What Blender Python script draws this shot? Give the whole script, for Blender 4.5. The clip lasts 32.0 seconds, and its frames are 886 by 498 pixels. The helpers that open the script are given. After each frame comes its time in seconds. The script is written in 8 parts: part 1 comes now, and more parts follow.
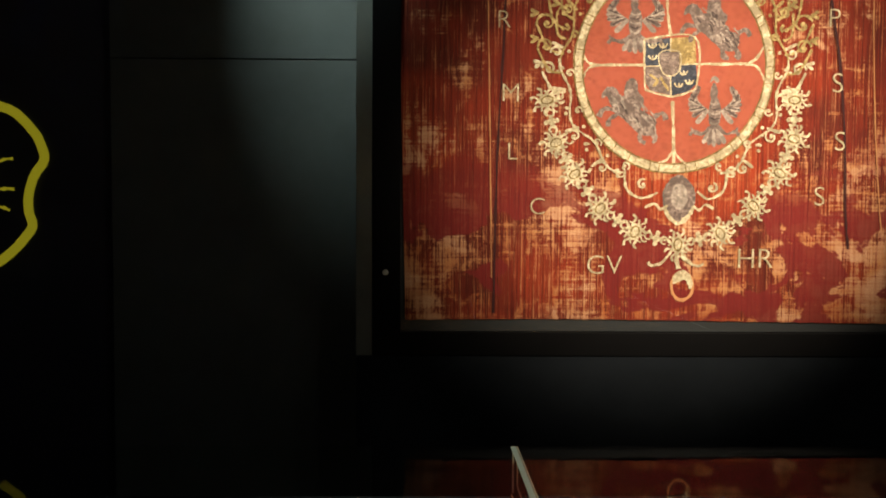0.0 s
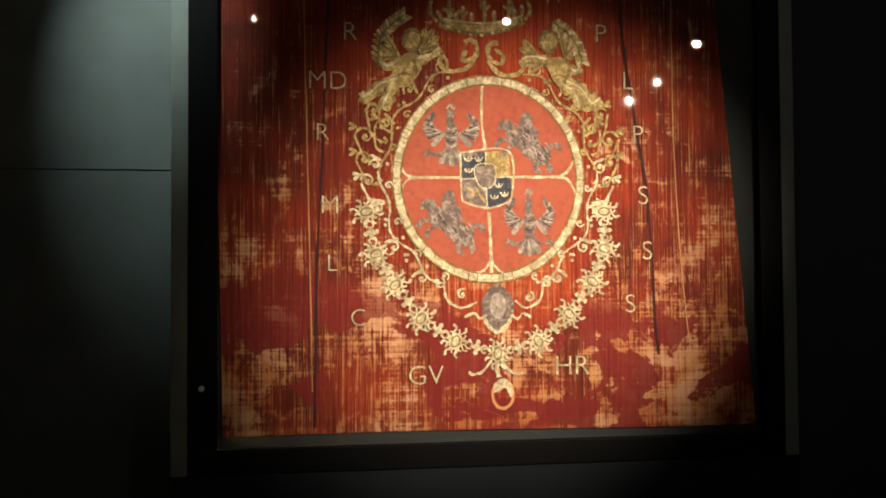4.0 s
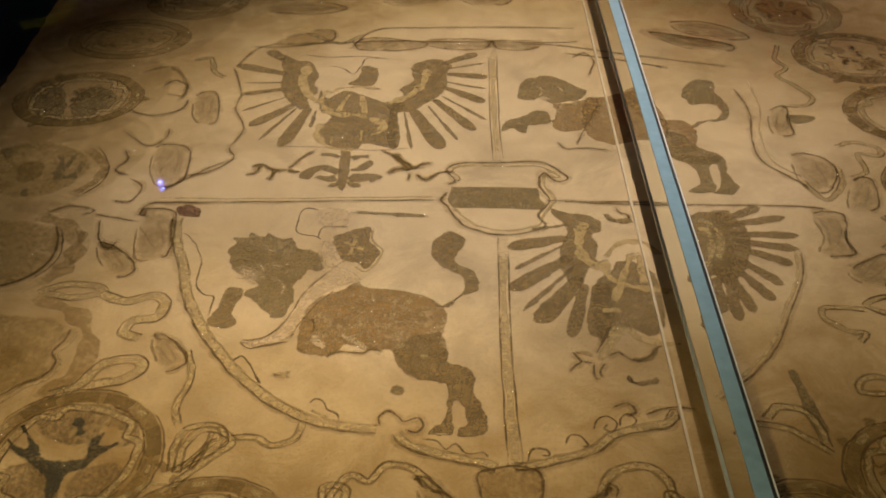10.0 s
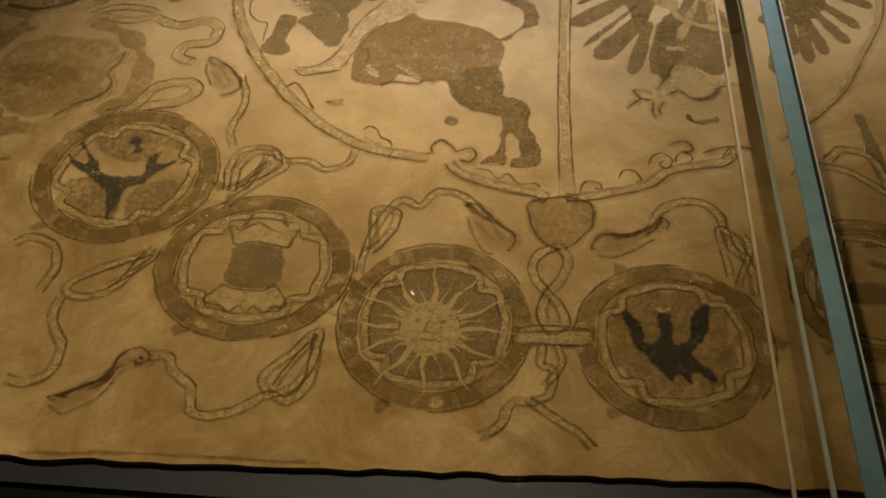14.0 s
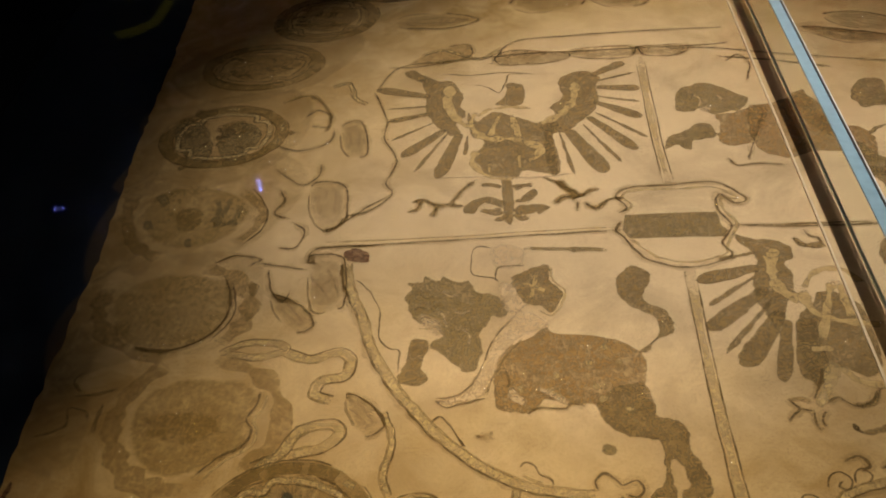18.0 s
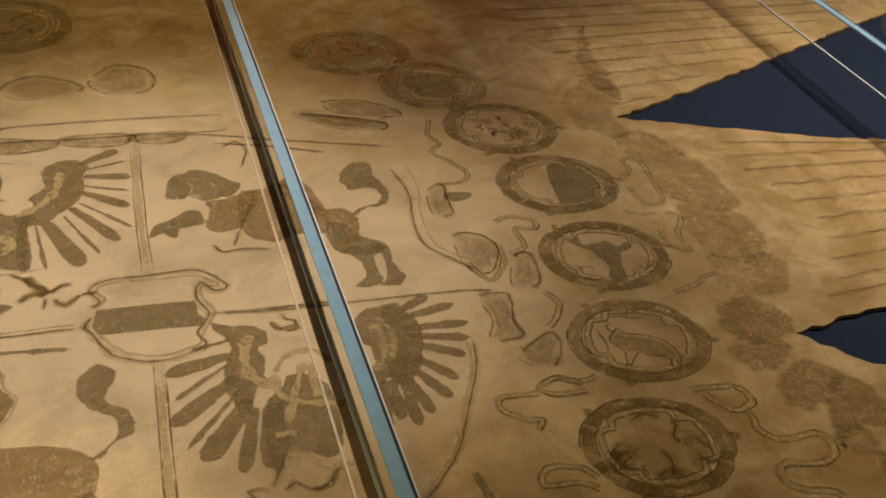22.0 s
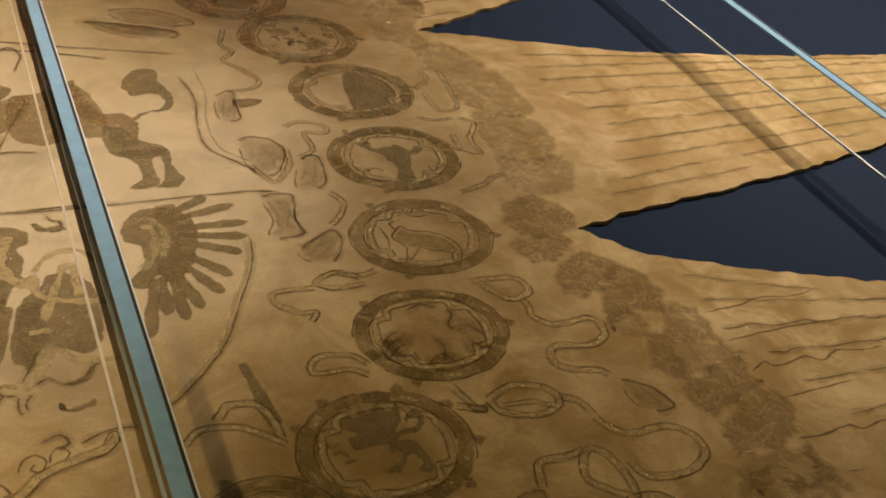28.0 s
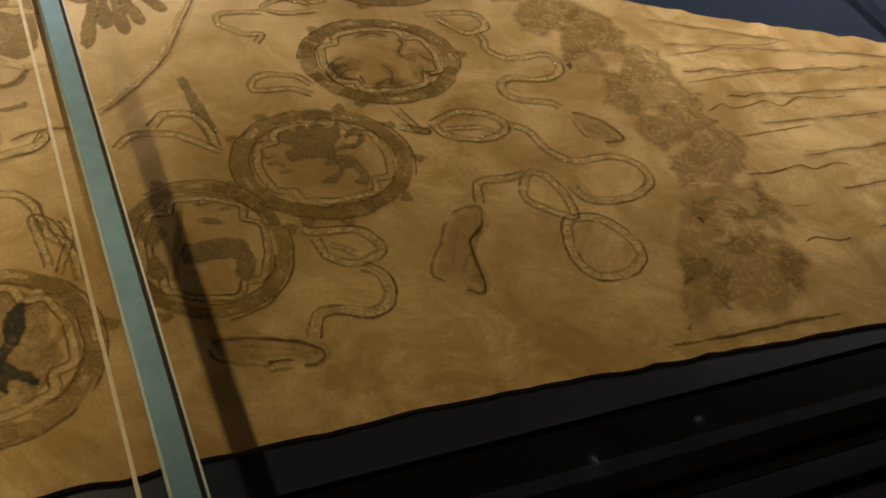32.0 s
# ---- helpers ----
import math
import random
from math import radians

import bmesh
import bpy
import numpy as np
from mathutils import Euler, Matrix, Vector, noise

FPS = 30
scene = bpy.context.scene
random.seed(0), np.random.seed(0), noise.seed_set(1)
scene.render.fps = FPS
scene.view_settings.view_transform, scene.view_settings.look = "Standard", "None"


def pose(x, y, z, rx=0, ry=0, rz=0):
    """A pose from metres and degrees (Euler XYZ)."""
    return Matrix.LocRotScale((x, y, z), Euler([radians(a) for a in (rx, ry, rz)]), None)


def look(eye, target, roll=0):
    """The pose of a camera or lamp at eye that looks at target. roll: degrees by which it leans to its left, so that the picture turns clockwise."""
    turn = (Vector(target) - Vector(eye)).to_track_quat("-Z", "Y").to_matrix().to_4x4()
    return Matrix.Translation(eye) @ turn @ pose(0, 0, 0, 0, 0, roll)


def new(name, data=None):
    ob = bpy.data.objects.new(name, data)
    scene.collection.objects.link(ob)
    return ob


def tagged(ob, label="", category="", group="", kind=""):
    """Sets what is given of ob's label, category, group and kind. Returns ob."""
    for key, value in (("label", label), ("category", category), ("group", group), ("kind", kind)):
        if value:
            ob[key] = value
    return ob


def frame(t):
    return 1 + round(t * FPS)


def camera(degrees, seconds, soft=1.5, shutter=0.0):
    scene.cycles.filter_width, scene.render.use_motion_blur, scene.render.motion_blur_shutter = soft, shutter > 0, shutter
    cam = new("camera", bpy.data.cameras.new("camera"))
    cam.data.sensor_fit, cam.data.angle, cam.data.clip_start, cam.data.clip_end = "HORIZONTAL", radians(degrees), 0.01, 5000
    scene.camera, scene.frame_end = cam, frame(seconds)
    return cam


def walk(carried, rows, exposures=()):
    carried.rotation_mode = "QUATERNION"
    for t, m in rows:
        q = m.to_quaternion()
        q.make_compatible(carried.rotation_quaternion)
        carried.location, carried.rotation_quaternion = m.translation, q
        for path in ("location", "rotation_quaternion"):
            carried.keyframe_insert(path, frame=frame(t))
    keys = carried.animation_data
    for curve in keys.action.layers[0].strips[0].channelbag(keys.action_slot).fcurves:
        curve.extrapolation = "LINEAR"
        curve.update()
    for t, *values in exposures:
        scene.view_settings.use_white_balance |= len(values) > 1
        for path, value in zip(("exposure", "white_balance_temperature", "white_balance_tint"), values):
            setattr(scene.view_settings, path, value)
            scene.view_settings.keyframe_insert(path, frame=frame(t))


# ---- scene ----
# The path: seconds, eye, target, lean in degrees.
PATH = [
    (0, (0.048, -1.023, 1.717), (0.077, 0.973, 1.593), 0.32),
    (0.5, (0.055, -1.010, 1.721), (0.188, 0.984, 1.648), 0.42),
    (1, (0.076, -1.006, 1.753), (0.264, 0.984, 1.711), 0.53),
    (1.5, (0.088, -1.008, 1.763), (0.306, 0.980, 1.759), 0.49),
    (2, (0.102, -1.003, 1.767), (0.349, 0.982, 1.785), 0.41),
    (2.5, (0.117, -1.007, 1.766), (0.381, 0.975, 1.798), 0.20),
    (4.5, (0.130, -1.012, 1.758), (0.477, 0.957, 1.831), -0.28),
    (5, (0.131, -1.019, 1.766), (0.484, 0.949, 1.823), -0.10),
    (5.5, (0.131, -1.011, 1.779), (0.497, 0.954, 1.706), -0.22),
    (6, (0.092, -0.984, 1.723), (0.473, 0.965, 1.484), -0.37),
    (6.5, (0.061, -0.963, 1.726), (0.438, 0.949, 1.276), 0.01),
    (7, (0.071, -0.956, 1.725), (0.399, 0.900, 1.055), 0.22),
    (7.5, (0.062, -0.974, 1.735), (0.363, 0.835, 0.938), 0.60),
    (8, (0.068, -0.965, 1.724), (0.330, 0.789, 0.800), 0.83),
    (8.5, (0.066, -0.935, 1.708), (0.279, 0.755, 0.660), 1.42),
    (9, (0.071, -0.891, 1.690), (0.200, 0.756, 0.562), 0.94),
    (9.5, (0.075, -0.842, 1.671), (0.099, 0.777, 0.496), 0.17),
    (10, (0.074, -0.816, 1.658), (0.030, 0.784, 0.458), -0.35),
    (10.5, (0.079, -0.799, 1.650), (-0.015, 0.754, 0.394), -1.15),
    (11, (0.080, -0.800, 1.643), (-0.053, 0.713, 0.343), -1.67),
    (11.5, (0.078, -0.796, 1.634), (-0.064, 0.657, 0.267), -1.61),
    (12, (0.074, -0.795, 1.631), (-0.069, 0.621, 0.225), -1.62),
    (12.5, (0.072, -0.803, 1.629), (-0.074, 0.596, 0.207), -1.67),
    (13, (0.078, -0.824, 1.628), (-0.067, 0.554, 0.185), -1.65),
    (13.5, (0.079, -0.840, 1.609), (-0.061, 0.477, 0.111), -1.46),
    (15.5, (-0.001, -0.769, 1.657), (-0.155, 0.507, 0.125), -2.96),
    (16, (-0.059, -0.726, 1.658), (-0.245, 0.585, 0.160), -5.79),
    (16.5, (-0.079, -0.709, 1.671), (-0.287, 0.657, 0.226), -7.54),
    (17, (-0.072, -0.707, 1.684), (-0.284, 0.723, 0.302), -7.57),
    (17.5, (-0.069, -0.712, 1.698), (-0.269, 0.779, 0.381), -7.04),
    (18, (-0.071, -0.721, 1.707), (-0.247, 0.834, 0.462), -6.21),
    (18.5, (-0.062, -0.720, 1.710), (-0.193, 0.878, 0.515), -5.23),
    (19, (-0.040, -0.715, 1.704), (-0.089, 0.897, 0.520), -3.90),
    (19.5, (-0.017, -0.710, 1.693), (0.061, 0.912, 0.526), -1.70),
    (20, (-0.002, -0.706, 1.684), (0.166, 0.920, 0.531), -0.05),
    (20.5, (0.031, -0.701, 1.681), (0.276, 0.919, 0.534), 1.28),
    (21, (0.059, -0.698, 1.677), (0.414, 0.902, 0.530), 3.06),
    (21.5, (0.092, -0.699, 1.671), (0.546, 0.882, 0.533), 4.03),
    (22, (0.121, -0.701, 1.669), (0.672, 0.874, 0.568), 5.46),
    (22.5, (0.142, -0.709, 1.673), (0.743, 0.896, 0.641), 6.05),
    (23, (0.152, -0.721, 1.677), (0.776, 0.903, 0.690), 6.25),
    (23.5, (0.164, -0.733, 1.671), (0.812, 0.892, 0.701), 6.51),
    (24, (0.175, -0.740, 1.665), (0.851, 0.883, 0.713), 6.81),
    (24.5, (0.190, -0.748, 1.658), (0.893, 0.863, 0.705), 7.17),
    (25, (0.202, -0.747, 1.648), (0.927, 0.835, 0.661), 7.60),
    (25.5, (0.204, -0.748, 1.642), (0.932, 0.819, 0.636), 7.69),
    (26, (0.213, -0.752, 1.638), (0.968, 0.782, 0.600), 8.39),
    (26.5, (0.215, -0.750, 1.627), (0.989, 0.747, 0.550), 8.95),
    (28.5, (0.214, -0.771, 1.596), (1.015, 0.660, 0.450), 9.98),
    (29, (0.213, -0.781, 1.589), (1.015, 0.638, 0.430), 10.19),
    (29.5, (0.217, -0.796, 1.579), (1.015, 0.603, 0.393), 10.69),
    (30, (0.230, -0.815, 1.570), (1.022, 0.568, 0.363), 11.03),
    (30.5, (0.244, -0.832, 1.561), (1.033, 0.530, 0.327), 11.26),
    (31, (0.250, -0.838, 1.546), (1.029, 0.488, 0.268), 11.84),
    (31.5, (0.260, -0.840, 1.523), (1.021, 0.443, 0.190), 12.23),
    (32, (0.264, -0.842, 1.509), (1.012, 0.391, 0.123), 13.02),
]
cam = camera(46.54, 32.0, soft=1.8)
EXPOSURES = [(0.0, 0.0), (5.0, 0.0), (6.0, 0.12), (7.0, 0.2), (8.0, 0.08), (9.0, -0.05), (13.0, -0.15), (17.0, -0.05), (20.0, -0.15), (22.0, -0.18), (24.0, 0.2), (26.0, 0.12), (29.0, 0.1), (30.0, -0.05), (31.0, 0.0), (32.0, 0.6)]
walk(cam, [(t, look(e, g, r)) for t, e, g, r in PATH], EXPOSURES)

# ---- world and lamps ----
world = bpy.data.worlds.new("night_room")
scene.world = world
world.use_nodes = True
world.node_tree.nodes["Background"].inputs[0].default_value = (0.02, 0.025, 0.04, 1)
world.node_tree.nodes["Background"].inputs[1].default_value = 0.02
scene.view_settings.exposure = 0.0

BZ = 0.85          # the cloth's height
GZ = 0.966         # underside of the table case's glass
WY = 2.65          # plane of the hanging


def spot(name, at, aim, watts, degrees, color, blend=0.6, radius=0.03):
    data = bpy.data.lights.new(name, "SPOT")
    data.energy, data.spot_size, data.spot_blend = watts, radians(degrees), blend
    data.color, data.shadow_soft_size = color, radius
    ob = new(name, data)
    ob.matrix_world = look(at, aim)
    return ob


WARM = (1.0, 0.885, 0.775)
GOLDEN = (1.0, 0.82, 0.60)
AMBER = (1.0, 0.875, 0.79)
YELLOWISH = (1.0, 0.80, 0.44)
LZ = 3.9
# name, place, aim, watts, cone, colour, radius: every lamp gets a fitting on the ceiling
SPOTS = [
    ("cloth_spot", (0.14, 1.05, LZ), (0.04, 0.54, BZ), 510, 29.4, WARM, 0.012),
    ("cloth_spot", (2.85, 1.00, LZ), (1.77, 0.60, BZ), 520, 42.5, AMBER, 0.02),
    ("cloth_spot", (2.30, 0.95, LZ), (1.77, 0.60, BZ), 320, 42.5, AMBER, 0.02),
    ("cloth_spot", (-1.10, 0.20, LZ), (0.70, -0.22, BZ), 150, 19, YELLOWISH, 0.06),
    # Two added fills, no lamps known: brighten the cloth's front left and back.
    ("cloth_spot", (0.05, 0.98, LZ), (-0.20, -0.27, BZ), 375, 21, (1.0, 0.80, 0.50), 0.012),
    ("cloth_spot", (0.30, 1.10, LZ), (0.25, 1.60, BZ), 190, 30, YELLOWISH, 0.012),
    ("hanging_spot", (0.024, -0.62, 3.53), (0.85, WY, 1.90), 340, 27, GOLDEN, 0.022),
    ("hanging_spot", (1.676, -0.31, 3.50), (1.00, WY, 1.86), 290, 30, GOLDEN, 0.022),
    ("hanging_spot", (3.270, -0.92, 3.54), (1.15, WY, 1.86), 600, 24, GOLDEN, 0.028),
    ("hanging_spot", (3.589, -2.54, 3.58), (1.00, WY, 1.90), 960, 18.5, GOLDEN, 0.02),
    ("hanging_spot", (3.804, -3.87, 3.65), (0.98, WY, 1.90), 1300, 16.5, GOLDEN, 0.02),
    ("wall_spot", (-0.36, 1.95, LZ), (-0.24, 2.90, 2.62), 205, 35, (0.86, 1.0, 0.90), 0.03),
]
for nm, at, aim, watts, cone, col, rad in SPOTS:
    spot(nm, at, aim, watts, cone, col, 1.0, rad)

# ---- materials ----


def nodes_of(name, rough=0.7, metal=0.0, spec=0.5):
    mat = bpy.data.materials.new(name)
    mat.use_nodes = True
    nt = mat.node_tree
    b = nt.nodes["Principled BSDF"]
    b.inputs["Roughness"].default_value, b.inputs["Metallic"].default_value = rough, metal
    b.inputs["Specular IOR Level"].default_value = spec
    return mat, nt, b


def ramp(nt, fac, stops):
    r = nt.nodes.new("ShaderNodeValToRGB")
    while len(r.color_ramp.elements) < len(stops):
        r.color_ramp.elements.new(0.5)
    for e, (pos, col) in zip(r.color_ramp.elements, stops):
        e.position, e.color = pos, (*col, 1)
    nt.links.new(fac, r.inputs[0])
    return r.outputs[0]


def noise_of(nt, scale, stretch=(1, 1, 1), detail=4, rough=0.6, distort=0.0):
    tc = nt.nodes.new("ShaderNodeNewGeometry")
    mp = nt.nodes.new("ShaderNodeMapping")
    mp.inputs["Scale"].default_value = stretch
    nt.links.new(tc.outputs["Position"], mp.inputs[0])
    n = nt.nodes.new("ShaderNodeTexNoise")
    n.inputs["Scale"].default_value, n.inputs["Detail"].default_value = scale, detail
    n.inputs["Roughness"].default_value, n.inputs["Distortion"].default_value = rough, distort
    nt.links.new(mp.outputs[0], n.inputs["Vector"])
    return n.outputs["Fac"]


def mix(nt, fac, a, b, mode="MIX"):
    m = nt.nodes.new("ShaderNodeMix")
    m.data_type, m.blend_type = "RGBA", mode
    for sock, v in ((m.inputs[0], fac), (m.inputs[6], a), (m.inputs[7], b)):
        if hasattr(v, "links"):
            nt.links.new(v, sock)
        elif isinstance(v, tuple):
            sock.default_value = (*v, 1)
        else:
            sock.default_value = v
    return m.outputs[2]


def bump(nt, b, height, strength=0.3, distance=0.002):
    n = nt.nodes.new("ShaderNodeBump")
    n.inputs["Strength"].default_value, n.inputs["Distance"].default_value = strength, distance
    nt.links.new(height, n.inputs["Height"])
    nt.links.new(n.outputs[0], b.inputs["Normal"])


def plain(name, col, rough=0.6, metal=0.0, vary=0.15, scale=6.0, spec=0.5):
    mat, nt, b = nodes_of(name, rough, metal, spec)
    lo, hi = tuple(c * (1 - vary) for c in col), tuple(min(1, c * (1 + vary)) for c in col)
    c = ramp(nt, noise_of(nt, scale, detail=5), [(0.3, lo), (0.7, hi)])
    nt.links.new(c, b.inputs["Base Color"])
    bump(nt, b, noise_of(nt, 180), 0.12, 0.001)
    return mat


def cloth_mat(name, lo, hi, stain, rib=(30, 420, 1), fade=None):
    """Old silk: a fine even weave, cloudy stains at three sizes, dark flecks and pale rubbed threads."""
    mat, nt, b = nodes_of(name, 0.85, 0, 0.12)
    thread = noise_of(nt, 1.0, rib, 3, 0.7)
    weave = noise_of(nt, 1.0, (rib[1] * 0.8, rib[1] * 0.8, rib[2]), 4, 0.65)
    mid = tuple((p + q) / 2 for p, q in zip(lo, hi))
    cloud = noise_of(nt, 7.0, detail=9, rough=0.7, distort=0.5)
    c = ramp(nt, cloud, [(0.3, lo), (0.5, mid), (0.7, hi)])
    c = mix(nt, ramp(nt, thread, [(0.3, (0.93, 0.93, 0.93)), (0.7, (1.06, 1.06, 1.06))]), (0, 0, 0), c)
    broad = ramp(nt, noise_of(nt, 2.6, detail=6, rough=0.62), [(0.42, (0, 0, 0)), (0.68, (1, 1, 1))])
    c = mix(nt, broad, c, mix(nt, 0.5, c, stain))
    c = mix(nt, ramp(nt, weave, [(0.3, (0.76, 0.76, 0.76)), (0.7, (1.18, 1.18, 1.18))]), (0, 0, 0), c)
    blotch = ramp(nt, noise_of(nt, 13.0, (1, 1.1, 1), 7, 0.7, 0.6), [(0.46, (0, 0, 0)), (0.66, (1, 1, 1))])
    c = mix(nt, blotch, c, mix(nt, 0.42, c, stain))
    spots = ramp(nt, noise_of(nt, 62, (1, 1, 1), 5, 0.75), [(0.63, (0, 0, 0)), (0.76, (1, 1, 1))])
    c = mix(nt, spots, c, mix(nt, 0.5, c, stain))
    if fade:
        # lamp pool put into the colour: silk paler round the shield, yellower towards the hems
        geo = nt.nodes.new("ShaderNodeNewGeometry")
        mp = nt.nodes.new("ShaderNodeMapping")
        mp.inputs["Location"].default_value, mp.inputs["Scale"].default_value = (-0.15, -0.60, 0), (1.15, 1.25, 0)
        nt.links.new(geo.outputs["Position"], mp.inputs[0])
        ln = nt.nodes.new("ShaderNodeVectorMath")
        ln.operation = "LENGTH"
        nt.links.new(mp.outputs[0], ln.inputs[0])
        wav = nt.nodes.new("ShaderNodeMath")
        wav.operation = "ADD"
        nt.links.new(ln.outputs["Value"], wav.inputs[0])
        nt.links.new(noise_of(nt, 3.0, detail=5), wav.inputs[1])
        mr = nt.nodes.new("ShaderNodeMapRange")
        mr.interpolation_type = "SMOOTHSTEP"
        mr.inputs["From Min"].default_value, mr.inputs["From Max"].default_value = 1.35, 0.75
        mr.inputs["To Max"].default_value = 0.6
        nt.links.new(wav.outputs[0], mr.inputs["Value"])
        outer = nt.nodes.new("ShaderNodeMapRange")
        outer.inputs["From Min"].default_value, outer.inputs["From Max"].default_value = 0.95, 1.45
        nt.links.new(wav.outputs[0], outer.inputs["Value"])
        # dirt mottles, strengthened outwards to carry the beam's fall-off as well
        soil_and_falloff = ramp(nt, noise_of(nt, 13.0, (1, 1, 1), 7, 0.72, 0.8), [(0.40, (0, 0, 0)), (0.62, (1, 1, 1))])
        soil_and_falloff = mix(nt, outer.outputs[0], (0, 0, 0), soil_and_falloff)
        c = mix(nt, soil_and_falloff, c, mix(nt, 0.72, c, (0.21, 0.118, 0.03)))
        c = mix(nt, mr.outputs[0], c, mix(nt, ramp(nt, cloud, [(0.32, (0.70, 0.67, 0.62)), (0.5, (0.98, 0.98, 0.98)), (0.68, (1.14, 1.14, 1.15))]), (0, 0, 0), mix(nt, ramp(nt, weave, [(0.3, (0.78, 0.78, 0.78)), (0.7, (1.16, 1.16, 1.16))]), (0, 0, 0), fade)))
    nt.links.new(c, b.inputs["Base Color"])
    wrinkle = noise_of(nt, 1.0, (7, 12, 7), 5, 0.6, 0.4)
    total = nt.nodes.new("ShaderNodeMath")
    total.operation = "MULTIPLY_ADD"
    nt.links.new(wrinkle, total.inputs[0])
    total.inputs[1].default_value = 2.0
    nt.links.new(weave, total.inputs[2])
    bump(nt, b, total.outputs[0], 0.3, 0.0016)
    return mat


def glass_mat(name, tint=(0.97, 0.985, 0.98), face_on=0.008, grazing=0.4, rough=0.03):
    """Thin clear pane with a low-glare coating: see-through, glossier towards grazing angles."""
    mat = bpy.data.materials.new(name)
    mat.use_nodes = True
    nt = mat.node_tree
    nt.nodes.remove(nt.nodes["Principled BSDF"])
    clear = nt.nodes.new("ShaderNodeBsdfTransparent")
    clear.inputs[0].default_value = (*tint, 1)
    gloss = nt.nodes.new("ShaderNodeBsdfGlossy")
    gloss.inputs["Roughness"].default_value = rough
    lw = nt.nodes.new("ShaderNodeLayerWeight")
    lw.inputs[0].default_value = 0.5
    p = nt.nodes.new("ShaderNodeMath")
    p.operation = "POWER"
    p.inputs[1].default_value = 5.0
    nt.links.new(lw.outputs["Facing"], p.inputs[0])
    m = nt.nodes.new("ShaderNodeMath")
    m.operation = "MULTIPLY_ADD"
    m.inputs[1].default_value, m.inputs[2].default_value = grazing, face_on
    nt.links.new(p.outputs[0], m.inputs[0])
    mx = nt.nodes.new("ShaderNodeMixShader")
    nt.links.new(m.outputs[0], mx.inputs[0])
    nt.links.new(clear.outputs[0], mx.inputs[1])
    nt.links.new(gloss.outputs[0], mx.inputs[2])
    nt.links.new(mx.outputs[0], nt.nodes["Material Output"].inputs[0])
    return mat


def glow(name, col, strength):
    mat, nt, b = nodes_of(name, 0.5)
    b.inputs["Base Color"].default_value = (*col, 1)
    b.inputs["Emission Color"].default_value = (*col, 1)
    b.inputs["Emission Strength"].default_value = strength
    mat.cycles.emission_sampling = "AUTO" if strength > 400 else "NONE"
    return mat


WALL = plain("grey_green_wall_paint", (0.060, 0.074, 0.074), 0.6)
# Paler copy of the wall paint: light on the showcase reveals put into colour.
SIDE_LIT = plain("lit_grey_green_paint", (0.125, 0.145, 0.138), 0.5)
WALL_DARK = plain("dark_wall_paint", (0.017, 0.019, 0.036), 0.65)
BLACK = plain("black_satin_metal", (0.003, 0.003, 0.0035), 0.5, 0.0, 0.15, 6, 0.06)
FLOOR = plain("dark_stone_floor", (0.05, 0.052, 0.06), 0.35)
CEIL = plain("black_ceiling", (0.01, 0.01, 0.012), 0.8)
NAVY = plain("navy_cloth_board", (0.013, 0.019, 0.034), 0.85, 0, 0.08, 40, 0.06)
PLINTH = plain("navy_plinth_paint", (0.011, 0.012, 0.022), 0.5, 0, 0.15, 6, 0.2)
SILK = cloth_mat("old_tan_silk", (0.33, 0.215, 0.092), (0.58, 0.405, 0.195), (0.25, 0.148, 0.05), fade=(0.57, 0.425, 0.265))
GLASS = glass_mat("clear_glass", grazing=0.5, rough=0.0)
SHOW_GLASS = glass_mat("showcase_glass", face_on=0.035, grazing=0.9, rough=0.012)
CLEAR = glass_mat("bloomed_glass_underside", face_on=0.0, grazing=0.0)
# Darker copy of the wall paint: the base panel's shade put into colour.
WALL_SHADED = plain("shaded_grey_green_paint", (0.012, 0.015, 0.019), 0.85, 0, 0.15, 6, 0.03)
EDGE = plain("blue_green_glass_edge", (0.20, 0.34, 0.43), 0.3, 0, 0.1, 60)
POLISHED = plain("polished_glass_edge", (0.62, 0.66, 0.64), 0.2, 0, 0.1, 60)
RIM = plain("dark_grey_satin_rim", (0.008, 0.009, 0.017), 0.5, 0, 0.35, 9, 0.15)
CAUSTIC = plain("pale_caustic_line", (0.50, 0.40, 0.26), 0.3, 0, 0.1, 60)
SEAL = plain("black_silicone_seal", (0.01, 0.012, 0.012), 0.4)
MOUNT = plain("grey_mount_board", (0.013, 0.015, 0.017), 0.8)
# ---- helpers for meshes ----


def link(name, verts, faces, material, parent=None, smooth=False):
    me = bpy.data.meshes.new(name)
    me.from_pydata([tuple(v) for v in verts], [], faces)
    me.materials.append(material)
    if smooth:
        me.polygons.foreach_set("use_smooth", [True] * len(me.polygons))
    me.update()
    ob = new(name, me)
    if parent:
        ob.parent = parent
    return ob


def part(name, bm, material, parent=None, label=""):
    me = bpy.data.meshes.new(name)
    bm.to_mesh(me)
    bm.free()
    me.materials.append(material)
    ob = new(name, me)
    if parent:
        ob.parent = parent
    return tagged(ob, label)


def box_bm(lo, hi, bevel=0.0, bm=None):
    bm = bm or bmesh.new()
    made = bmesh.ops.create_cube(bm, size=1.0)["verts"]
    for v in made:
        v.co = Vector([lo[i] + (v.co[i] + 0.5) * (hi[i] - lo[i]) for i in range(3)])
    if bevel:
        es = list({e for v in made for e in v.link_edges})
        bmesh.ops.bevel(bm, geom=es, offset=bevel, segments=2, affect="EDGES", profile=0.7)
    return bm


def box(name, lo, hi, material, parent=None, bevel=0.0, label=""):
    return part(name, box_bm(lo, hi, bevel), material, parent, label)


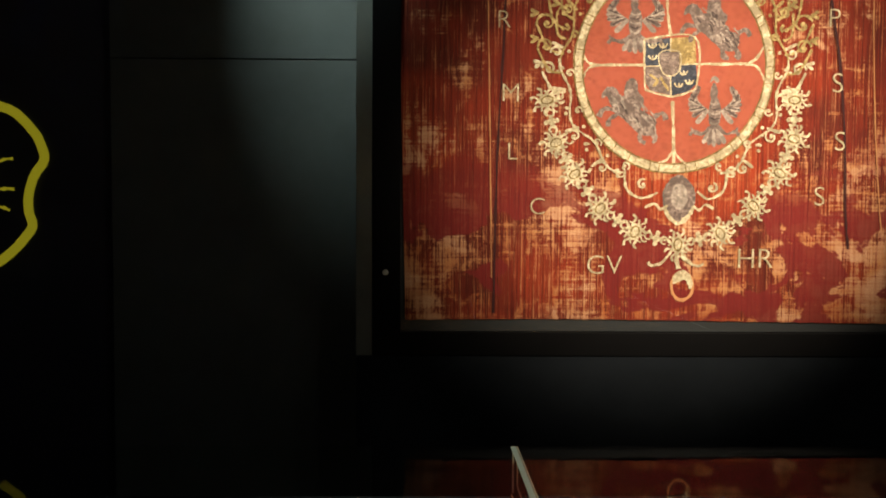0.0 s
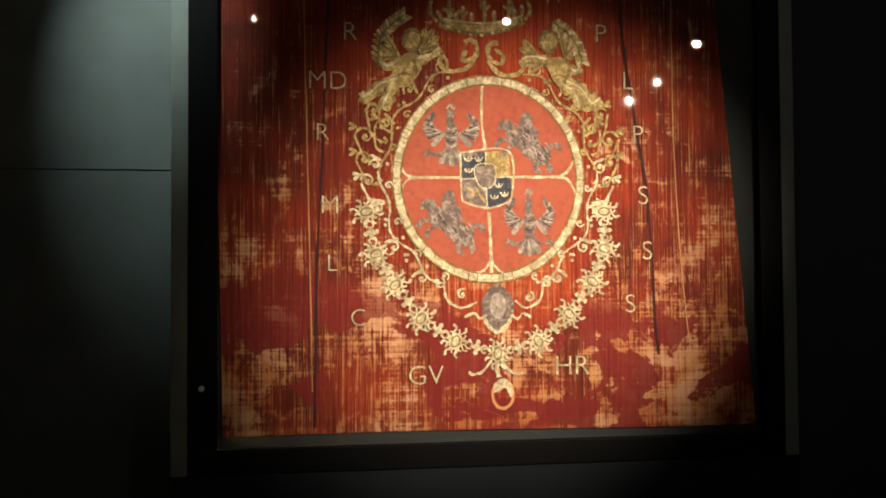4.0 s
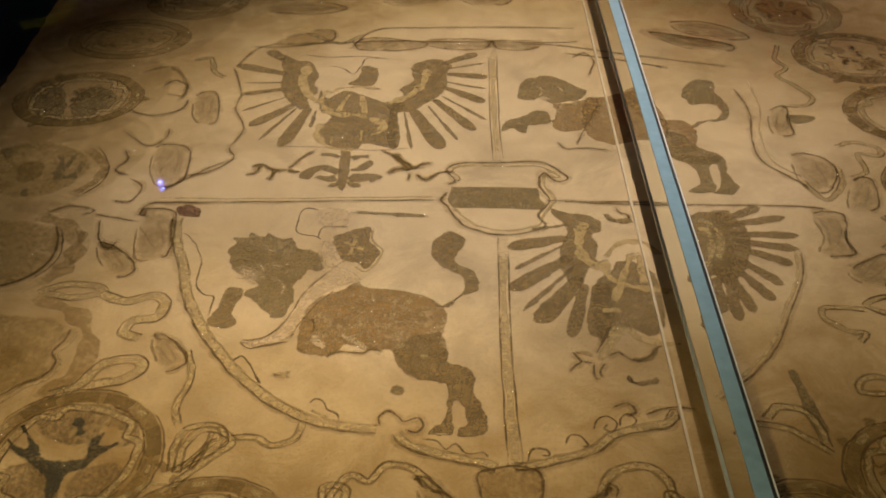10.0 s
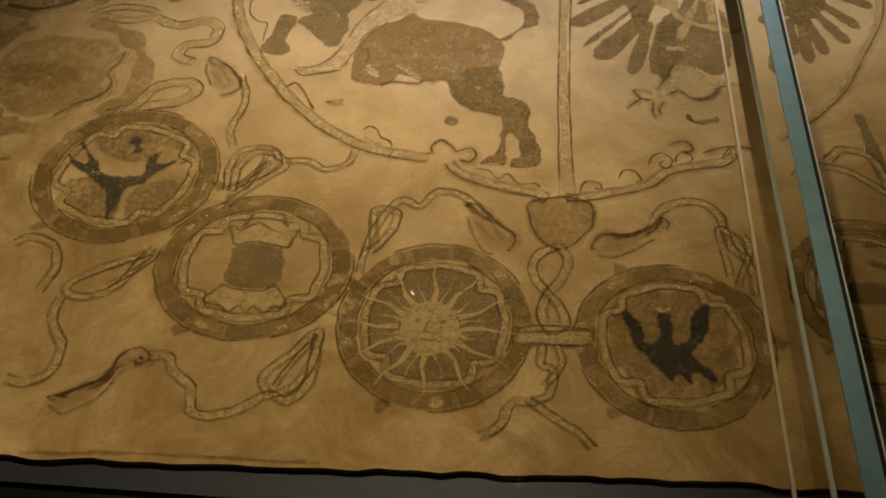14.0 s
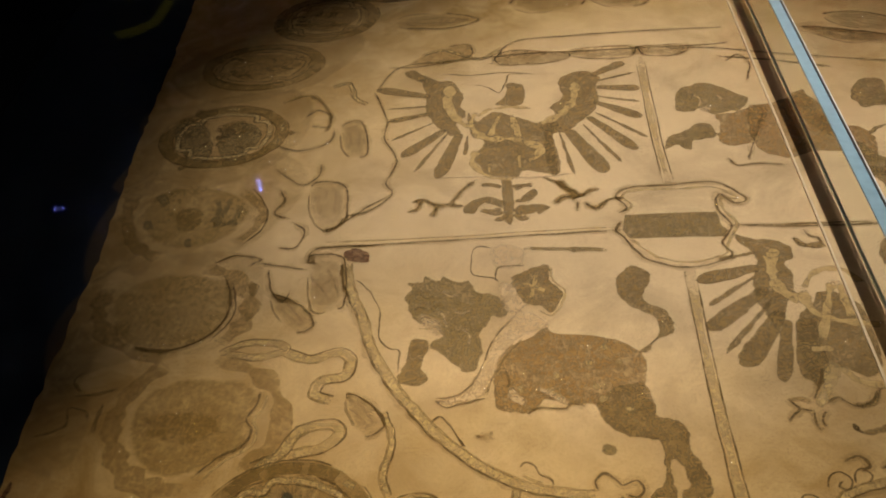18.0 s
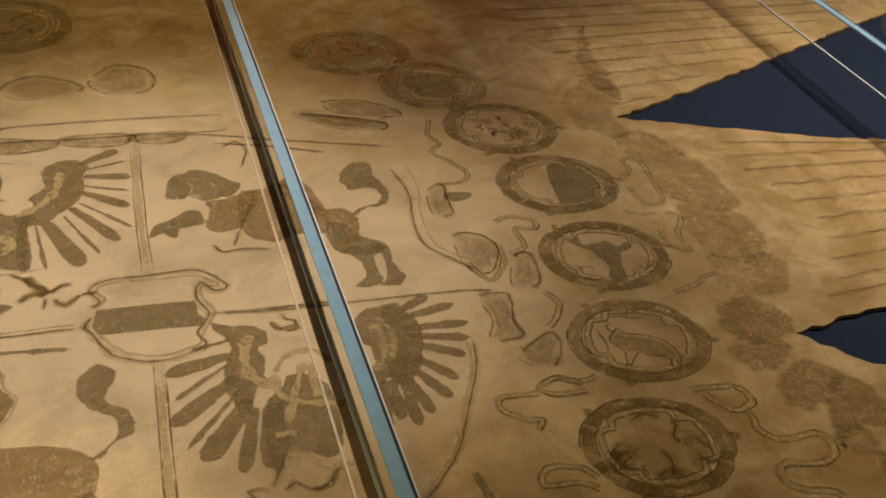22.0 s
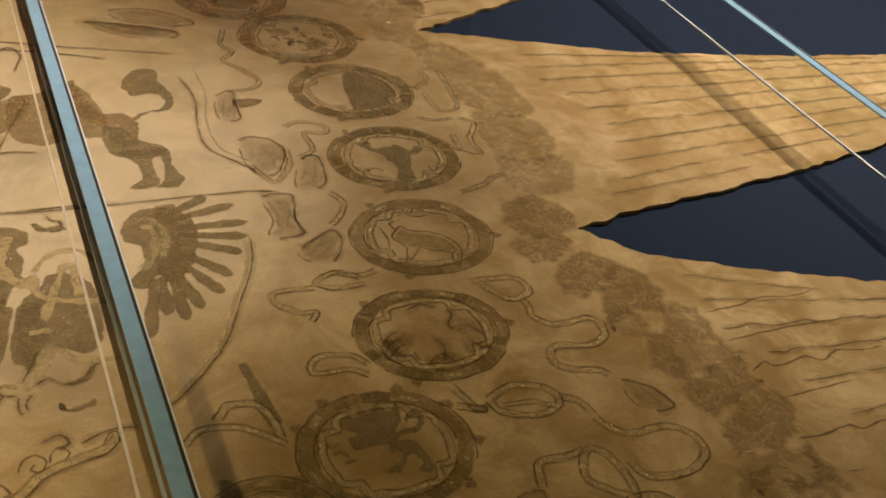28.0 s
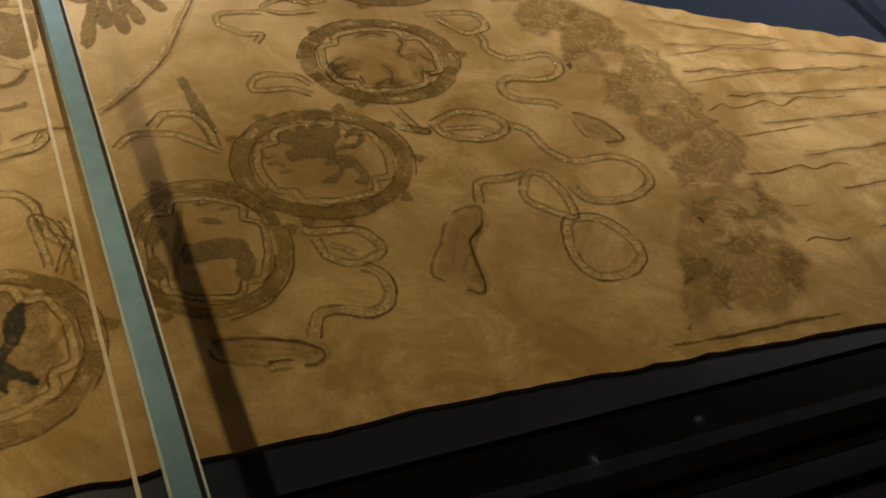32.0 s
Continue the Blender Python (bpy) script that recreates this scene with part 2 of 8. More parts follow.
def structure(ob, label, category):
    return tagged(ob, label, category, kind="structure")


def empty(name, at, label, category, group=""):
    ob = new(name)
    ob.location = at
    return tagged(ob, label, category, group)


def keep(ob, parent):
    """Hang ob under parent without moving it."""
    ob.parent = parent
    ob.matrix_parent_inverse = Matrix.Translation(parent.location).inverted()
    return ob


# ---- the room ----
structure(box("floor", (-4.2, -5.2, -0.1), (5.2, 3.4, 0), FLOOR), "dark polished stone floor of a dim museum room", "floor")
structure(box("ceiling", (-4.2, -5.2, 4.1), (5.2, 3.4, 4.2), CEIL), "black painted ceiling of the museum room", "ceiling")
structure(box("wall_north", (-4.2, 2.95, 0), (5.2, 3.15, 4.1), WALL_DARK), "dark painted museum wall behind the hanging", "wall")
structure(box("wall_south", (-4.2, -5.2, 0), (5.2, -5.0, 4.1), WALL_DARK), "dark painted museum wall", "wall")
structure(box("wall_west", (-4.2, -5.0, 0), (-4.0, 2.95, 4.1), WALL_DARK), "dark painted museum wall", "wall")
structure(box("wall_east", (5.0, -5.0, 0), (5.2, 2.95, 4.1), WALL_DARK), "dark painted museum wall", "wall")

# ---- wall with the hanging ----
structure(box("trim", (-1.15, 2.90, 2.189), (-0.210, 2.945, 4.1), WALL), "grey-green wall panel lit from above", "panel")
structure(box("trim", (-1.15, 2.903, 0.0), (-0.210, 2.945, 2.185), WALL), "grey-green lower wall panel in shade", "panel")

showcase = empty("wall_showcase", (0.97, 2.8, 0), "tall dark wall showcase with black frame round a red hanging", "showcase")
FX0, FX1, FZ0, FZ1 = -0.151, 2.052, 1.106, 3.5
IX0, IX1, IZ0, IZ1 = -0.050, 1.962, 1.192, 3.4
keep(box("base_panel", (-0.208, 2.645, 0), (2.108, 2.945, FZ0), WALL_SHADED), showcase)
keep(box("side_panel", (-0.208, 2.645, FZ0), (FX0, 2.945, 4.1), SIDE_LIT), showcase)
keep(box("side_panel", (FX1, 2.645, FZ0), (2.108, 2.945, 4.1), SIDE_LIT), showcase)
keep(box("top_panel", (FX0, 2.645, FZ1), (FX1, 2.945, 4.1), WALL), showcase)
keep(box("frame_bottom", (FX0, 2.638, FZ0), (FX1, 2.70, IZ0), BLACK, bevel=0.003), showcase)
keep(box("frame_top", (FX0, 2.638, IZ1), (FX1, 2.70, FZ1), BLACK, bevel=0.003), showcase)
keep(box("frame_side", (FX0, 2.638, IZ0), (IX0, 2.70, IZ1), BLACK, bevel=0.003), showcase)
keep(box("frame_side", (IX1, 2.638, IZ0), (FX1, 2.70, IZ1), BLACK, bevel=0.003), showcase)
keep(box("mount_board", (IX0, 2.672, IZ0), (IX1, 2.70, IZ1), MOUNT), showcase)
pane = keep(box("pane", (IX0, 2.640, IZ0), (IX1, 2.646, IZ1), SHOW_GLASS), showcase)
pane.data.materials.append(CLEAR)
for face in pane.data.polygons:
    face.material_index = 0 if face.normal.y < -0.9 else 1
pane.visible_shadow = False

# ---- the table case ----
TX0, TX1, TY0, TY1 = -1.0, 3.4, -0.60, 1.86
case = empty("table_case", (1.2, 0.7, 0), "low navy table case with a jointed clear glass top", "display case")
keep(box("plinth", (TX0 + 0.08, TY0 + 0.08, 0), (TX1 - 0.08, TY1 - 0.08, 0.74), PLINTH, bevel=0.004), case)
keep(box("tray", (TX0, TY0, 0.74), (TX1, TY1, 0.826), PLINTH, bevel=0.006), case)
keep(box("front_groove", (TX0 + 0.02, -0.500, 0.826), (TX1 - 0.02, -0.462, 0.838), BLACK), case)
keep(box("front_rim", (TX0 + 0.01, TY0 + 0.025, 0.826), (TX1 - 0.01, -0.502, 0.846), RIM, bevel=0.003), case)
keep(box("front_strip", (TX0 + 0.02, -0.4595, 0.826), (TX1 - 0.02, -0.415, 0.8435), PLINTH), case)
keep(box("front_groove", (TX0 + 0.02, -0.552, 0.8462), (TX1 - 0.02, -0.538, 0.8480), BLACK), case)
keep(box("board", (TX0 + 0.02, -0.4145, 0.826), (TX1 - 0.02, TY1 - 0.03, 0.842), NAVY, bevel=0.002), case)


def slab(name, pts, z0, z1, material, parent, shine=Vector((0, 0, 1))):
    n = len(pts)
    v = [(x, y, z0) for x, y in pts] + [(x, y, z1) for x, y in pts]
    f = [tuple(range(n - 1, -1, -1)), tuple(range(n, 2 * n))]
    f += [(i, (i + 1) % n, n + (i + 1) % n, n + i) for i in range(n)]
    ob = link(name, v, f, material)
    if material in (GLASS, SHOW_GLASS):
        ob.data.materials.append(CLEAR)
        for face in ob.data.polygons:
            face.material_index = 0 if face.normal.dot(shine) > 0.9 else 1
    return keep(ob, parent)


J1A, J1B = (0.3300, TY0 + 0.02), (0.2925, 1.845)     # first joint, front and back
J2A, J2B = (1.4150, TY0 + 0.02), (1.5480, 1.845)     # second joint
GT = 0.012


def strip(a, b, half):
    d = (Vector(b) - Vector(a)).normalized()
    n = Vector((d.y, -d.x)) * half
    return [(a[0] - n.x, a[1] - n.y), (a[0] + n.x, a[1] + n.y), (b[0] + n.x, b[1] + n.y), (b[0] - n.x, b[1] - n.y)]


def shift(p, dx):
    return (p[0] + dx, p[1])


for pts in ([(TX0, TY0 + 0.02), shift(J1A, -0.0015), shift(J1B, -0.0015), (TX0, 1.845)],
            [shift(J1A, 0.0015), shift(J2A, -0.0015), shift(J2B, -0.0015), shift(J1B, 0.0015)],
            [shift(J2A, 0.0015), (TX1, TY0 + 0.02), (TX1, 1.845), shift(J2B, 0.0015)]):
    slab("top_pane", pts, GZ, GZ + GT, GLASS, case).visible_shadow = False
for a, b in ((J1A, J1B), (J2A, J2B)):
    back_end = tuple(Vector(b).lerp(Vector(a), 0.045))
    fin = slab("fin", strip(a, back_end, 0.0018), 0.8990, GZ - 0.001, GLASS, case)
    fin.visible_shadow = False
    slab("fin_edge", strip(a, back_end, 0.0017), 0.8955, 0.8988, POLISHED, case).visible_shadow = False
    slab("fin_end", strip(tuple(Vector(back_end) + Vector((0, 0.0005))), tuple(Vector(back_end) + Vector((0, 0.0035))), 0.0017), 0.8955, GZ - 0.001, POLISHED, case).visible_shadow = False
    slab("back_edge", strip((b[0], 1.8585), (b[0], 1.8605), 0.0022), 0.842, GZ + GT, POLISHED, case).visible_shadow = False
    # Bright caustic line on the cloth, stood in for by an added pale strip.
    if a == J1A:
        slab("caustic_strip", strip((a[0] - 0.0165, a[1]), (b[0] - 0.0075, b[1] - 0.03), 0.0016), 0.8515, 0.8545, CAUSTIC, case).visible_shadow = False
    slab("joint", strip(shift(a, -0.001), shift(b, -0.001), 0.0075), GZ + GT + 0.0005, GZ + GT + 0.0025, EDGE, case)
    slab("seal", strip(shift(a, 0.0082), shift(b, 0.0082), 0.0012), GZ + GT + 0.0006, GZ + GT + 0.0032, SEAL, case)
    slab("joint_edge", strip(shift(a, 0.0105), shift(b, 0.0105), 0.0008), GZ + GT + 0.0005, GZ + GT + 0.0024, POLISHED, case)
keep(box("front_trim", (TX0, TY0 + 0.004, 0.962), (TX1, TY0 + 0.019, GZ + GT + 0.003), BLACK, bevel=0.002), case)
back = slab("back_pane", [(TX0, 1.847), (TX1, 1.847), (TX1, 1.857), (TX0, 1.857)], 0.80, GZ + GT, GLASS, case)
back.visible_shadow = False

# ---- the cloth on the table ----
banner = empty("heraldic_banner", (0.6, 0.55, BZ), "worn tan silk swallow-tailed banner with brown heraldic painting, laid flat", "banner")


def zig(a, b, n, amp, seed):
    """A frayed edge from a to b."""
    r = random.Random(seed)
    d = Vector(b) - Vector(a)
    nrm = Vector((-d.y, d.x)).normalized()
    return [tuple(Vector(a) + d * (i / n) + nrm * (r.uniform(-amp, amp) if 0 < i < n else 0)) for i in range(n)]


T1, T2 = (0.971, 0.838), (0.946, 0.196)
def frayed(points, amp, seed):
    out = []
    for i, (a, b) in enumerate(zip(points, points[1:])):
        out += zig(a, b, max(3, int((Vector(b) - Vector(a)).length / 0.017)), amp, seed + i)
    return out


outline = (frayed([(-0.665, -0.452), (0.25, -0.418), (0.61, -0.421), (1.00, -0.443), (2.55, -0.50)], 0.002, 1)
           + frayed([(2.55, -0.50), (1.65, -0.115), (1.361, -0.030), (1.158, 0.053), (1.014, 0.118), T2], 0.0035, 20)
           + frayed([T2, (1.079, 0.225), (1.186, 0.236), (1.437, 0.278), (1.691, 0.327), (2.70, 0.56), (1.687, 0.655)], 0.0045, 40)
           + frayed([(1.687, 0.655), (1.36, 0.705), T1, (1.24, 0.965), (1.559, 1.124), (2.514, 1.61)], 0.0045, 60)
           + frayed([(2.514, 1.61), (1.96, 1.605), (1.0, 1.548), (0.1, 1.552), (-0.745, 1.555)], 0.002, 80)
           + frayed([(-0.745, 1.555), (-0.741, 1.40), (-0.692, 0.596), (-0.672, 0.37), (-0.657, -0.08), (-0.665, -0.452)], 0.003, 100))


def flat(name, pts, z, material, parent, thick=0.0):
    """A filled flat patch from its outline."""
    from mathutils.geometry import tessellate_polygon
    tris = tessellate_polygon([[Vector((x, y, 0)) for x, y in pts]])
    n = len(pts)
    v = [(x, y, z) for x, y in pts]
    f = []
    for t in tris:
        a, b, c = (Vector(pts[i]) for i in t)
        f.append(tuple(t) if (b - a).cross(c - a) > 0 else tuple(reversed(t)))
    if thick:
        v += [(x, y, z - thick) for x, y in pts]
        f += [(i, n + i, n + (i + 1) % n, (i + 1) % n) for i in range(n)]
    return keep(link(name, v, f, material), parent)


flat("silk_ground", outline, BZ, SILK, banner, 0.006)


# ---- painting on the banner ----


def paint_mat(name, lo, hi, wear=0.5, cover=1.0, gap=0.0, soft=0.5, vein=0.0):
    """Old thin paint: lies thinner towards its edge and is rubbed through to the silk in flecks."""
    mat, nt, b = nodes_of(name, 0.9, 0, 0.06)
    thread = noise_of(nt, 1.0, (60, 520, 1), 3, 0.7)
    mottle = noise_of(nt, 34, (1, 1.3, 1), 6, 0.68)
    c = ramp(nt, mottle, [(0.32, lo), (0.68, hi)])
    c = mix(nt, ramp(nt, thread, [(0.3, (0.78, 0.78, 0.78)), (0.7, (1.15, 1.15, 1.15))]), (0, 0, 0), c)
    nt.links.new(c, b.inputs["Base Color"])
    uv = nt.nodes.new("ShaderNodeUVMap")
    sep = nt.nodes.new("ShaderNodeSeparateXYZ")
    nt.links.new(uv.outputs[0], sep.inputs[0])

    def add(a, bsock, k):
        m = nt.nodes.new("ShaderNodeMath")
        m.operation = "MULTIPLY_ADD"
        nt.links.new(bsock, m.inputs[0])
        m.inputs[1].default_value = k
        nt.links.new(a, m.inputs[2])
        return m.outputs[0]

    total = add(sep.outputs[0], noise_of(nt, 1.0, (170, 430, 1), 4, 0.75), 1.2)
    total = add(total, noise_of(nt, 42, (1, 1.7, 1), 6, 0.7), 1.0)
    if gap:
        total = add(total, noise_of(nt, 17, (1, 1, 1), 3, 0.6), gap * 4.0)
    mid = 1.1 + gap * 2.0 + 0.70

    def span(sock, f0, f1, t0, t1):
        r = nt.nodes.new("ShaderNodeMapRange")
        r.interpolation_type = "SMOOTHSTEP"
        r.inputs["From Min"].default_value, r.inputs["From Max"].default_value = f0, f1
        r.inputs["To Min"].default_value, r.inputs["To Max"].default_value = t0, t1
        nt.links.new(sock, r.inputs["Value"])
        return r.outputs[0]

    def times(p, q):
        m = nt.nodes.new("ShaderNodeMath")
        m.operation = "MULTIPLY"
        nt.links.new(p, m.inputs[0])
        nt.links.new(q, m.inputs[1])
        return m.outputs[0]

    lies = span(total, mid - soft * 0.5, mid + soft * 0.5, 0.0, cover)
    # rubbed threads: fine crosswise flecks, and larger thin places
    lies = times(lies, span(noise_of(nt, 1.0, (190, 120, 1), 4, 0.62, 0.6), 0.44, 0.64, 1.0, 1.0 - wear))
    lies = times(lies, span(noise_of(nt, 30, (1, 1, 1), 6, 0.7), 0.46, 0.70, 1.0, 1.0 - wear))
    if vein:
        # pale cracks where the silk has split
        rid = nt.nodes.new("ShaderNodeMath")
        rid.operation = "SUBTRACT"
        nt.links.new(noise_of(nt, 30, (1, 1, 1), 4, 0.62, 1.4), rid.inputs[0])
        rid.inputs[1].default_value = 0.5
        away = nt.nodes.new("ShaderNodeMath")
        away.operation = "ABSOLUTE"
        nt.links.new(rid.outputs[0], away.inputs[0])
        lies = times(lies, span(away.outputs[0], 0.0, 0.045, 1.0 - vein, 1.0))
    nt.links.new(lies, b.inputs["Alpha"])
    return mat


INK = paint_mat("brown_painted_line", (0.110, 0.064, 0.020), (0.185, 0.108, 0.036), 0.28, 0.78, 0.30, 0.9)
BROWN = paint_mat("dark_brown_paint", (0.160, 0.102, 0.039), (0.258, 0.168, 0.067), 0.26, 0.85, 0.0, 0.7, 0.15)
GREYBROWN = paint_mat("grey_brown_paint", (0.152, 0.102, 0.040), (0.249, 0.170, 0.071), 0.28, 0.85, 0.0, 0.7, 0.18)
REDBROWN = paint_mat("red_brown_paint", (0.185, 0.108, 0.037), (0.294, 0.178, 0.066), 0.36, 0.84, 0.0, 0.7, 0.2)
GOLD = paint_mat("faded_gold_paint", (0.41, 0.28, 0.115), (0.56, 0.40, 0.185), 0.25, 0.62, 0.0, 0.8)
OLIVE = paint_mat("olive_brown_wash", (0.227, 0.130, 0.035), (0.330, 0.200, 0.059), 0.4, 0.5, 0.15, 1.1)
HALO = paint_mat("brown_halo_wash", (0.28, 0.17, 0.058), (0.37, 0.235, 0.085), 0.3, 0.24, 0.2, 1.3)
PALE = paint_mat("pale_body_paint", (0.52, 0.36, 0.19), (0.64, 0.46, 0.265), 0.3, 0.6, 0.1, 0.9)
RING = paint_mat("brown_ring_wash", (0.170, 0.102, 0.029), (0.268, 0.165, 0.050), 0.30, 0.60, 0.12, 1.0, 0.15)
FIELD = paint_mat("mottled_field_paint", (0.175, 0.110, 0.042), (0.288, 0.185, 0.074), 0.55, 0.66, 0.2, 1.0, 0.3)
PATCH = paint_mat("worn_brown_patch", (0.216, 0.128, 0.040), (0.330, 0.205, 0.071), 0.16, 0.50, 0.16, 1.5, 0.6)
DARKGREEN = paint_mat("dark_green_paint", (0.045, 0.04, 0.024), (0.085, 0.072, 0.042), 0.3, 0.92, 0.0, 0.7)
BLACKGREEN = paint_mat("blackened_paint", (0.025, 0.025, 0.019), (0.055, 0.05, 0.034), 0.3, 0.92, 0.0, 0.7)
RUST = paint_mat("rust_stain", (0.11, 0.05, 0.024), (0.17, 0.08, 0.04), 0.3, 0.8)
DARKPATCH = paint_mat("veined_brown_patch", (0.175, 0.105, 0.032), (0.278, 0.172, 0.059), 0.16, 0.60, 0.12, 1.4, 0.65)
OCHRE = paint_mat("ochre_worn_ground", (0.25, 0.150, 0.036), (0.33, 0.205, 0.056), 0.4, 0.52, 0.12, 1.2, 0.15)
GILDED = paint_mat("gold_paint_over_brown", (0.40, 0.27, 0.115), (0.50, 0.345, 0.155), 0.25, 0.84, 0.0, 0.6)
LAYER = 0.00022
count = [0]
BASE = [BZ]


def lift(layer):
    """Height of a painted layer; each patch lies a hair above the one before."""
    count[0] += 1
    return BASE[0] + 0.0004 + layer * LAYER + (count[0] % 40) * 0.000001


def smooth_line(pts, closed=False, step=6):
    p = [Vector(q) for q in pts]
    n = len(p)
    res = []
    for i in range(n if closed else n - 1):
        a, b, c, d = (p[(i + k) % n] if closed else p[min(max(i + k, 0), n - 1)] for k in (-1, 0, 1, 2))
        for k in range(step):
            t = k / step
            res.append(0.5 * (2 * b + (c - a) * t + (2 * a - 5 * b + 4 * c - d) * t * t + (3 * b - a - 3 * c + d) * t ** 3))
    if not closed:
        res.append(p[-1].copy())
    return res


def charge(name, label):
    ob = new(name)
    ob.parent = banner
    ob.matrix_parent_inverse = Matrix.Translation(banner.location).inverted()
    return tagged(ob, label)


def paint(name, verts, faces, material, parent, cover):
    """A thin painted patch; its UV holds how thick the paint lies."""
    ob = link(name, verts, faces, material)
    me = ob.data
    uv = me.uv_layers.new(name="paint")
    idx = [0] * len(me.loops)
    me.loops.foreach_get("vertex_index", idx)
    uv.data.foreach_set("uv", [c for i in idx for c in (cover[i], 0.0)])
    ob.parent = parent
    return ob


def normals(line, closed):
    n, res = len(line), []
    for i in range(n):
        d = (line[(i + 1) % n] - line[i - 1]) if closed else (line[min(i + 1, n - 1)] - line[max(i - 1, 0)])
        d = d.normalized() if d.length > 1e-6 else Vector((1, 0))
        res.append(Vector((-d.y, d.x)))
    return res


def stroke(name, pts, width, material, parent, closed=False, layer=2.4, even=False):
    """A brushed line that swells and thins along its way, thin at its borders; ink has bled into the silk."""
    if material is INK and width > 0.0037 and BASE[0] > 0:
        stroke("bled_ink", pts, width * 2.7, HALO, parent, closed, layer - 1.2)
    line = smooth_line(pts, closed)
    line = [q + Vector((noise.noise((q.x * 70, q.y * 70, 5.1)), noise.noise((q.x * 70, q.y * 70, 8.3)))) * 0.0016 for q in line]
    n, z = len(line), lift(layer + (0.5 if material is INK else 0))
    v, f, c = [], [], []
    for i, (q, s) in enumerate(zip(line, normals(line, closed))):
        h = width * 0.5 * (1.0 + 0.9 * noise.noise((q.x * 55, q.y * 55, count[0])))
        h = width * 0.5 if even else max(h, width * 0.25)
        h = h * (0.66 if material is INK else 1.05) + 0.0005
        core = max(h - 0.0028, h * 0.5)
        full = 0.55 if not closed and (i < 2 or i > n - 3) else 1.0
        v += [(*(q + s * k), z) for k in (h, core, -core, -h)]
        c += [0.0, full, full, 0.0]
    for i in range(n if closed else n - 1):
        j = (i + 1) % n
        f += [(4 * i + k, 4 * i + k + 1, 4 * j + k + 1, 4 * j + k) for k in range(3)]
    return paint(name, v, f, material, parent, c)


def beside(line, closed, off):
    return [(p.x + s.x * off, p.y + s.y * off) for p, s in zip(line, normals(line, closed))]


def cord(name, pts, width, parent, closed=False):
    """A painted cord: a pale ribbon between two thin brown lines."""
    line = smooth_line(pts, closed, 3)
    stroke(name, pts, width * 1.5, GOLD, parent, closed, 1.7)
    for side, w, mat in ((1, 0.0036, INK), (-1, 0.0028, RING)):
        stroke(name + "_line", beside(line, closed, side * width * 0.75), w, mat, parent, closed)


def band(name, pts, width, parent):
    """The shield's rim: a gold ribbon between a firm outer line and a fainter inner one."""
    line = smooth_line(pts, False, 4)
    stroke(name, pts, width * 1.15, GOLD, parent, False, 1.7, True)
    stroke(name + "_line", beside(line, False, -width * 0.55), 0.0042, INK, parent)
    stroke(name + "_line", beside(line, False, width * 0.55), 0.0030, RING, parent)


def fill(name, line, z, material, parent, rim=0.0028):
    """A filled patch whose paint thins out over a narrow rim."""
    from mathutils.geometry import tessellate_polygon
    n = len(line)
    area = sum(line[i - 1].cross(line[i]) for i in range(n))
    s = 1 if area > 0 else -1
    nr = normals(line, True)
    inner = [q + r * s * rim for q, r in zip(line, nr)]
    outer = [q - r * s * rim * 0.45 for q, r in zip(line, nr)]
    f = []
    for t in tessellate_polygon([[Vector((q.x, q.y, 0)) for q in inner]]):
        a, b, c = (inner[i] for i in t)
        f.append(tuple(t) if (b - a).cross(c - a) > 0 else tuple(reversed(t)))
    for i in range(n):
        j = (i + 1) % n
        f.append((n + i, n + j, j, i) if s > 0 else (i, j, n + j, n + i))
    v = [(q.x, q.y, z) for q in inner] + [(q.x, q.y, z) for q in outer]
    return paint(name, v, f, material, parent, [1.0] * n + [0.0] * n)


def rough_edge(line, amp, freq):
    n = len(line)
    res = []
    for q, s in zip(line, normals(line, True)):
        k = noise.noise((q.x * freq, q.y * freq, 3.7)) + 0.5 * noise.noise((q.x * freq * 3, q.y * freq * 3, 1.2))
        res.append(q + s * amp * k)
    return res


def blob(name, pts, material, parent, layer=1, soft=True):
    line = smooth_line(pts, True, 8) if soft else [Vector(q) for q in pts]
    big = material in (PATCH, DARKPATCH)
    if big:
        mid = sum(line, Vector((0, 0))) / len(line)
        line = [mid + (q - mid) * 1.12 for q in line]
    line = rough_edge(line, 0.009 if big else 0.0026, 55 if big else 95) if soft else line
    return fill(name, line, lift(layer), material, parent, 0.006 if big or material in (OLIVE, HALO, PALE, OCHRE) else 0.0028)


def disc(name, at, r, material, parent, layer):
    line = [Vector((at[0] + r * math.cos(a), at[1] + r * math.sin(a))) for a in (i * math.tau / 20 for i in range(20))]
    return fill(name, rough_edge(line, r * 0.15, 80), lift(layer), material, parent, min(0.0028, r * 0.4))


def feather(name, root, tip, width, material, parent):
    """One long plume: narrow at the root, widest near its blunt tip."""
    a, b = Vector(root), Vector(tip)
    d = b - a
    s = Vector((-d.y, d.x)).normalized() * width * 0.5
    shape = ((0, 0.55), (0.3, 0.8), (0.6, 0.98), (0.82, 1.0), (0.94, 0.72), (1.0, 0.2))
    side = [a + d * t + s * w for t, w in shape] + [a + d * t - s * w for t, w in reversed(shape)]
    return fill(name, rough_edge(smooth_line(side, True, 4), 0.0018, 110), lift(1.4), material, parent, min(0.0026, width * 0.25))


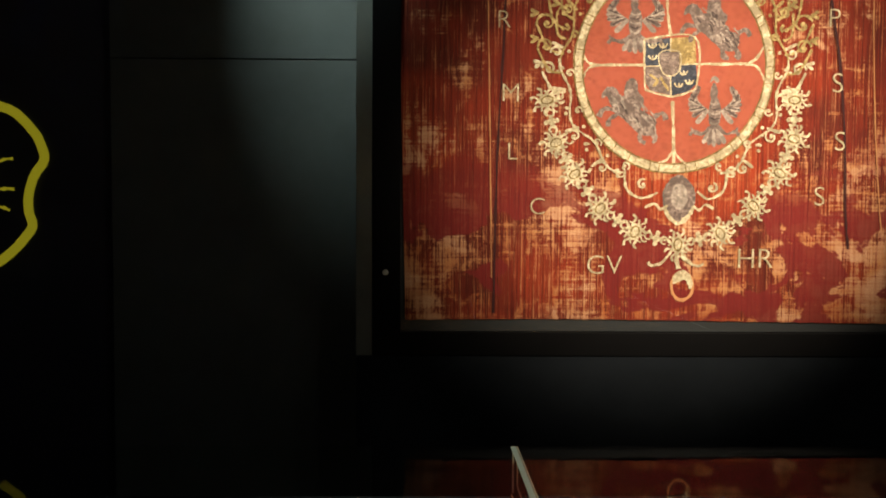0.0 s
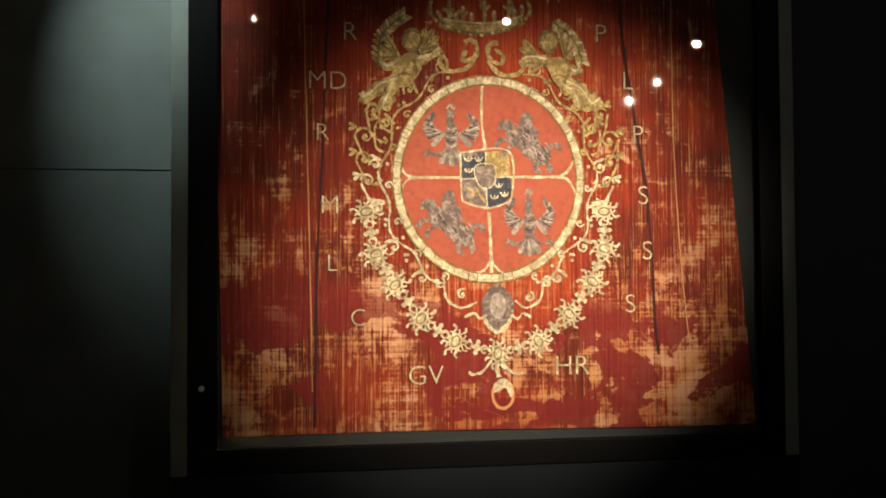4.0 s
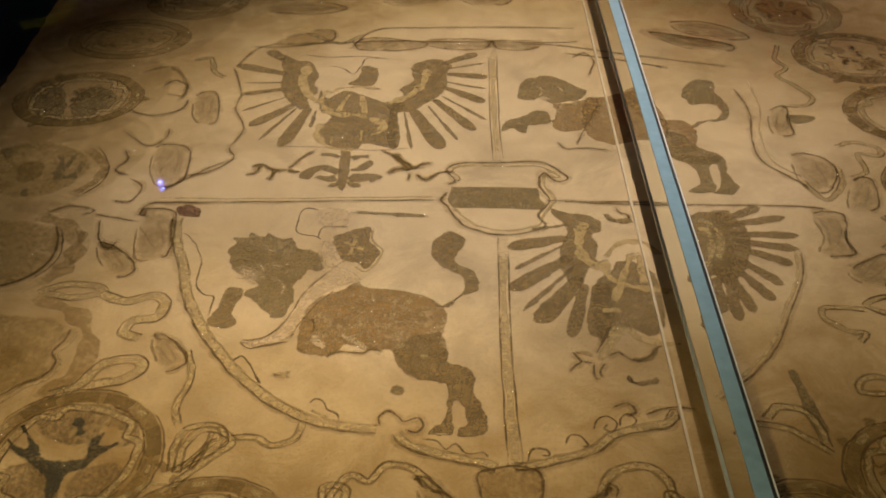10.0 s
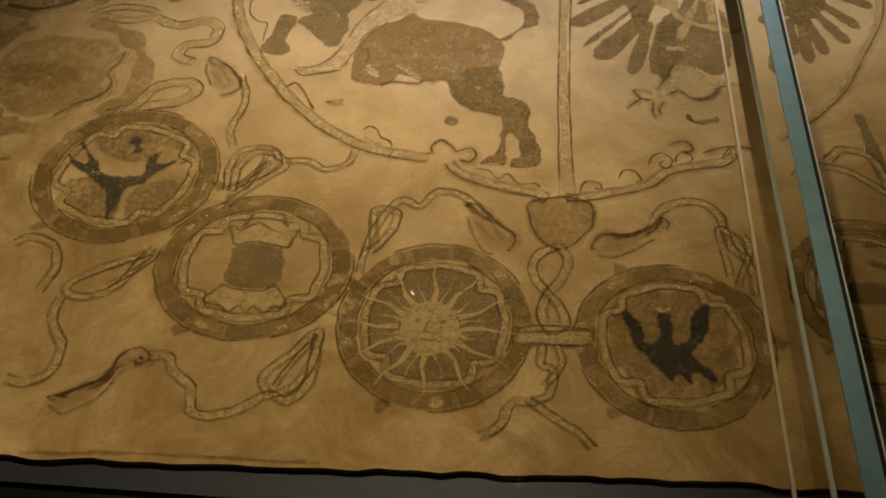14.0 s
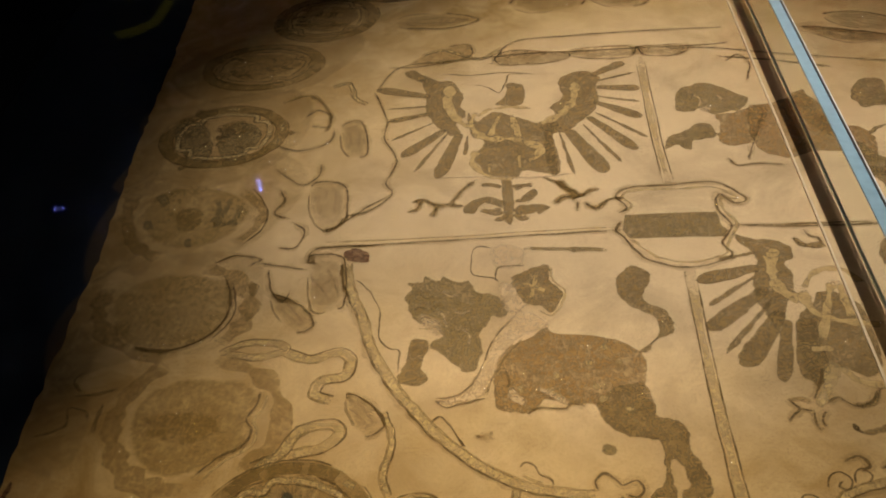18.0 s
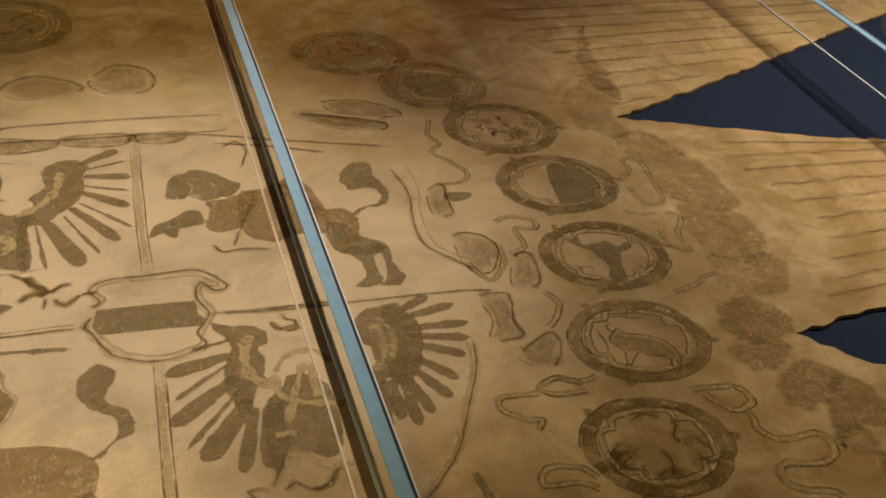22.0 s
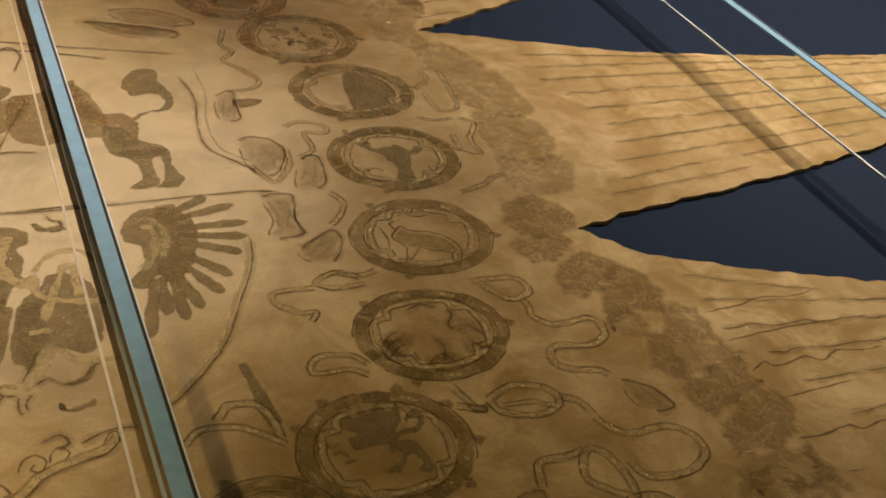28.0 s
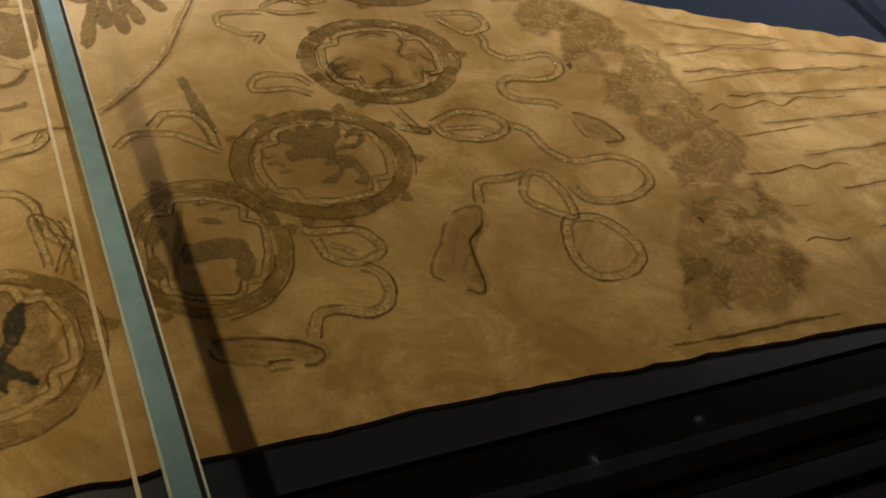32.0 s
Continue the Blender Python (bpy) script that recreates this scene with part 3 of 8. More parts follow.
def ring_mesh(name, cx, cy, rx, ry, inner, z, material, parent, wob=0.0, seed=0.0):
    n, v, f = 96, [], []
    for i in range(n):
        a = i * math.tau / n
        k = 1 + wob * noise.noise((math.cos(a) * 4, math.sin(a) * 4, seed))
        c, s = math.cos(a), math.sin(a)
        v += [(cx + rx * k * c, cy + ry * k * s, z), (cx + rx * inner * c, cy + ry * inner * s, z)]
    for i in range(n):
        j = (i + 1) % n
        f.append((2 * i, 2 * j, 2 * j + 1, 2 * i + 1))
    return paint(name, v, f, material, parent, [1.0] * (2 * n))


def arc(cx, cy, rx, ry, a0, a1, n=14):
    return [(cx + rx * math.cos(a0 + (a1 - a0) * i / n), cy + ry * math.sin(a0 + (a1 - a0) * i / n)) for i in range(n + 1)]


def tassel(pts, parent):
    """A hanging tassel: brown wash, a broken outline, a collar and its single strands."""
    blob("tassel", pts, HALO, parent, 1)
    blob("tassel_wash", [Vector(q) * 0.8 + sum((Vector(p) for p in pts), Vector((0, 0))) / len(pts) * 0.2 for q in pts], HALO, parent, 1.2)
    line = smooth_line(pts, True, 3)
    n = len(line)
    stroke("tassel_outline", line[:n * 2 // 3], 0.0042, INK, parent)
    stroke("tassel_outline", line[n * 2 // 3 + 1:], 0.003, RING, parent)
    mid = sum(line, Vector((0, 0))) / n
    far = max(line, key=lambda q: (q - mid).length)
    ax = (far - mid).normalized()
    sd = Vector((-ax.y, ax.x))
    lo, hi = min((q - mid).dot(ax) for q in line), max((q - mid).dot(ax) for q in line)
    wd = max(abs((q - mid).dot(sd)) for q in line)
    for k in range(2):
        o = (k - 0.5) * wd * 0.7
        q = [mid + ax * (lo + (hi - lo) * t) + sd * o * w for t, w in ((0.2, 0.45), (0.45, 0.8), (0.7, 0.95))]
        stroke("strand", q, 0.0028, HALO, parent)


def medallion(cx, cy, rx, ry, style):
    """A round painted link: an outlined brown ring with lighter and darker lengths, and inside it a
    closed gold cartouche band that curls inwards at four notches."""
    par = charge("medallion", "round brown painted medallion of the chain" if style != "faded" else "faded round painted medallion of the chain")
    r = random.Random(int((cx * 31 + cy * 17) * 1000))
    fade = style == "faded"
    stroke("ring_wash", arc(cx, cy, rx * 0.88, ry * 0.88, 0, math.tau, 30)[:-1], rx * 0.19, OLIVE if fade else RING, par, True, 0.9, True)
    a = r.uniform(0, 1)
    stop = a + math.tau - 0.1
    while a < stop:
        w = r.uniform(0.25, 0.6)
        if r.random() < (0.3 if fade else 0.62):
            stroke("ring", arc(cx, cy, rx * 0.88, ry * 0.88, a, a + w * 0.85, 7), rx * 0.165, r.choice((HALO, OLIVE) if fade else (RING, BROWN, OLIVE)), par, False, 1.0, True)
        elif not fade and r.random() < 0.6:
            stroke("fold", arc(cx, cy, rx * 0.89, ry * 0.89, a + 0.05, a + 0.05 + w * 0.5, 4), 0.008, GOLD, par, False, 1.4)
        a += w
    edge = RING if fade else INK
    for m in (0.985, 0.785):
        b = r.uniform(0, 6)
        for k in range(3):
            stroke("ring_line", arc(cx, cy, rx * m, ry * m, b + k * 2.09, b + k * 2.09 + r.uniform(1.3, 2.0), 12), 0.0034, edge, par)
    turn = r.choice((0.78, 0.5, 0.95))
    path = []
    for k in range(64):
        t = k * math.tau / 64
        d = (t - turn) % (math.pi / 2)
        d = min(d, math.pi / 2 - d)
        m = 0.70 - 0.085 * math.exp(-(d / 0.11) ** 2) + 0.035 * math.exp(-((d - 0.26) / 0.12) ** 2)
        path.append((cx + rx * m * math.cos(t), cy + ry * m * math.sin(t)))
    if style != "bare":
        stroke("cartouche", path, rx * 0.085, HALO if fade else GOLD, par, True, 1.8, True)
        line = [Vector(q) for q in path]
        stroke("cartouche_line", beside(line, True, rx * 0.045), 0.003, edge, par, True)
        stroke("cartouche_line", beside(line, True, -rx * 0.045), 0.0026, RING, par, True)
    if fade:
        blob("wash", [(cx + rx * 0.62 * math.cos(i * 0.7) * r.uniform(0.8, 1.05), cy + ry * 0.62 * math.sin(i * 0.7) * r.uniform(0.8, 1.05)) for i in range(9)], OLIVE, par, 1)
        for k in range(7):
            px, py, b = cx + rx * r.uniform(-0.45, 0.45), cy + ry * r.uniform(-0.4, 0.4), r.uniform(0, 6)
            stroke("charge_line", [(px + rx * t * 0.25 * math.cos(b + t), py + ry * t * 0.25 * math.sin(b + t)) for t in (0, 0.5, 1.0)], 0.009, RING, par)
    elif style == "sun":
        blob("field", [(cx + rx * 0.72 * math.cos(i * 0.35), cy + ry * 0.70 * math.sin(i * 0.35)) for i in range(18)], GREYBROWN, par, 1.2)
    elif style == "plain":
        for k in range(22):
            b, m = r.uniform(0, math.tau), r.uniform(0.1, 0.58)
            px, py = cx + rx * m * math.cos(b), cy + ry * m * math.sin(b)
            g, l = r.uniform(0, math.tau), r.uniform(0.08, 0.22)
            q = [(px + rx * l * t * math.cos(g + 1.6 * t), py + ry * l * t * math.sin(g + 1.6 * t)) for t in (0, 0.35, 0.7, 1.0)]
            stroke("charge_line", q, r.uniform(0.003, 0.008), r.choice((INK, INK, RING, OLIVE)), par)
        for k in range(3):
            b = r.uniform(0, math.tau)
            blob("wash", [(cx + rx * (0.35 * math.cos(b) + 0.2 * math.cos(t)), cy + ry * (0.35 * math.sin(b) + 0.22 * math.sin(t) * r.uniform(0.5, 1.1))) for t in (0, 0.9, 1.8, 2.7, 3.6, 4.5, 5.4)], OLIVE, par, 1)
    for k in range(9):
        b = k * 0.7 + r.uniform(-0.2, 0.2)
        at = (cx + rx * 0.97 * math.cos(b), cy + ry * 0.97 * math.sin(b))
        if style == "sun" and k % 2:
            disc("stud", (cx + rx * 0.89 * math.cos(b), cy + ry * 0.89 * math.sin(b)), 0.008, GOLD, par, 2.6)
        elif style == "thorned" or (k % 3 == 0 and not fade):
            feather("thorn", at, (cx + rx * 1.10 * math.cos(b - 0.12), cy + ry * 1.10 * math.sin(b - 0.12)), 0.014, RING, par)
    return par


def sunburst(at, r, n, material, parent):
    cx, cy = at
    disc("sun_disc", at, r * 0.36, material, parent, 3.0)
    for dx, dy in ((-0.13, 0.08), (0.13, 0.08)):
        disc("eye", (cx + r * dx, cy + r * dy), 0.0034, RING, parent, 3.6)
    stroke("nose", [(cx, cy + r * 0.1), (cx - r * 0.04, cy - r * 0.05), (cx + r * 0.03, cy - r * 0.06)], 0.003, RING, parent, False, 3.6)
    stroke("mouth", [(cx - r * 0.1, cy - r * 0.14), (cx, cy - r * 0.17), (cx + r * 0.1, cy - r * 0.14)], 0.003, RING, parent, False, 3.6)
    for i in range(n):
        b = i * math.tau / n
        k = 0.74 if i % 2 else 1.0
        w = 0.10 if i % 2 else 0.12
        bend = 0.06 * (-1) ** (i // 2)
        q = [(0.33, -w * 1.3), (0.55 * k, bend - w * 0.55), (0.8 * k, -bend * 0.5 - w * 0.25), (k, 0), (0.8 * k, -bend * 0.5 + w * 0.2), (0.55 * k, bend + w * 0.5), (0.33, w * 1.3)]
        fill("ray", [Vector((cx + r * m * math.cos(b + d), cy + r * m * math.sin(b + d) * 0.9)) for m, d in q], lift(3.0), material, parent, 0.0012)



# pale shield ground and its border

PAR = charge("shield", "pale quartered shield with gold lines")
band("rim", [(-0.319, 0.325), (-0.31, 0.277), (-0.287, 0.218), (-0.27, 0.162), (-0.24, 0.103), (-0.212, 0.061), (-0.181, 0.022), (-0.141, -0.016), (-0.1, -0.042), (-0.058, -0.055), (-0.018, -0.059)], 0.011, PAR)
stroke("rim_lobe", [(-0.305, 0.29), (-0.29, 0.278), (-0.268, 0.235), (-0.265, 0.203), (-0.262, 0.178), (-0.247, 0.161), (-0.237, 0.158), (-0.235, 0.136), (-0.236, 0.119)], 0.0036, INK, PAR)
stroke("rim_lobe", [(-0.191, 0.043), (-0.182, 0.051), (-0.171, 0.038), (-0.161, 0.021), (-0.154, 0.006)], 0.0036, INK, PAR)
stroke("leaf", [(-0.094, -0.023), (-0.088, -0.016), (-0.079, -0.022), (-0.074, -0.031), (-0.063, -0.038), (-0.06, -0.048)], 0.0036, INK, PAR)
stroke("leaf", [(-0.091, -0.032), (-0.083, -0.038), (-0.07, -0.044)], 0.0036, GOLD, PAR)
stroke("curl", [(-0.016, -0.054), (-0.017, -0.041), (-0.007, -0.033), (0.004, -0.041), (0.011, -0.047), (0.025, -0.043), (0.03, -0.053), (0.024, -0.063), (0.012, -0.06)], 0.004, INK, PAR)
band("rim", [(0.003, -0.064), (0.013, -0.078), (0.037, -0.089), (0.068, -0.098), (0.095, -0.104), (0.109, -0.109)], 0.009, PAR)
stroke("leaf", [(0.031, -0.072), (0.046, -0.076), (0.056, -0.086), (0.065, -0.078), (0.078, -0.091), (0.094, -0.09), (0.1, -0.097)], 0.0036, INK, PAR)
band("rim", [(0.126, -0.108), (0.148, -0.105), (0.18, -0.095), (0.21, -0.083), (0.231, -0.063), (0.26, -0.053), (0.289, -0.045), (0.304, -0.029)], 0.009, PAR)
stroke("curl", [(0.14, -0.101), (0.145, -0.085), (0.158, -0.084), (0.163, -0.092), (0.155, -0.092)], 0.0036, INK, PAR)
stroke("curl", [(0.18, -0.078), (0.185, -0.064), (0.196, -0.065), (0.204, -0.077), (0.197, -0.08)], 0.0036, INK, PAR)
stroke("curl", [(0.212, -0.056), (0.217, -0.041), (0.229, -0.037), (0.237, -0.046), (0.231, -0.058), (0.223, -0.054), (0.227, -0.047)], 0.0034, INK, PAR)
stroke("curl", [(0.239, -0.053), (0.243, -0.036), (0.252, -0.032), (0.258, -0.042), (0.251, -0.05)], 0.0034, INK, PAR)
stroke("curl", [(0.289, -0.038), (0.296, -0.025), (0.304, -0.026), (0.304, -0.039)], 0.0034, INK, PAR)
blob("boss", [(0.09, -0.118), (0.119, -0.108), (0.15, -0.114), (0.153, -0.141), (0.136, -0.168), (0.119, -0.177), (0.1, -0.164), (0.091, -0.142)], OLIVE, PAR, 1)
stroke("boss_outline", [(0.09, -0.118), (0.119, -0.108), (0.15, -0.114), (0.153, -0.141), (0.136, -0.168), (0.119, -0.177), (0.1, -0.164), (0.091, -0.142)], 0.004, INK, PAR, closed=True)
stroke("pole", [(0.119, 0.848), (0.116, 0.639), (0.121, 0.479)], 0.011, GOLD, PAR)
stroke("pole", [(0.111, 0.845), (0.11, 0.64), (0.113, 0.48)], 0.003, INK, PAR)
stroke("pole", [(0.126, 0.849), (0.124, 0.638), (0.128, 0.482)], 0.003, INK, PAR)
stroke("pole", [(0.123, 0.285), (0.122, 0.059), (0.128, -0.108)], 0.013, GOLD, PAR)
stroke("pole", [(0.117, 0.285), (0.116, 0.059), (0.12, -0.108)], 0.003, INK, PAR)
stroke("pole", [(0.13, 0.287), (0.128, 0.059), (0.135, -0.105)], 0.003, INK, PAR)
stroke("band", [(-0.367, 0.361), (-0.215, 0.365), (-0.064, 0.371), (0.046, 0.374)], 0.004, INK, PAR)
stroke("band", [(-0.353, 0.372), (-0.216, 0.373), (-0.064, 0.379), (0.043, 0.382)], 0.004, GOLD, PAR)
stroke("band", [(0.186, 0.375), (0.276, 0.373), (0.366, 0.373)], 0.004, INK, PAR)
stroke("band", [(0.212, 0.372), (0.316, 0.367), (0.412, 0.368), (0.52, 0.367), (0.574, 0.359)], 0.004, INK, PAR)
stroke("frame_top", [(-0.321, 0.779), (-0.289, 0.853), (-0.212, 0.865), (-0.114, 0.874), (-0.055, 0.878), (0.102, 0.877), (0.238, 0.876), (0.269, 0.882)], 0.004, INK, PAR)
stroke("frame_top", [(-0.133, 0.846), (-0.094, 0.924), (-0.004, 0.935), (0.147, 0.939), (0.267, 0.936)], 0.004, INK, PAR)
stroke("frame_top", [(0.156, 0.865), (0.227, 0.866), (0.333, 0.836), (0.44, 0.807), (0.532, 0.784)], 0.004, INK, PAR)
stroke("side", [(-0.324, 0.771), (-0.296, 0.679), (-0.296, 0.63), (-0.272, 0.565), (-0.283, 0.508), (-0.272, 0.479), (-0.3, 0.441), (-0.331, 0.43), (-0.343, 0.406), (-0.361, 0.395)], 0.004, INK, PAR)
stroke("side", [(0.511, 0.707), (0.521, 0.631), (0.507, 0.547), (0.509, 0.484), (0.546, 0.432), (0.558, 0.415)], 0.004, INK, PAR)
stroke("side", [(0.54, 0.732), (0.54, 0.646), (0.523, 0.561), (0.525, 0.481), (0.564, 0.436)], 0.004, GOLD, PAR)
stroke("side", [(0.509, 0.268), (0.499, 0.212), (0.464, 0.136), (0.435, 0.078), (0.394, 0.028), (0.353, -0.009)], 0.004, INK, PAR)
stroke("side", [(0.503, 0.276), (0.493, 0.213), (0.459, 0.143), (0.428, 0.079), (0.389, 0.033), (0.349, -0.004)], 0.005, GOLD, PAR)

# centre cartouche

PAR = charge("cartouche", "gold scrolled cartouche with dark bar")
blob("bar", [(0.053, 0.409), (0.115, 0.41), (0.176, 0.408), (0.178, 0.379), (0.185, 0.366), (0.179, 0.351), (0.116, 0.354), (0.056, 0.354), (0.046, 0.374)], GREYBROWN, PAR, 1, False)
stroke("scroll", [(0.046, 0.412), (0.058, 0.424), (0.045, 0.452), (0.066, 0.47), (0.13, 0.474), (0.186, 0.474), (0.219, 0.434), (0.202, 0.425), (0.186, 0.446), (0.177, 0.414), (0.19, 0.375), (0.173, 0.34), (0.18, 0.316), (0.16, 0.3), (0.122, 0.292), (0.081, 0.306), (0.064, 0.325), (0.049, 0.356), (0.039, 0.375), (0.048, 0.393)], 0.005, INK, PAR)
stroke("scroll", [(0.053, 0.414), (0.064, 0.43), (0.053, 0.451), (0.073, 0.463), (0.129, 0.463), (0.181, 0.463), (0.208, 0.435), (0.188, 0.437), (0.185, 0.413), (0.198, 0.377), (0.181, 0.342), (0.173, 0.317), (0.154, 0.309), (0.124, 0.302), (0.089, 0.314), (0.069, 0.336), (0.056, 0.355)], 0.005, GOLD, PAR)

# winged charge, upper quarter

PAR = charge("winged_charge", "dark brown spread wings in faded paint")
blob("wing", [(-0.254, 0.826), (-0.217, 0.799), (-0.197, 0.798), (-0.176, 0.748), (-0.179, 0.715), (-0.17, 0.687), (-0.184, 0.661), (-0.177, 0.635), (-0.193, 0.627), (-0.208, 0.645), (-0.225, 0.672), (-0.237, 0.708), (-0.242, 0.765)], BROWN, PAR, 1)
feather("plume", (-0.242, 0.8), (-0.276, 0.839), 0.024, BROWN, PAR)
feather("plume", (-0.233, 0.75), (-0.323, 0.781), 0.024, BROWN, PAR)
feather("plume", (-0.203, 0.644), (-0.266, 0.574), 0.024, BROWN, PAR)
feather("plume", (-0.179, 0.63), (-0.208, 0.513), 0.024, BROWN, PAR)
feather("plume", (-0.233, 0.718), (-0.3, 0.716), 0.0085, BROWN, PAR)
feather("plume", (-0.226, 0.694), (-0.296, 0.677), 0.0085, BROWN, PAR)
feather("plume", (-0.223, 0.667), (-0.285, 0.621), 0.0085, BROWN, PAR)
feather("plume", (-0.198, 0.635), (-0.243, 0.533), 0.0085, BROWN, PAR)
feather("plume", (-0.166, 0.625), (-0.169, 0.571), 0.0085, BROWN, PAR)
feather("plume", (-0.227, 0.697), (-0.296, 0.677), 0.016, BROWN, PAR)
blob("breast", [(-0.168, 0.692), (-0.151, 0.668), (-0.128, 0.694), (-0.092, 0.675), (-0.075, 0.665), (-0.057, 0.655), (-0.037, 0.663), (-0.023, 0.636), (-0.035, 0.611), (-0.031, 0.514), (-0.051, 0.515), (-0.083, 0.524), (-0.09, 0.509), (-0.133, 0.511), (-0.148, 0.543), (-0.156, 0.567), (-0.142, 0.607), (-0.162, 0.625)], BROWN, PAR, 1)
blob("lobe", [(-0.123, 0.717), (-0.11, 0.74), (-0.106, 0.779), (-0.081, 0.773), (-0.074, 0.744), (-0.082, 0.711), (-0.112, 0.708)], BROWN, PAR, 1)
blob("wing", [(-0.022, 0.756), (-0.019, 0.79), (0.004, 0.805), (0.022, 0.809), (0.033, 0.803), (0.047, 0.783), (0.04, 0.753), (0.042, 0.715), (0.031, 0.678), (0.01, 0.652), (-0.01, 0.627), (-0.031, 0.619), (-0.057, 0.638), (-0.033, 0.672), (-0.038, 0.7), (-0.017, 0.727)], BROWN, PAR, 1)
feather("plume", (0.035, 0.793), (0.091, 0.832), 0.022, BROWN, PAR)
feather("plume", (0.04, 0.753), (0.109, 0.743), 0.022, BROWN, PAR)
feather("plume", (0.036, 0.706), (0.104, 0.655), 0.022, BROWN, PAR)
feather("plume", (0.023, 0.661), (0.087, 0.565), 0.022, BROWN, PAR)
feather("plume", (-0.044, 0.629), (-0.035, 0.51), 0.022, BROWN, PAR)
feather("plume", (-0.012, 0.627), (0.038, 0.509), 0.03, BROWN, PAR)
feather("plume", (0.042, 0.773), (0.104, 0.795), 0.0085, BROWN, PAR)
feather("plume", (0.04, 0.724), (0.105, 0.701), 0.0085, BROWN, PAR)
feather("plume", (0.034, 0.674), (0.105, 0.598), 0.0085, BROWN, PAR)
feather("plume", (0.013, 0.639), (0.06, 0.537), 0.0085, BROWN, PAR)
feather("plume", (-0.025, 0.619), (-0.009, 0.509), 0.0085, BROWN, PAR)
blob("tail", [(-0.115, 0.502), (-0.099, 0.502), (-0.095, 0.457), (-0.095, 0.428), (-0.098, 0.397), (-0.108, 0.398), (-0.113, 0.429), (-0.114, 0.458)], BROWN, PAR, 1)
stroke("tail", [(-0.108, 0.44), (-0.124, 0.451), (-0.14, 0.455), (-0.157, 0.438), (-0.159, 0.423)], 0.017, BROWN, PAR)
stroke("tail", [(-0.111, 0.429), (-0.126, 0.426), (-0.143, 0.431)], 0.012, BROWN, PAR)
stroke("tail", [(-0.096, 0.435), (-0.081, 0.428), (-0.062, 0.432), (-0.053, 0.423)], 0.016, BROWN, PAR)
stroke("tail", [(-0.097, 0.45), (-0.082, 0.453), (-0.07, 0.467), (-0.074, 0.474)], 0.014, BROWN, PAR)
stroke("tail", [(-0.113, 0.48), (-0.128, 0.492), (-0.145, 0.492)], 0.011, BROWN, PAR)
stroke("tail", [(-0.098, 0.479), (-0.084, 0.486), (-0.069, 0.487)], 0.011, BROWN, PAR)
stroke("tail", [(-0.105, 0.422), (-0.115, 0.408), (-0.121, 0.412)], 0.01, BROWN, PAR)
stroke("tail", [(-0.097, 0.421), (-0.087, 0.408), (-0.076, 0.412)], 0.01, BROWN, PAR)
stroke("collar", [(-0.162, 0.781), (-0.138, 0.771), (-0.119, 0.75), (-0.108, 0.779), (-0.101, 0.809), (-0.071, 0.808)], 0.0035, INK, PAR)
stroke("wing_bone", [(-0.201, 0.773), (-0.201, 0.723), (-0.184, 0.673), (-0.164, 0.648)], 0.017, GILDED, PAR)
stroke("wing_bone", [(0.003, 0.756), (-0.0, 0.716), (-0.019, 0.679), (-0.041, 0.658), (-0.056, 0.65)], 0.016, GILDED, PAR)
blob("bone_end", [(-0.213, 0.769), (-0.199, 0.783), (-0.188, 0.766), (-0.191, 0.746), (-0.207, 0.748)], GILDED, PAR, 2.6)
blob("bone_end", [(-0.007, 0.758), (0.004, 0.774), (0.015, 0.76), (0.011, 0.742), (-0.002, 0.744)], GILDED, PAR, 2.6)
stroke("crescent", [(-0.165, 0.666), (-0.154, 0.633), (-0.132, 0.613), (-0.098, 0.611), (-0.07, 0.596), (-0.056, 0.579), (-0.064, 0.554), (-0.077, 0.552)], 0.016, GILDED, PAR)
stroke("crescent", [(-0.154, 0.693), (-0.162, 0.67), (-0.16, 0.643)], 0.009, GILDED, PAR)
stroke("bar", [(-0.117, 0.683), (-0.126, 0.648), (-0.132, 0.617)], 0.011, GILDED, PAR)
stroke("bar", [(-0.1, 0.681), (-0.092, 0.645), (-0.088, 0.608)], 0.013, GILDED, PAR)
stroke("collar", [(-0.13, 0.702), (-0.1, 0.704), (-0.068, 0.697)], 0.008, GILDED, PAR)
stroke("collar", [(-0.151, 0.679), (-0.139, 0.697), (-0.127, 0.7)], 0.008, GILDED, PAR)
stroke("bowl", [(-0.151, 0.585), (-0.158, 0.556), (-0.151, 0.535), (-0.137, 0.517), (-0.119, 0.507), (-0.092, 0.505)], 0.011, GILDED, PAR)
stroke("pale_line", [(-0.089, 0.578), (-0.087, 0.516)], 0.007, GILDED, PAR)
stroke("pale_line", [(-0.132, 0.553), (-0.133, 0.517)], 0.005, GILDED, PAR)
stroke("seam", [(-0.217, 0.514), (-0.141, 0.512), (-0.07, 0.505), (-0.007, 0.512)], 0.004, PALE, PAR)
stroke("claw", [(-0.15, 0.507), (-0.172, 0.478), (-0.186, 0.448)], 0.009, OLIVE, PAR)
stroke("claw_line", [(-0.15, 0.507), (-0.172, 0.478), (-0.186, 0.448)], 0.0045, INK, PAR)
stroke("claw", [(-0.186, 0.448), (-0.207, 0.448), (-0.227, 0.462), (-0.239, 0.455)], 0.009, OLIVE, PAR)
stroke("claw_line", [(-0.186, 0.448), (-0.207, 0.448), (-0.227, 0.462), (-0.239, 0.455)], 0.0045, INK, PAR)
stroke("claw", [(-0.205, 0.446), (-0.207, 0.43), (-0.211, 0.42)], 0.009, OLIVE, PAR)
stroke("claw_line", [(-0.205, 0.446), (-0.207, 0.43), (-0.211, 0.42)], 0.0045, INK, PAR)
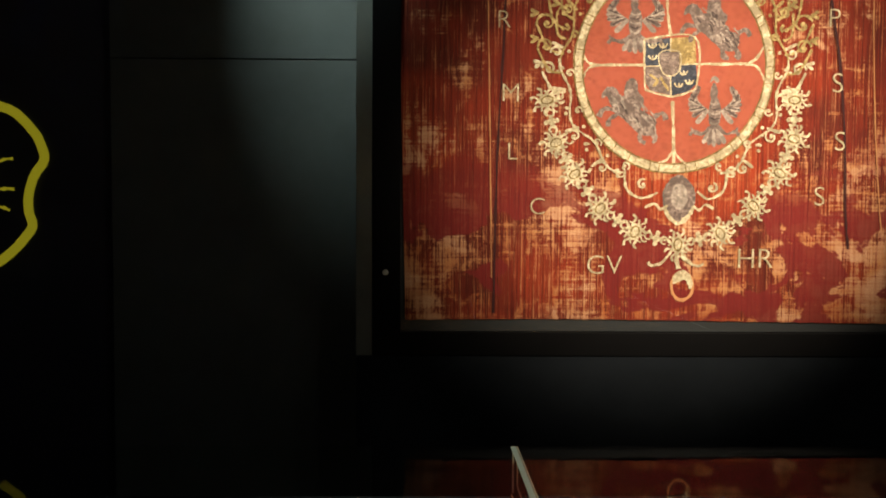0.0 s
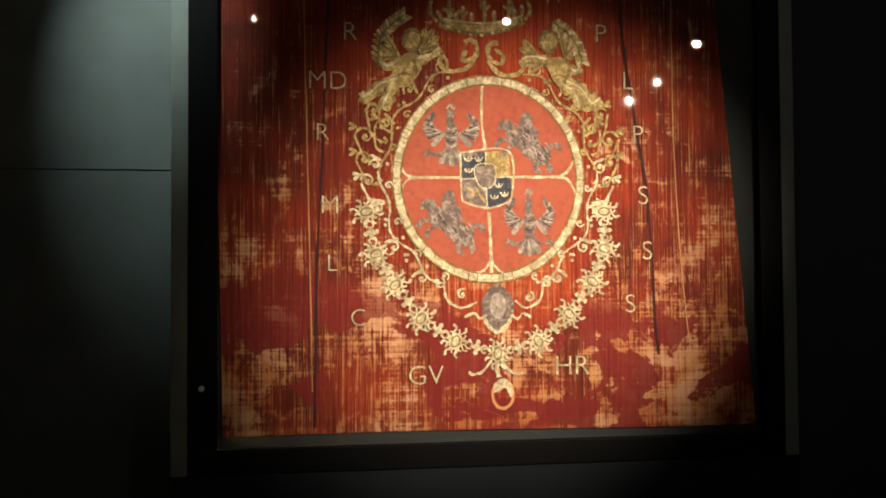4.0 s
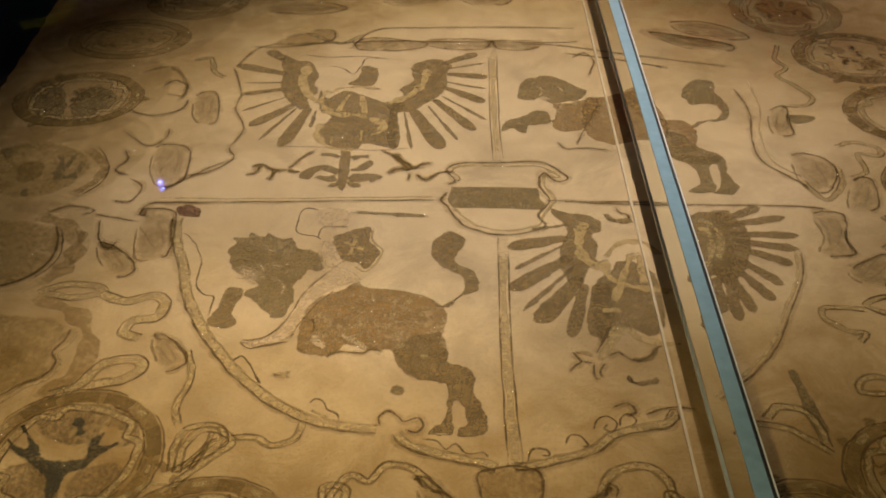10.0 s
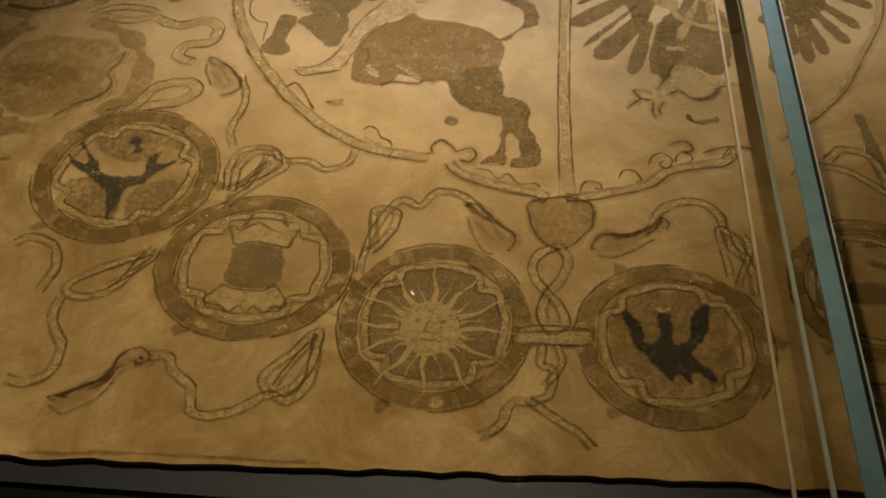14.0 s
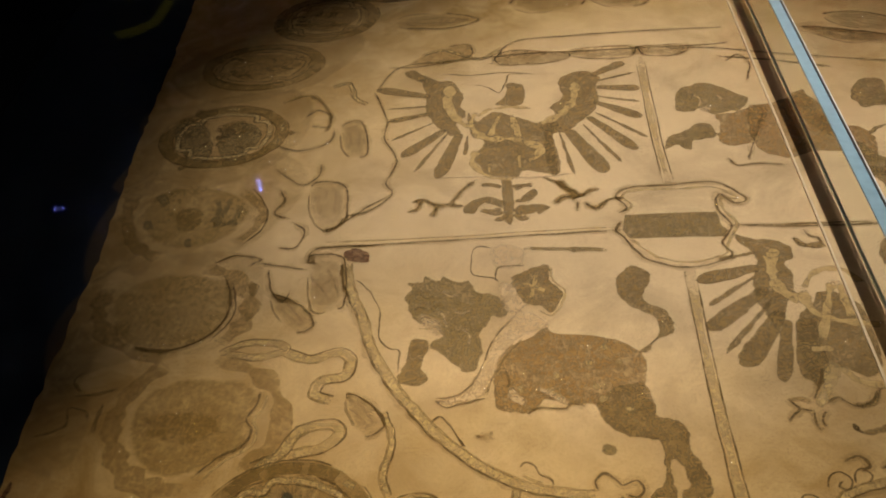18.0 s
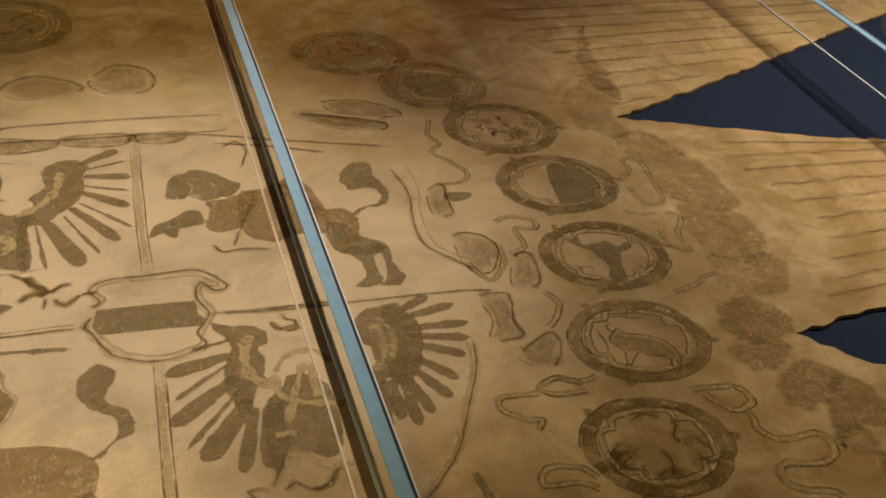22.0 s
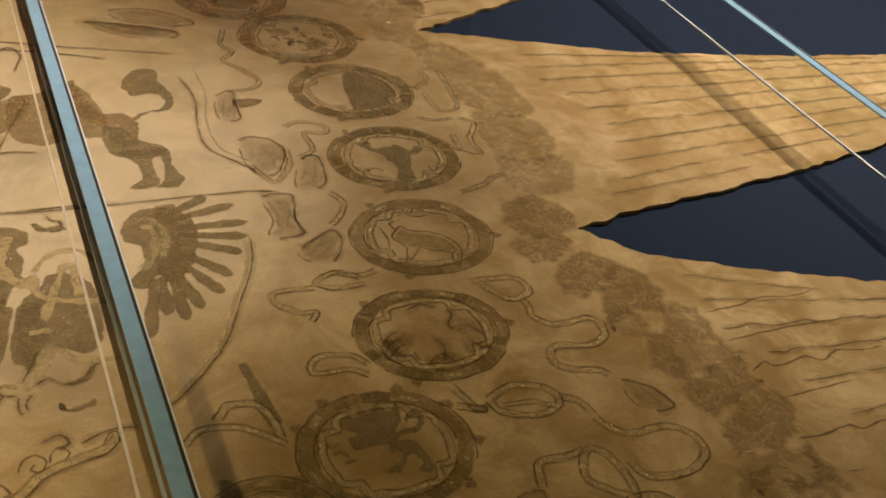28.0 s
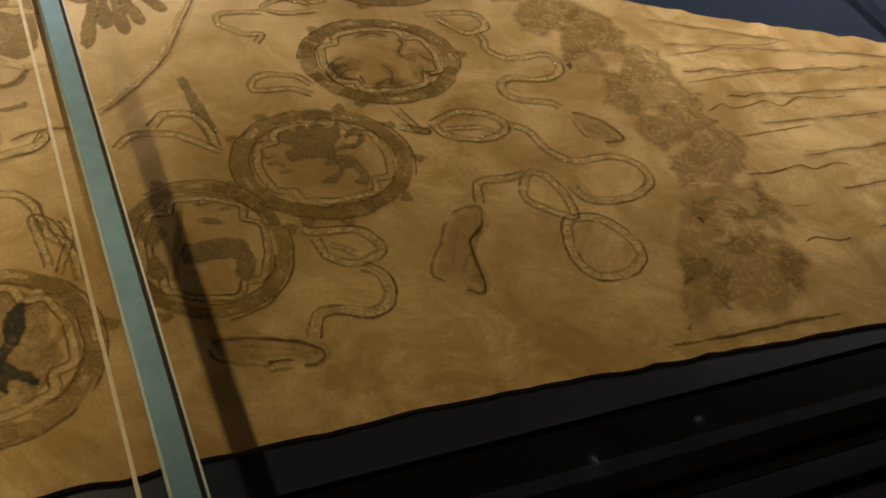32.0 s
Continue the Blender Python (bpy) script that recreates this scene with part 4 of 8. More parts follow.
stroke("claw", [(-0.186, 0.448), (-0.177, 0.443), (-0.168, 0.444)], 0.009, OLIVE, PAR)
stroke("claw_line", [(-0.186, 0.448), (-0.177, 0.443), (-0.168, 0.444)], 0.0045, INK, PAR)
stroke("claw", [(-0.227, 0.46), (-0.232, 0.44), (-0.246, 0.433)], 0.009, OLIVE, PAR)
stroke("claw_line", [(-0.227, 0.46), (-0.232, 0.44), (-0.246, 0.433)], 0.0045, INK, PAR)
stroke("claw", [(-0.052, 0.506), (-0.03, 0.482), (-0.009, 0.45)], 0.01, OLIVE, PAR)
stroke("claw_line", [(-0.052, 0.506), (-0.03, 0.482), (-0.009, 0.45)], 0.0045, INK, PAR)
stroke("claw", [(-0.034, 0.496), (-0.017, 0.473), (-0.003, 0.453)], 0.01, OLIVE, PAR)
stroke("claw_line", [(-0.034, 0.496), (-0.017, 0.473), (-0.003, 0.453)], 0.0045, INK, PAR)
stroke("claw", [(-0.009, 0.45), (-0.026, 0.455), (-0.042, 0.438)], 0.01, OLIVE, PAR)
stroke("claw_line", [(-0.009, 0.45), (-0.026, 0.455), (-0.042, 0.438)], 0.0045, INK, PAR)
stroke("claw", [(-0.007, 0.447), (-0.01, 0.42)], 0.01, OLIVE, PAR)
stroke("claw_line", [(-0.007, 0.447), (-0.01, 0.42)], 0.0045, INK, PAR)
stroke("claw", [(-0.003, 0.453), (0.01, 0.468), (0.025, 0.471)], 0.01, OLIVE, PAR)
stroke("claw_line", [(-0.003, 0.453), (0.01, 0.468), (0.025, 0.471)], 0.0045, INK, PAR)
stroke("claw", [(-0.0, 0.442), (0.016, 0.425), (0.035, 0.445), (0.057, 0.447)], 0.01, OLIVE, PAR)
stroke("claw_line", [(-0.0, 0.442), (0.016, 0.425), (0.035, 0.445), (0.057, 0.447)], 0.0045, INK, PAR)
blob("cloud", [(-0.125, 0.867), (-0.114, 0.886), (-0.082, 0.892), (-0.039, 0.881), (-0.001, 0.872), (-0.004, 0.855), (-0.039, 0.842), (-0.082, 0.841), (-0.116, 0.844)], OLIVE, PAR, 1)
stroke("cloud_line", [(-0.125, 0.867), (-0.114, 0.886), (-0.082, 0.892), (-0.039, 0.881), (-0.001, 0.872), (-0.004, 0.855), (-0.039, 0.842), (-0.082, 0.841), (-0.116, 0.844)], 0.0042, INK, PAR, closed=True)
blob("cloud", [(-0.273, 0.864), (-0.234, 0.905), (-0.175, 0.923), (-0.165, 0.9), (-0.172, 0.878), (-0.215, 0.86)], OLIVE, PAR, 1)
stroke("cloud_line", [(-0.213, 0.917), (-0.175, 0.923), (-0.165, 0.9), (-0.172, 0.878), (-0.209, 0.862), (-0.261, 0.852), (-0.308, 0.852)], 0.004, INK, PAR)
blob("cloud", [(0.002, 0.881), (0.038, 0.886), (0.098, 0.884), (0.125, 0.879), (0.203, 0.883), (0.2, 0.862), (0.177, 0.847), (0.123, 0.853), (0.101, 0.849), (0.036, 0.852), (0.002, 0.864)], OLIVE, PAR, 1)
stroke("cloud_line", [(-0.001, 0.883), (0.038, 0.888), (0.098, 0.887), (0.108, 0.879), (0.125, 0.882), (0.205, 0.885)], 0.004, INK, PAR)
stroke("cloud_line", [(0.002, 0.863), (0.036, 0.849), (0.101, 0.848), (0.117, 0.882), (0.128, 0.851), (0.177, 0.846), (0.203, 0.864)], 0.004, INK, PAR)
stroke("cloud_line", [(-0.212, 0.821), (-0.165, 0.813), (-0.118, 0.817), (-0.081, 0.813), (-0.06, 0.805)], 0.0035, RING, PAR)

# dark charge, second quarter

PAR = charge("dark_charge", "dark brown painted charge in faded silk")
blob("lobe", [(0.155, 0.673), (0.164, 0.729), (0.185, 0.742), (0.204, 0.751), (0.23, 0.74), (0.258, 0.71), (0.27, 0.691), (0.254, 0.664), (0.236, 0.66), (0.21, 0.652), (0.194, 0.671), (0.18, 0.663)], GREYBROWN, PAR, 1)
blob("arm", [(0.126, 0.562), (0.134, 0.595), (0.16, 0.611), (0.182, 0.631), (0.203, 0.626), (0.207, 0.592), (0.188, 0.584), (0.171, 0.581), (0.165, 0.56), (0.153, 0.561), (0.145, 0.573)], GREYBROWN, PAR, 1)
blob("torso", [(0.21, 0.652), (0.236, 0.656), (0.285, 0.672), (0.291, 0.649), (0.268, 0.597), (0.249, 0.569), (0.215, 0.566), (0.205, 0.592), (0.216, 0.626)], REDBROWN, PAR, 1)
blob("torso", [(0.263, 0.664), (0.295, 0.678), (0.332, 0.693), (0.36, 0.701), (0.385, 0.614), (0.378, 0.542), (0.336, 0.54), (0.293, 0.526), (0.256, 0.564)], REDBROWN, PAR, 1.3)
blob("torso", [(0.327, 0.693), (0.357, 0.715), (0.364, 0.673), (0.38, 0.609), (0.409, 0.604), (0.427, 0.573), (0.42, 0.524), (0.413, 0.509), (0.384, 0.51), (0.38, 0.559), (0.356, 0.593), (0.33, 0.647)], REDBROWN, PAR, 1)
blob("torso", [(0.378, 0.567), (0.405, 0.557), (0.42, 0.524), (0.452, 0.5), (0.441, 0.476), (0.406, 0.474), (0.384, 0.483), (0.372, 0.51)], GREYBROWN, PAR, 1.2)
blob("haunch", [(0.378, 0.495), (0.395, 0.502), (0.419, 0.497), (0.444, 0.501), (0.456, 0.483), (0.454, 0.445), (0.459, 0.423), (0.46, 0.409), (0.447, 0.395), (0.421, 0.396), (0.429, 0.41), (0.435, 0.421), (0.439, 0.469), (0.429, 0.469), (0.428, 0.432), (0.429, 0.41), (0.415, 0.397), (0.388, 0.399), (0.395, 0.412), (0.407, 0.426), (0.404, 0.463)], GREYBROWN, PAR, 1)
blob("tail", [(0.422, 0.689), (0.441, 0.731), (0.47, 0.74), (0.484, 0.729), (0.479, 0.696), (0.488, 0.672), (0.492, 0.64), (0.483, 0.609), (0.464, 0.597), (0.447, 0.598), (0.426, 0.577), (0.421, 0.586), (0.439, 0.602), (0.464, 0.61), (0.475, 0.632), (0.467, 0.655), (0.435, 0.651), (0.425, 0.67)], GREYBROWN, PAR, 1)
disc("white_disc", (0.201, 0.669), 0.010, PALE, PAR, 3.2)
stroke("limb_line", [(0.268, 0.677), (0.284, 0.658), (0.27, 0.614), (0.252, 0.564), (0.24, 0.525)], 0.004, INK, PAR)
stroke("limb_line", [(0.212, 0.534), (0.223, 0.514), (0.251, 0.516), (0.291, 0.51)], 0.004, INK, PAR)
stroke("limb_line", [(0.255, 0.815), (0.276, 0.835), (0.291, 0.803), (0.275, 0.743)], 0.004, INK, PAR)
stroke("mane_line", [(0.184, 0.718), (0.196, 0.699), (0.189, 0.671)], 0.004, PALE, PAR)
stroke("mane_line", [(0.219, 0.717), (0.234, 0.688)], 0.004, PALE, PAR)
blob("wash", [(0.383, 0.93), (0.444, 0.939), (0.536, 0.901), (0.545, 0.878), (0.517, 0.857), (0.415, 0.883)], HALO, PAR, 1)
stroke("blade", [(0.242, 0.834), (0.33, 0.811), (0.417, 0.779)], 0.008, GREYBROWN, PAR)

# dark charge, third quarter

PAR = charge("large_dark_charge", "large dark brown charge with crossed shield")
blob("lobe", [(-0.233, 0.242), (-0.238, 0.254), (-0.229, 0.269), (-0.234, 0.281), (-0.218, 0.282), (-0.213, 0.294), (-0.196, 0.285), (-0.19, 0.293), (-0.171, 0.282), (-0.155, 0.282), (-0.142, 0.259), (-0.118, 0.25), (-0.106, 0.221), (-0.113, 0.209), (-0.125, 0.213), (-0.129, 0.197), (-0.139, 0.185), (-0.135, 0.153), (-0.143, 0.125), (-0.156, 0.118), (-0.167, 0.128), (-0.187, 0.15), (-0.2, 0.16), (-0.198, 0.171), (-0.186, 0.182), (-0.199, 0.195), (-0.217, 0.205), (-0.227, 0.221)], GREYBROWN, PAR, 1.5)
blob("cheek", [(-0.219, 0.215), (-0.209, 0.222), (-0.191, 0.209), (-0.183, 0.191), (-0.19, 0.18), (-0.202, 0.186), (-0.212, 0.197)], PALE, PAR, 2.6)
stroke("mane_line", [(-0.224, 0.226), (-0.216, 0.233), (-0.206, 0.229)], 0.003, INK, PAR)
stroke("mane_line", [(-0.215, 0.208), (-0.209, 0.215), (-0.201, 0.211)], 0.003, INK, PAR)
stroke("mane_line", [(-0.217, 0.196), (-0.205, 0.193), (-0.193, 0.198)], 0.003, INK, PAR)
stroke("mane_line", [(-0.194, 0.227), (-0.184, 0.212), (-0.18, 0.192)], 0.003, PALE, PAR)
stroke("mane_line", [(-0.218, 0.259), (-0.208, 0.25), (-0.197, 0.256)], 0.003, INK, PAR)
stroke("mane_line", [(-0.19, 0.263), (-0.179, 0.252), (-0.166, 0.257)], 0.003, PALE, PAR)
stroke("mane_line", [(-0.176, 0.224), (-0.162, 0.22), (-0.151, 0.227)], 0.003, PALE, PAR)
stroke("mane_line", [(-0.164, 0.195), (-0.153, 0.18), (-0.153, 0.16)], 0.003, PALE, PAR)
blob("arm", [(-0.225, 0.176), (-0.204, 0.175), (-0.2, 0.158), (-0.208, 0.128), (-0.199, 0.119), (-0.198, 0.105), (-0.208, 0.097), (-0.227, 0.101), (-0.236, 0.114), (-0.232, 0.127), (-0.227, 0.146)], BROWN, PAR, 1)
blob("body", [(-0.122, 0.123), (-0.11, 0.155), (-0.084, 0.173), (-0.06, 0.191), (-0.048, 0.181), (0.004, 0.174), (0.041, 0.154), (0.054, 0.121), (0.046, 0.078), (0.057, 0.061), (0.058, 0.044), (0.078, 0.039), (0.087, 0.019), (0.086, -0.004), (0.098, -0.034), (0.097, -0.063), (0.069, -0.068), (0.068, -0.056), (0.077, -0.045), (0.069, -0.019), (0.063, -0.022), (0.062, -0.045), (0.065, -0.056), (0.058, -0.068), (0.036, -0.066), (0.04, -0.055), (0.052, -0.044), (0.054, 0.004), (0.046, 0.012), (0.023, 0.017), (0.001, 0.033), (-0.012, 0.063), (-0.039, 0.063), (-0.063, 0.073), (-0.073, 0.06), (-0.097, 0.053), (-0.122, 0.066)], REDBROWN, PAR, 1)
stroke("muscle", [(-0.105, 0.092), (-0.097, 0.075), (-0.087, 0.066)], 0.009, PALE, PAR)
stroke("muscle", [(-0.069, 0.087), (-0.05, 0.073), (-0.037, 0.065)], 0.008, PALE, PAR)
stroke("muscle", [(-0.111, 0.124), (-0.105, 0.101), (-0.108, 0.092)], 0.005, INK, PAR)
stroke("muscle", [(-0.085, 0.051), (-0.069, 0.061), (-0.045, 0.058), (-0.034, 0.065), (-0.019, 0.059)], 0.004, INK, PAR)
disc("spot", (-0.013, 0.128), 0.006, GOLD, PAR, 2.6)
disc("spot", (0.021, 0.128), 0.006, GOLD, PAR, 2.6)
disc("spot", (-0.0, 0.072), 0.006, GOLD, PAR, 2.6)
disc("spot", (0.027, 0.056), 0.006, GOLD, PAR, 2.6)
disc("spot", (-0.051, 0.109), 0.006, GOLD, PAR, 2.6)
disc("spot", (-0.007, 0.091), 0.006, GOLD, PAR, 2.6)
disc("spot", (0.006, 0.153), 0.006, GOLD, PAR, 2.6)
blob("rear", [(-0.009, 0.063), (0.011, 0.087), (0.045, 0.095), (0.057, 0.061), (0.058, 0.044), (0.078, 0.039), (0.087, 0.019), (0.086, -0.004), (0.098, -0.034), (0.097, -0.063), (0.069, -0.068), (0.068, -0.056), (0.077, -0.045), (0.069, -0.019), (0.063, -0.022), (0.062, -0.045), (0.065, -0.056), (0.058, -0.068), (0.036, -0.066), (0.04, -0.055), (0.052, -0.044), (0.054, 0.004), (0.046, 0.012), (0.023, 0.017), (0.001, 0.033)], BROWN, PAR, 1.6)
blob("tail", [(0.043, 0.144), (0.053, 0.153), (0.067, 0.167), (0.072, 0.186), (0.065, 0.205), (0.04, 0.225), (0.029, 0.248), (0.031, 0.279), (0.05, 0.3), (0.069, 0.293), (0.074, 0.272), (0.063, 0.246), (0.064, 0.231), (0.082, 0.22), (0.092, 0.194), (0.088, 0.171), (0.067, 0.162), (0.059, 0.144)], BROWN, PAR, 1)
stroke("blade", [(-0.085, 0.344), (-0.028, 0.338), (0.024, 0.335)], 0.009, GREYBROWN, PAR)
stroke("strap", [(-0.088, 0.082), (-0.097, 0.095)], 0.008, GOLD, PAR)
stroke("strap", [(-0.063, 0.09), (-0.042, 0.068)], 0.006, GOLD, PAR)
disc("stain", (0.0, 0.0), 0.009, GREYBROWN, PAR, 1)
blob("stain", [(-0.326, 0.35), (-0.309, 0.358), (-0.293, 0.348), (-0.288, 0.328), (-0.302, 0.326), (-0.319, 0.332)], RUST, PAR, 1.2)
blob("stain", [(-0.142, 0.025), (-0.121, 0.029), (-0.121, 0.016), (-0.136, 0.015)], OLIVE, PAR, 1)
blob("pale_limb", [(-0.094, 0.223), (-0.075, 0.218), (-0.054, 0.195), (-0.089, 0.172), (-0.111, 0.139), (-0.127, 0.094), (-0.133, 0.078), (-0.158, 0.07), (-0.179, 0.067), (-0.188, 0.077), (-0.163, 0.084), (-0.15, 0.102), (-0.139, 0.128), (-0.125, 0.173), (-0.112, 0.203)], PALE, PAR, 2.0)
blob("pale_limb", [(-0.118, 0.278), (-0.088, 0.267), (-0.08, 0.236), (-0.095, 0.215), (-0.113, 0.224)], PALE, PAR, 2.0)
blob("pale_lump", [(-0.129, 0.346), (-0.106, 0.355), (-0.084, 0.342), (-0.085, 0.313), (-0.106, 0.3), (-0.124, 0.311)], PALE, PAR, 2.0)
stroke("pale_line", [(-0.129, 0.348), (-0.15, 0.346), (-0.152, 0.296), (-0.124, 0.285), (-0.118, 0.278)], 0.0035, INK, PAR)
stroke("pale_line", [(-0.085, 0.308), (-0.118, 0.305), (-0.121, 0.278)], 0.0035, INK, PAR)
stroke("pale_line", [(-0.095, 0.215), (-0.123, 0.173), (-0.137, 0.124), (-0.148, 0.099), (-0.164, 0.082), (-0.188, 0.078)], 0.0035, INK, PAR)
stroke("pale_line", [(-0.188, 0.074), (-0.176, 0.065), (-0.156, 0.07), (-0.132, 0.077)], 0.0035, INK, PAR)
stroke("pale_line", [(-0.131, 0.083), (-0.125, 0.105), (-0.109, 0.142), (-0.089, 0.172)], 0.003, RING, PAR)
blob("small_shield", [(-0.103, 0.284), (-0.079, 0.301), (-0.053, 0.307), (-0.051, 0.276), (-0.038, 0.257), (-0.04, 0.234), (-0.054, 0.215), (-0.066, 0.226), (-0.086, 0.236), (-0.097, 0.259)], BROWN, PAR, 2.6)
stroke("shield_line", [(-0.051, 0.307), (-0.048, 0.276), (-0.035, 0.257), (-0.039, 0.231), (-0.054, 0.211), (-0.067, 0.222)], 0.0035, GOLD, PAR)
stroke("pale_cross", [(-0.089, 0.276), (-0.073, 0.265), (-0.056, 0.255)], 0.008, GILDED, PAR, layer=3.4)
stroke("pale_cross", [(-0.069, 0.295), (-0.073, 0.266), (-0.077, 0.24)], 0.008, GILDED, PAR, layer=3.4)
stroke("fold_line", [(-0.105, 0.093), (-0.095, 0.078), (-0.088, 0.073)], 0.006, PALE, PAR)
stroke("fold_line", [(-0.072, 0.092), (-0.056, 0.077), (-0.039, 0.069)], 0.006, PALE, PAR)

# winged charge, fourth quarter

PAR = charge("winged_charge", "dark brown spread wings beside the glass joint")
blob("wing", [(0.189, 0.357), (0.204, 0.352), (0.219, 0.345), (0.243, 0.341), (0.257, 0.323), (0.254, 0.302), (0.243, 0.294), (0.248, 0.271), (0.243, 0.242), (0.249, 0.232), (0.25, 0.225), (0.233, 0.222), (0.226, 0.203), (0.211, 0.175), (0.198, 0.206), (0.193, 0.229), (0.198, 0.269), (0.208, 0.31), (0.191, 0.341)], BROWN, PAR, 1)
feather("plume", (0.207, 0.287), (0.129, 0.266), 0.026, BROWN, PAR)
feather("plume", (0.208, 0.245), (0.13, 0.177), 0.026, BROWN, PAR)
feather("plume", (0.218, 0.202), (0.16, 0.115), 0.03, BROWN, PAR)
feather("plume", (0.223, 0.189), (0.199, 0.09), 0.02, BROWN, PAR)
feather("plume", (0.244, 0.19), (0.234, 0.088), 0.036, BROWN, PAR)
feather("plume", (0.211, 0.318), (0.162, 0.306), 0.0105, BROWN, PAR)
feather("plume", (0.201, 0.271), (0.136, 0.219), 0.0105, BROWN, PAR)
feather("plume", (0.211, 0.225), (0.144, 0.137), 0.0105, BROWN, PAR)
blob("body", [(0.231, 0.18), (0.259, 0.223), (0.271, 0.239), (0.289, 0.24), (0.314, 0.213), (0.319, 0.172), (0.31, 0.111), (0.292, 0.094), (0.272, 0.105), (0.251, 0.112), (0.244, 0.091), (0.229, 0.09)], BROWN, PAR, 1)
blob("beak", [(0.263, 0.345), (0.27, 0.334), (0.285, 0.335), (0.298, 0.331), (0.299, 0.323), (0.278, 0.322), (0.265, 0.332)], BROWN, PAR, 1)
blob("shoulder", [(0.359, 0.312), (0.377, 0.342), (0.399, 0.353), (0.435, 0.354), (0.43, 0.314), (0.422, 0.289), (0.43, 0.274), (0.419, 0.251), (0.424, 0.225), (0.408, 0.193), (0.388, 0.208), (0.369, 0.188), (0.349, 0.203), (0.373, 0.234), (0.376, 0.271), (0.361, 0.286)], BROWN, PAR, 1)
stroke("bow", [(0.382, 0.308), (0.395, 0.309), (0.397, 0.28), (0.388, 0.244), (0.368, 0.223)], 0.012, GOLD, PAR)
blob("wing", [(0.413, 0.351), (0.444, 0.332), (0.452, 0.297), (0.443, 0.253), (0.43, 0.224), (0.408, 0.193), (0.39, 0.202), (0.388, 0.244), (0.399, 0.292)], BROWN, PAR, 1)
feather("plume", (0.427, 0.335), (0.478, 0.365), 0.0185, BROWN, PAR)
feather("plume", (0.428, 0.321), (0.508, 0.341), 0.0185, BROWN, PAR)
feather("plume", (0.427, 0.301), (0.516, 0.298), 0.0185, BROWN, PAR)
feather("plume", (0.425, 0.286), (0.509, 0.268), 0.0185, BROWN, PAR)
feather("plume", (0.424, 0.273), (0.493, 0.236), 0.0185, BROWN, PAR)
feather("plume", (0.422, 0.25), (0.47, 0.193), 0.0185, BROWN, PAR)
feather("plume", (0.415, 0.233), (0.453, 0.161), 0.0185, BROWN, PAR)
feather("plume", (0.407, 0.219), (0.423, 0.139), 0.0185, BROWN, PAR)
feather("plume", (0.401, 0.211), (0.403, 0.123), 0.0185, BROWN, PAR)
feather("plume", (0.391, 0.207), (0.384, 0.136), 0.0185, BROWN, PAR)
feather("plume", (0.381, 0.203), (0.359, 0.104), 0.0185, BROWN, PAR)
stroke("bow", [(0.381, 0.324), (0.395, 0.33), (0.409, 0.31), (0.408, 0.275), (0.396, 0.236)], 0.01, GOLD, PAR)
stroke("curl", [(0.235, -0.023), (0.251, -0.015), (0.259, -0.029), (0.249, -0.035)], 0.005, INK, PAR)
stroke("curl", [(0.269, -0.032), (0.297, -0.021), (0.323, -0.023)], 0.005, INK, PAR)
stroke("wing_bone", [(0.229, 0.319), (0.223, 0.272), (0.23, 0.238), (0.249, 0.225)], 0.017, GILDED, PAR)
blob("bone_end", [(0.219, 0.317), (0.233, 0.328), (0.242, 0.318), (0.235, 0.305), (0.223, 0.307)], GILDED, PAR, 2.6)
stroke("wheel", [(0.254, 0.242), (0.266, 0.268), (0.285, 0.279), (0.305, 0.279), (0.316, 0.269), (0.323, 0.253)], 0.011, GILDED, PAR)
stroke("wheel", [(0.254, 0.242), (0.252, 0.221), (0.258, 0.202), (0.273, 0.191), (0.297, 0.183), (0.33, 0.176)], 0.013, GILDED, PAR)
stroke("bar", [(0.291, 0.259), (0.275, 0.213), (0.252, 0.144)], 0.012, GILDED, PAR)
stroke("bar", [(0.298, 0.257), (0.297, 0.222), (0.299, 0.188)], 0.01, GILDED, PAR)
blob("foot", [(0.242, 0.145), (0.264, 0.144), (0.263, 0.135), (0.24, 0.135)], GILDED, PAR, 2.6)
blob("leg", [(0.25, 0.116), (0.266, 0.115), (0.267, 0.102), (0.254, 0.084), (0.244, 0.066), (0.232, 0.049), (0.224, 0.059), (0.236, 0.081)], GOLD, PAR, 1.9)
stroke("claw", [(0.224, 0.059), (0.209, 0.064), (0.197, 0.062)], 0.01, OLIVE, PAR)
stroke("claw_line", [(0.197, 0.064), (0.207, 0.051), (0.2, 0.043), (0.192, 0.031)], 0.0045, INK, PAR)
stroke("claw_line", [(0.221, 0.048), (0.22, 0.028), (0.225, 0.018)], 0.0045, INK, PAR)
stroke("claw_line", [(0.235, 0.048), (0.227, 0.034), (0.229, 0.022)], 0.0045, INK, PAR)
stroke("claw_line", [(0.237, 0.057), (0.251, 0.065), (0.266, 0.052), (0.285, 0.059), (0.296, 0.075)], 0.0045, INK, PAR)
stroke("claw_line", [(0.207, 0.051), (0.221, 0.045)], 0.0045, INK, PAR)
stroke("claw_line", [(0.245, 0.108), (0.234, 0.081), (0.225, 0.063)], 0.0045, INK, PAR)
blob("tail", [(0.258, 0.028), (0.262, 0.019), (0.278, 0.022), (0.29, 0.027), (0.29, 0.016), (0.272, 0.011), (0.26, 0.015)], BROWN, PAR, 1.4)
blob("tail", [(0.267, 0.057), (0.285, 0.062), (0.299, 0.079), (0.297, 0.065), (0.283, 0.05), (0.27, 0.049)], BROWN, PAR, 1.4)
stroke("lower_bone", [(0.265, 0.11), (0.279, 0.091), (0.305, 0.081), (0.326, 0.082)], 0.01, GILDED, PAR)
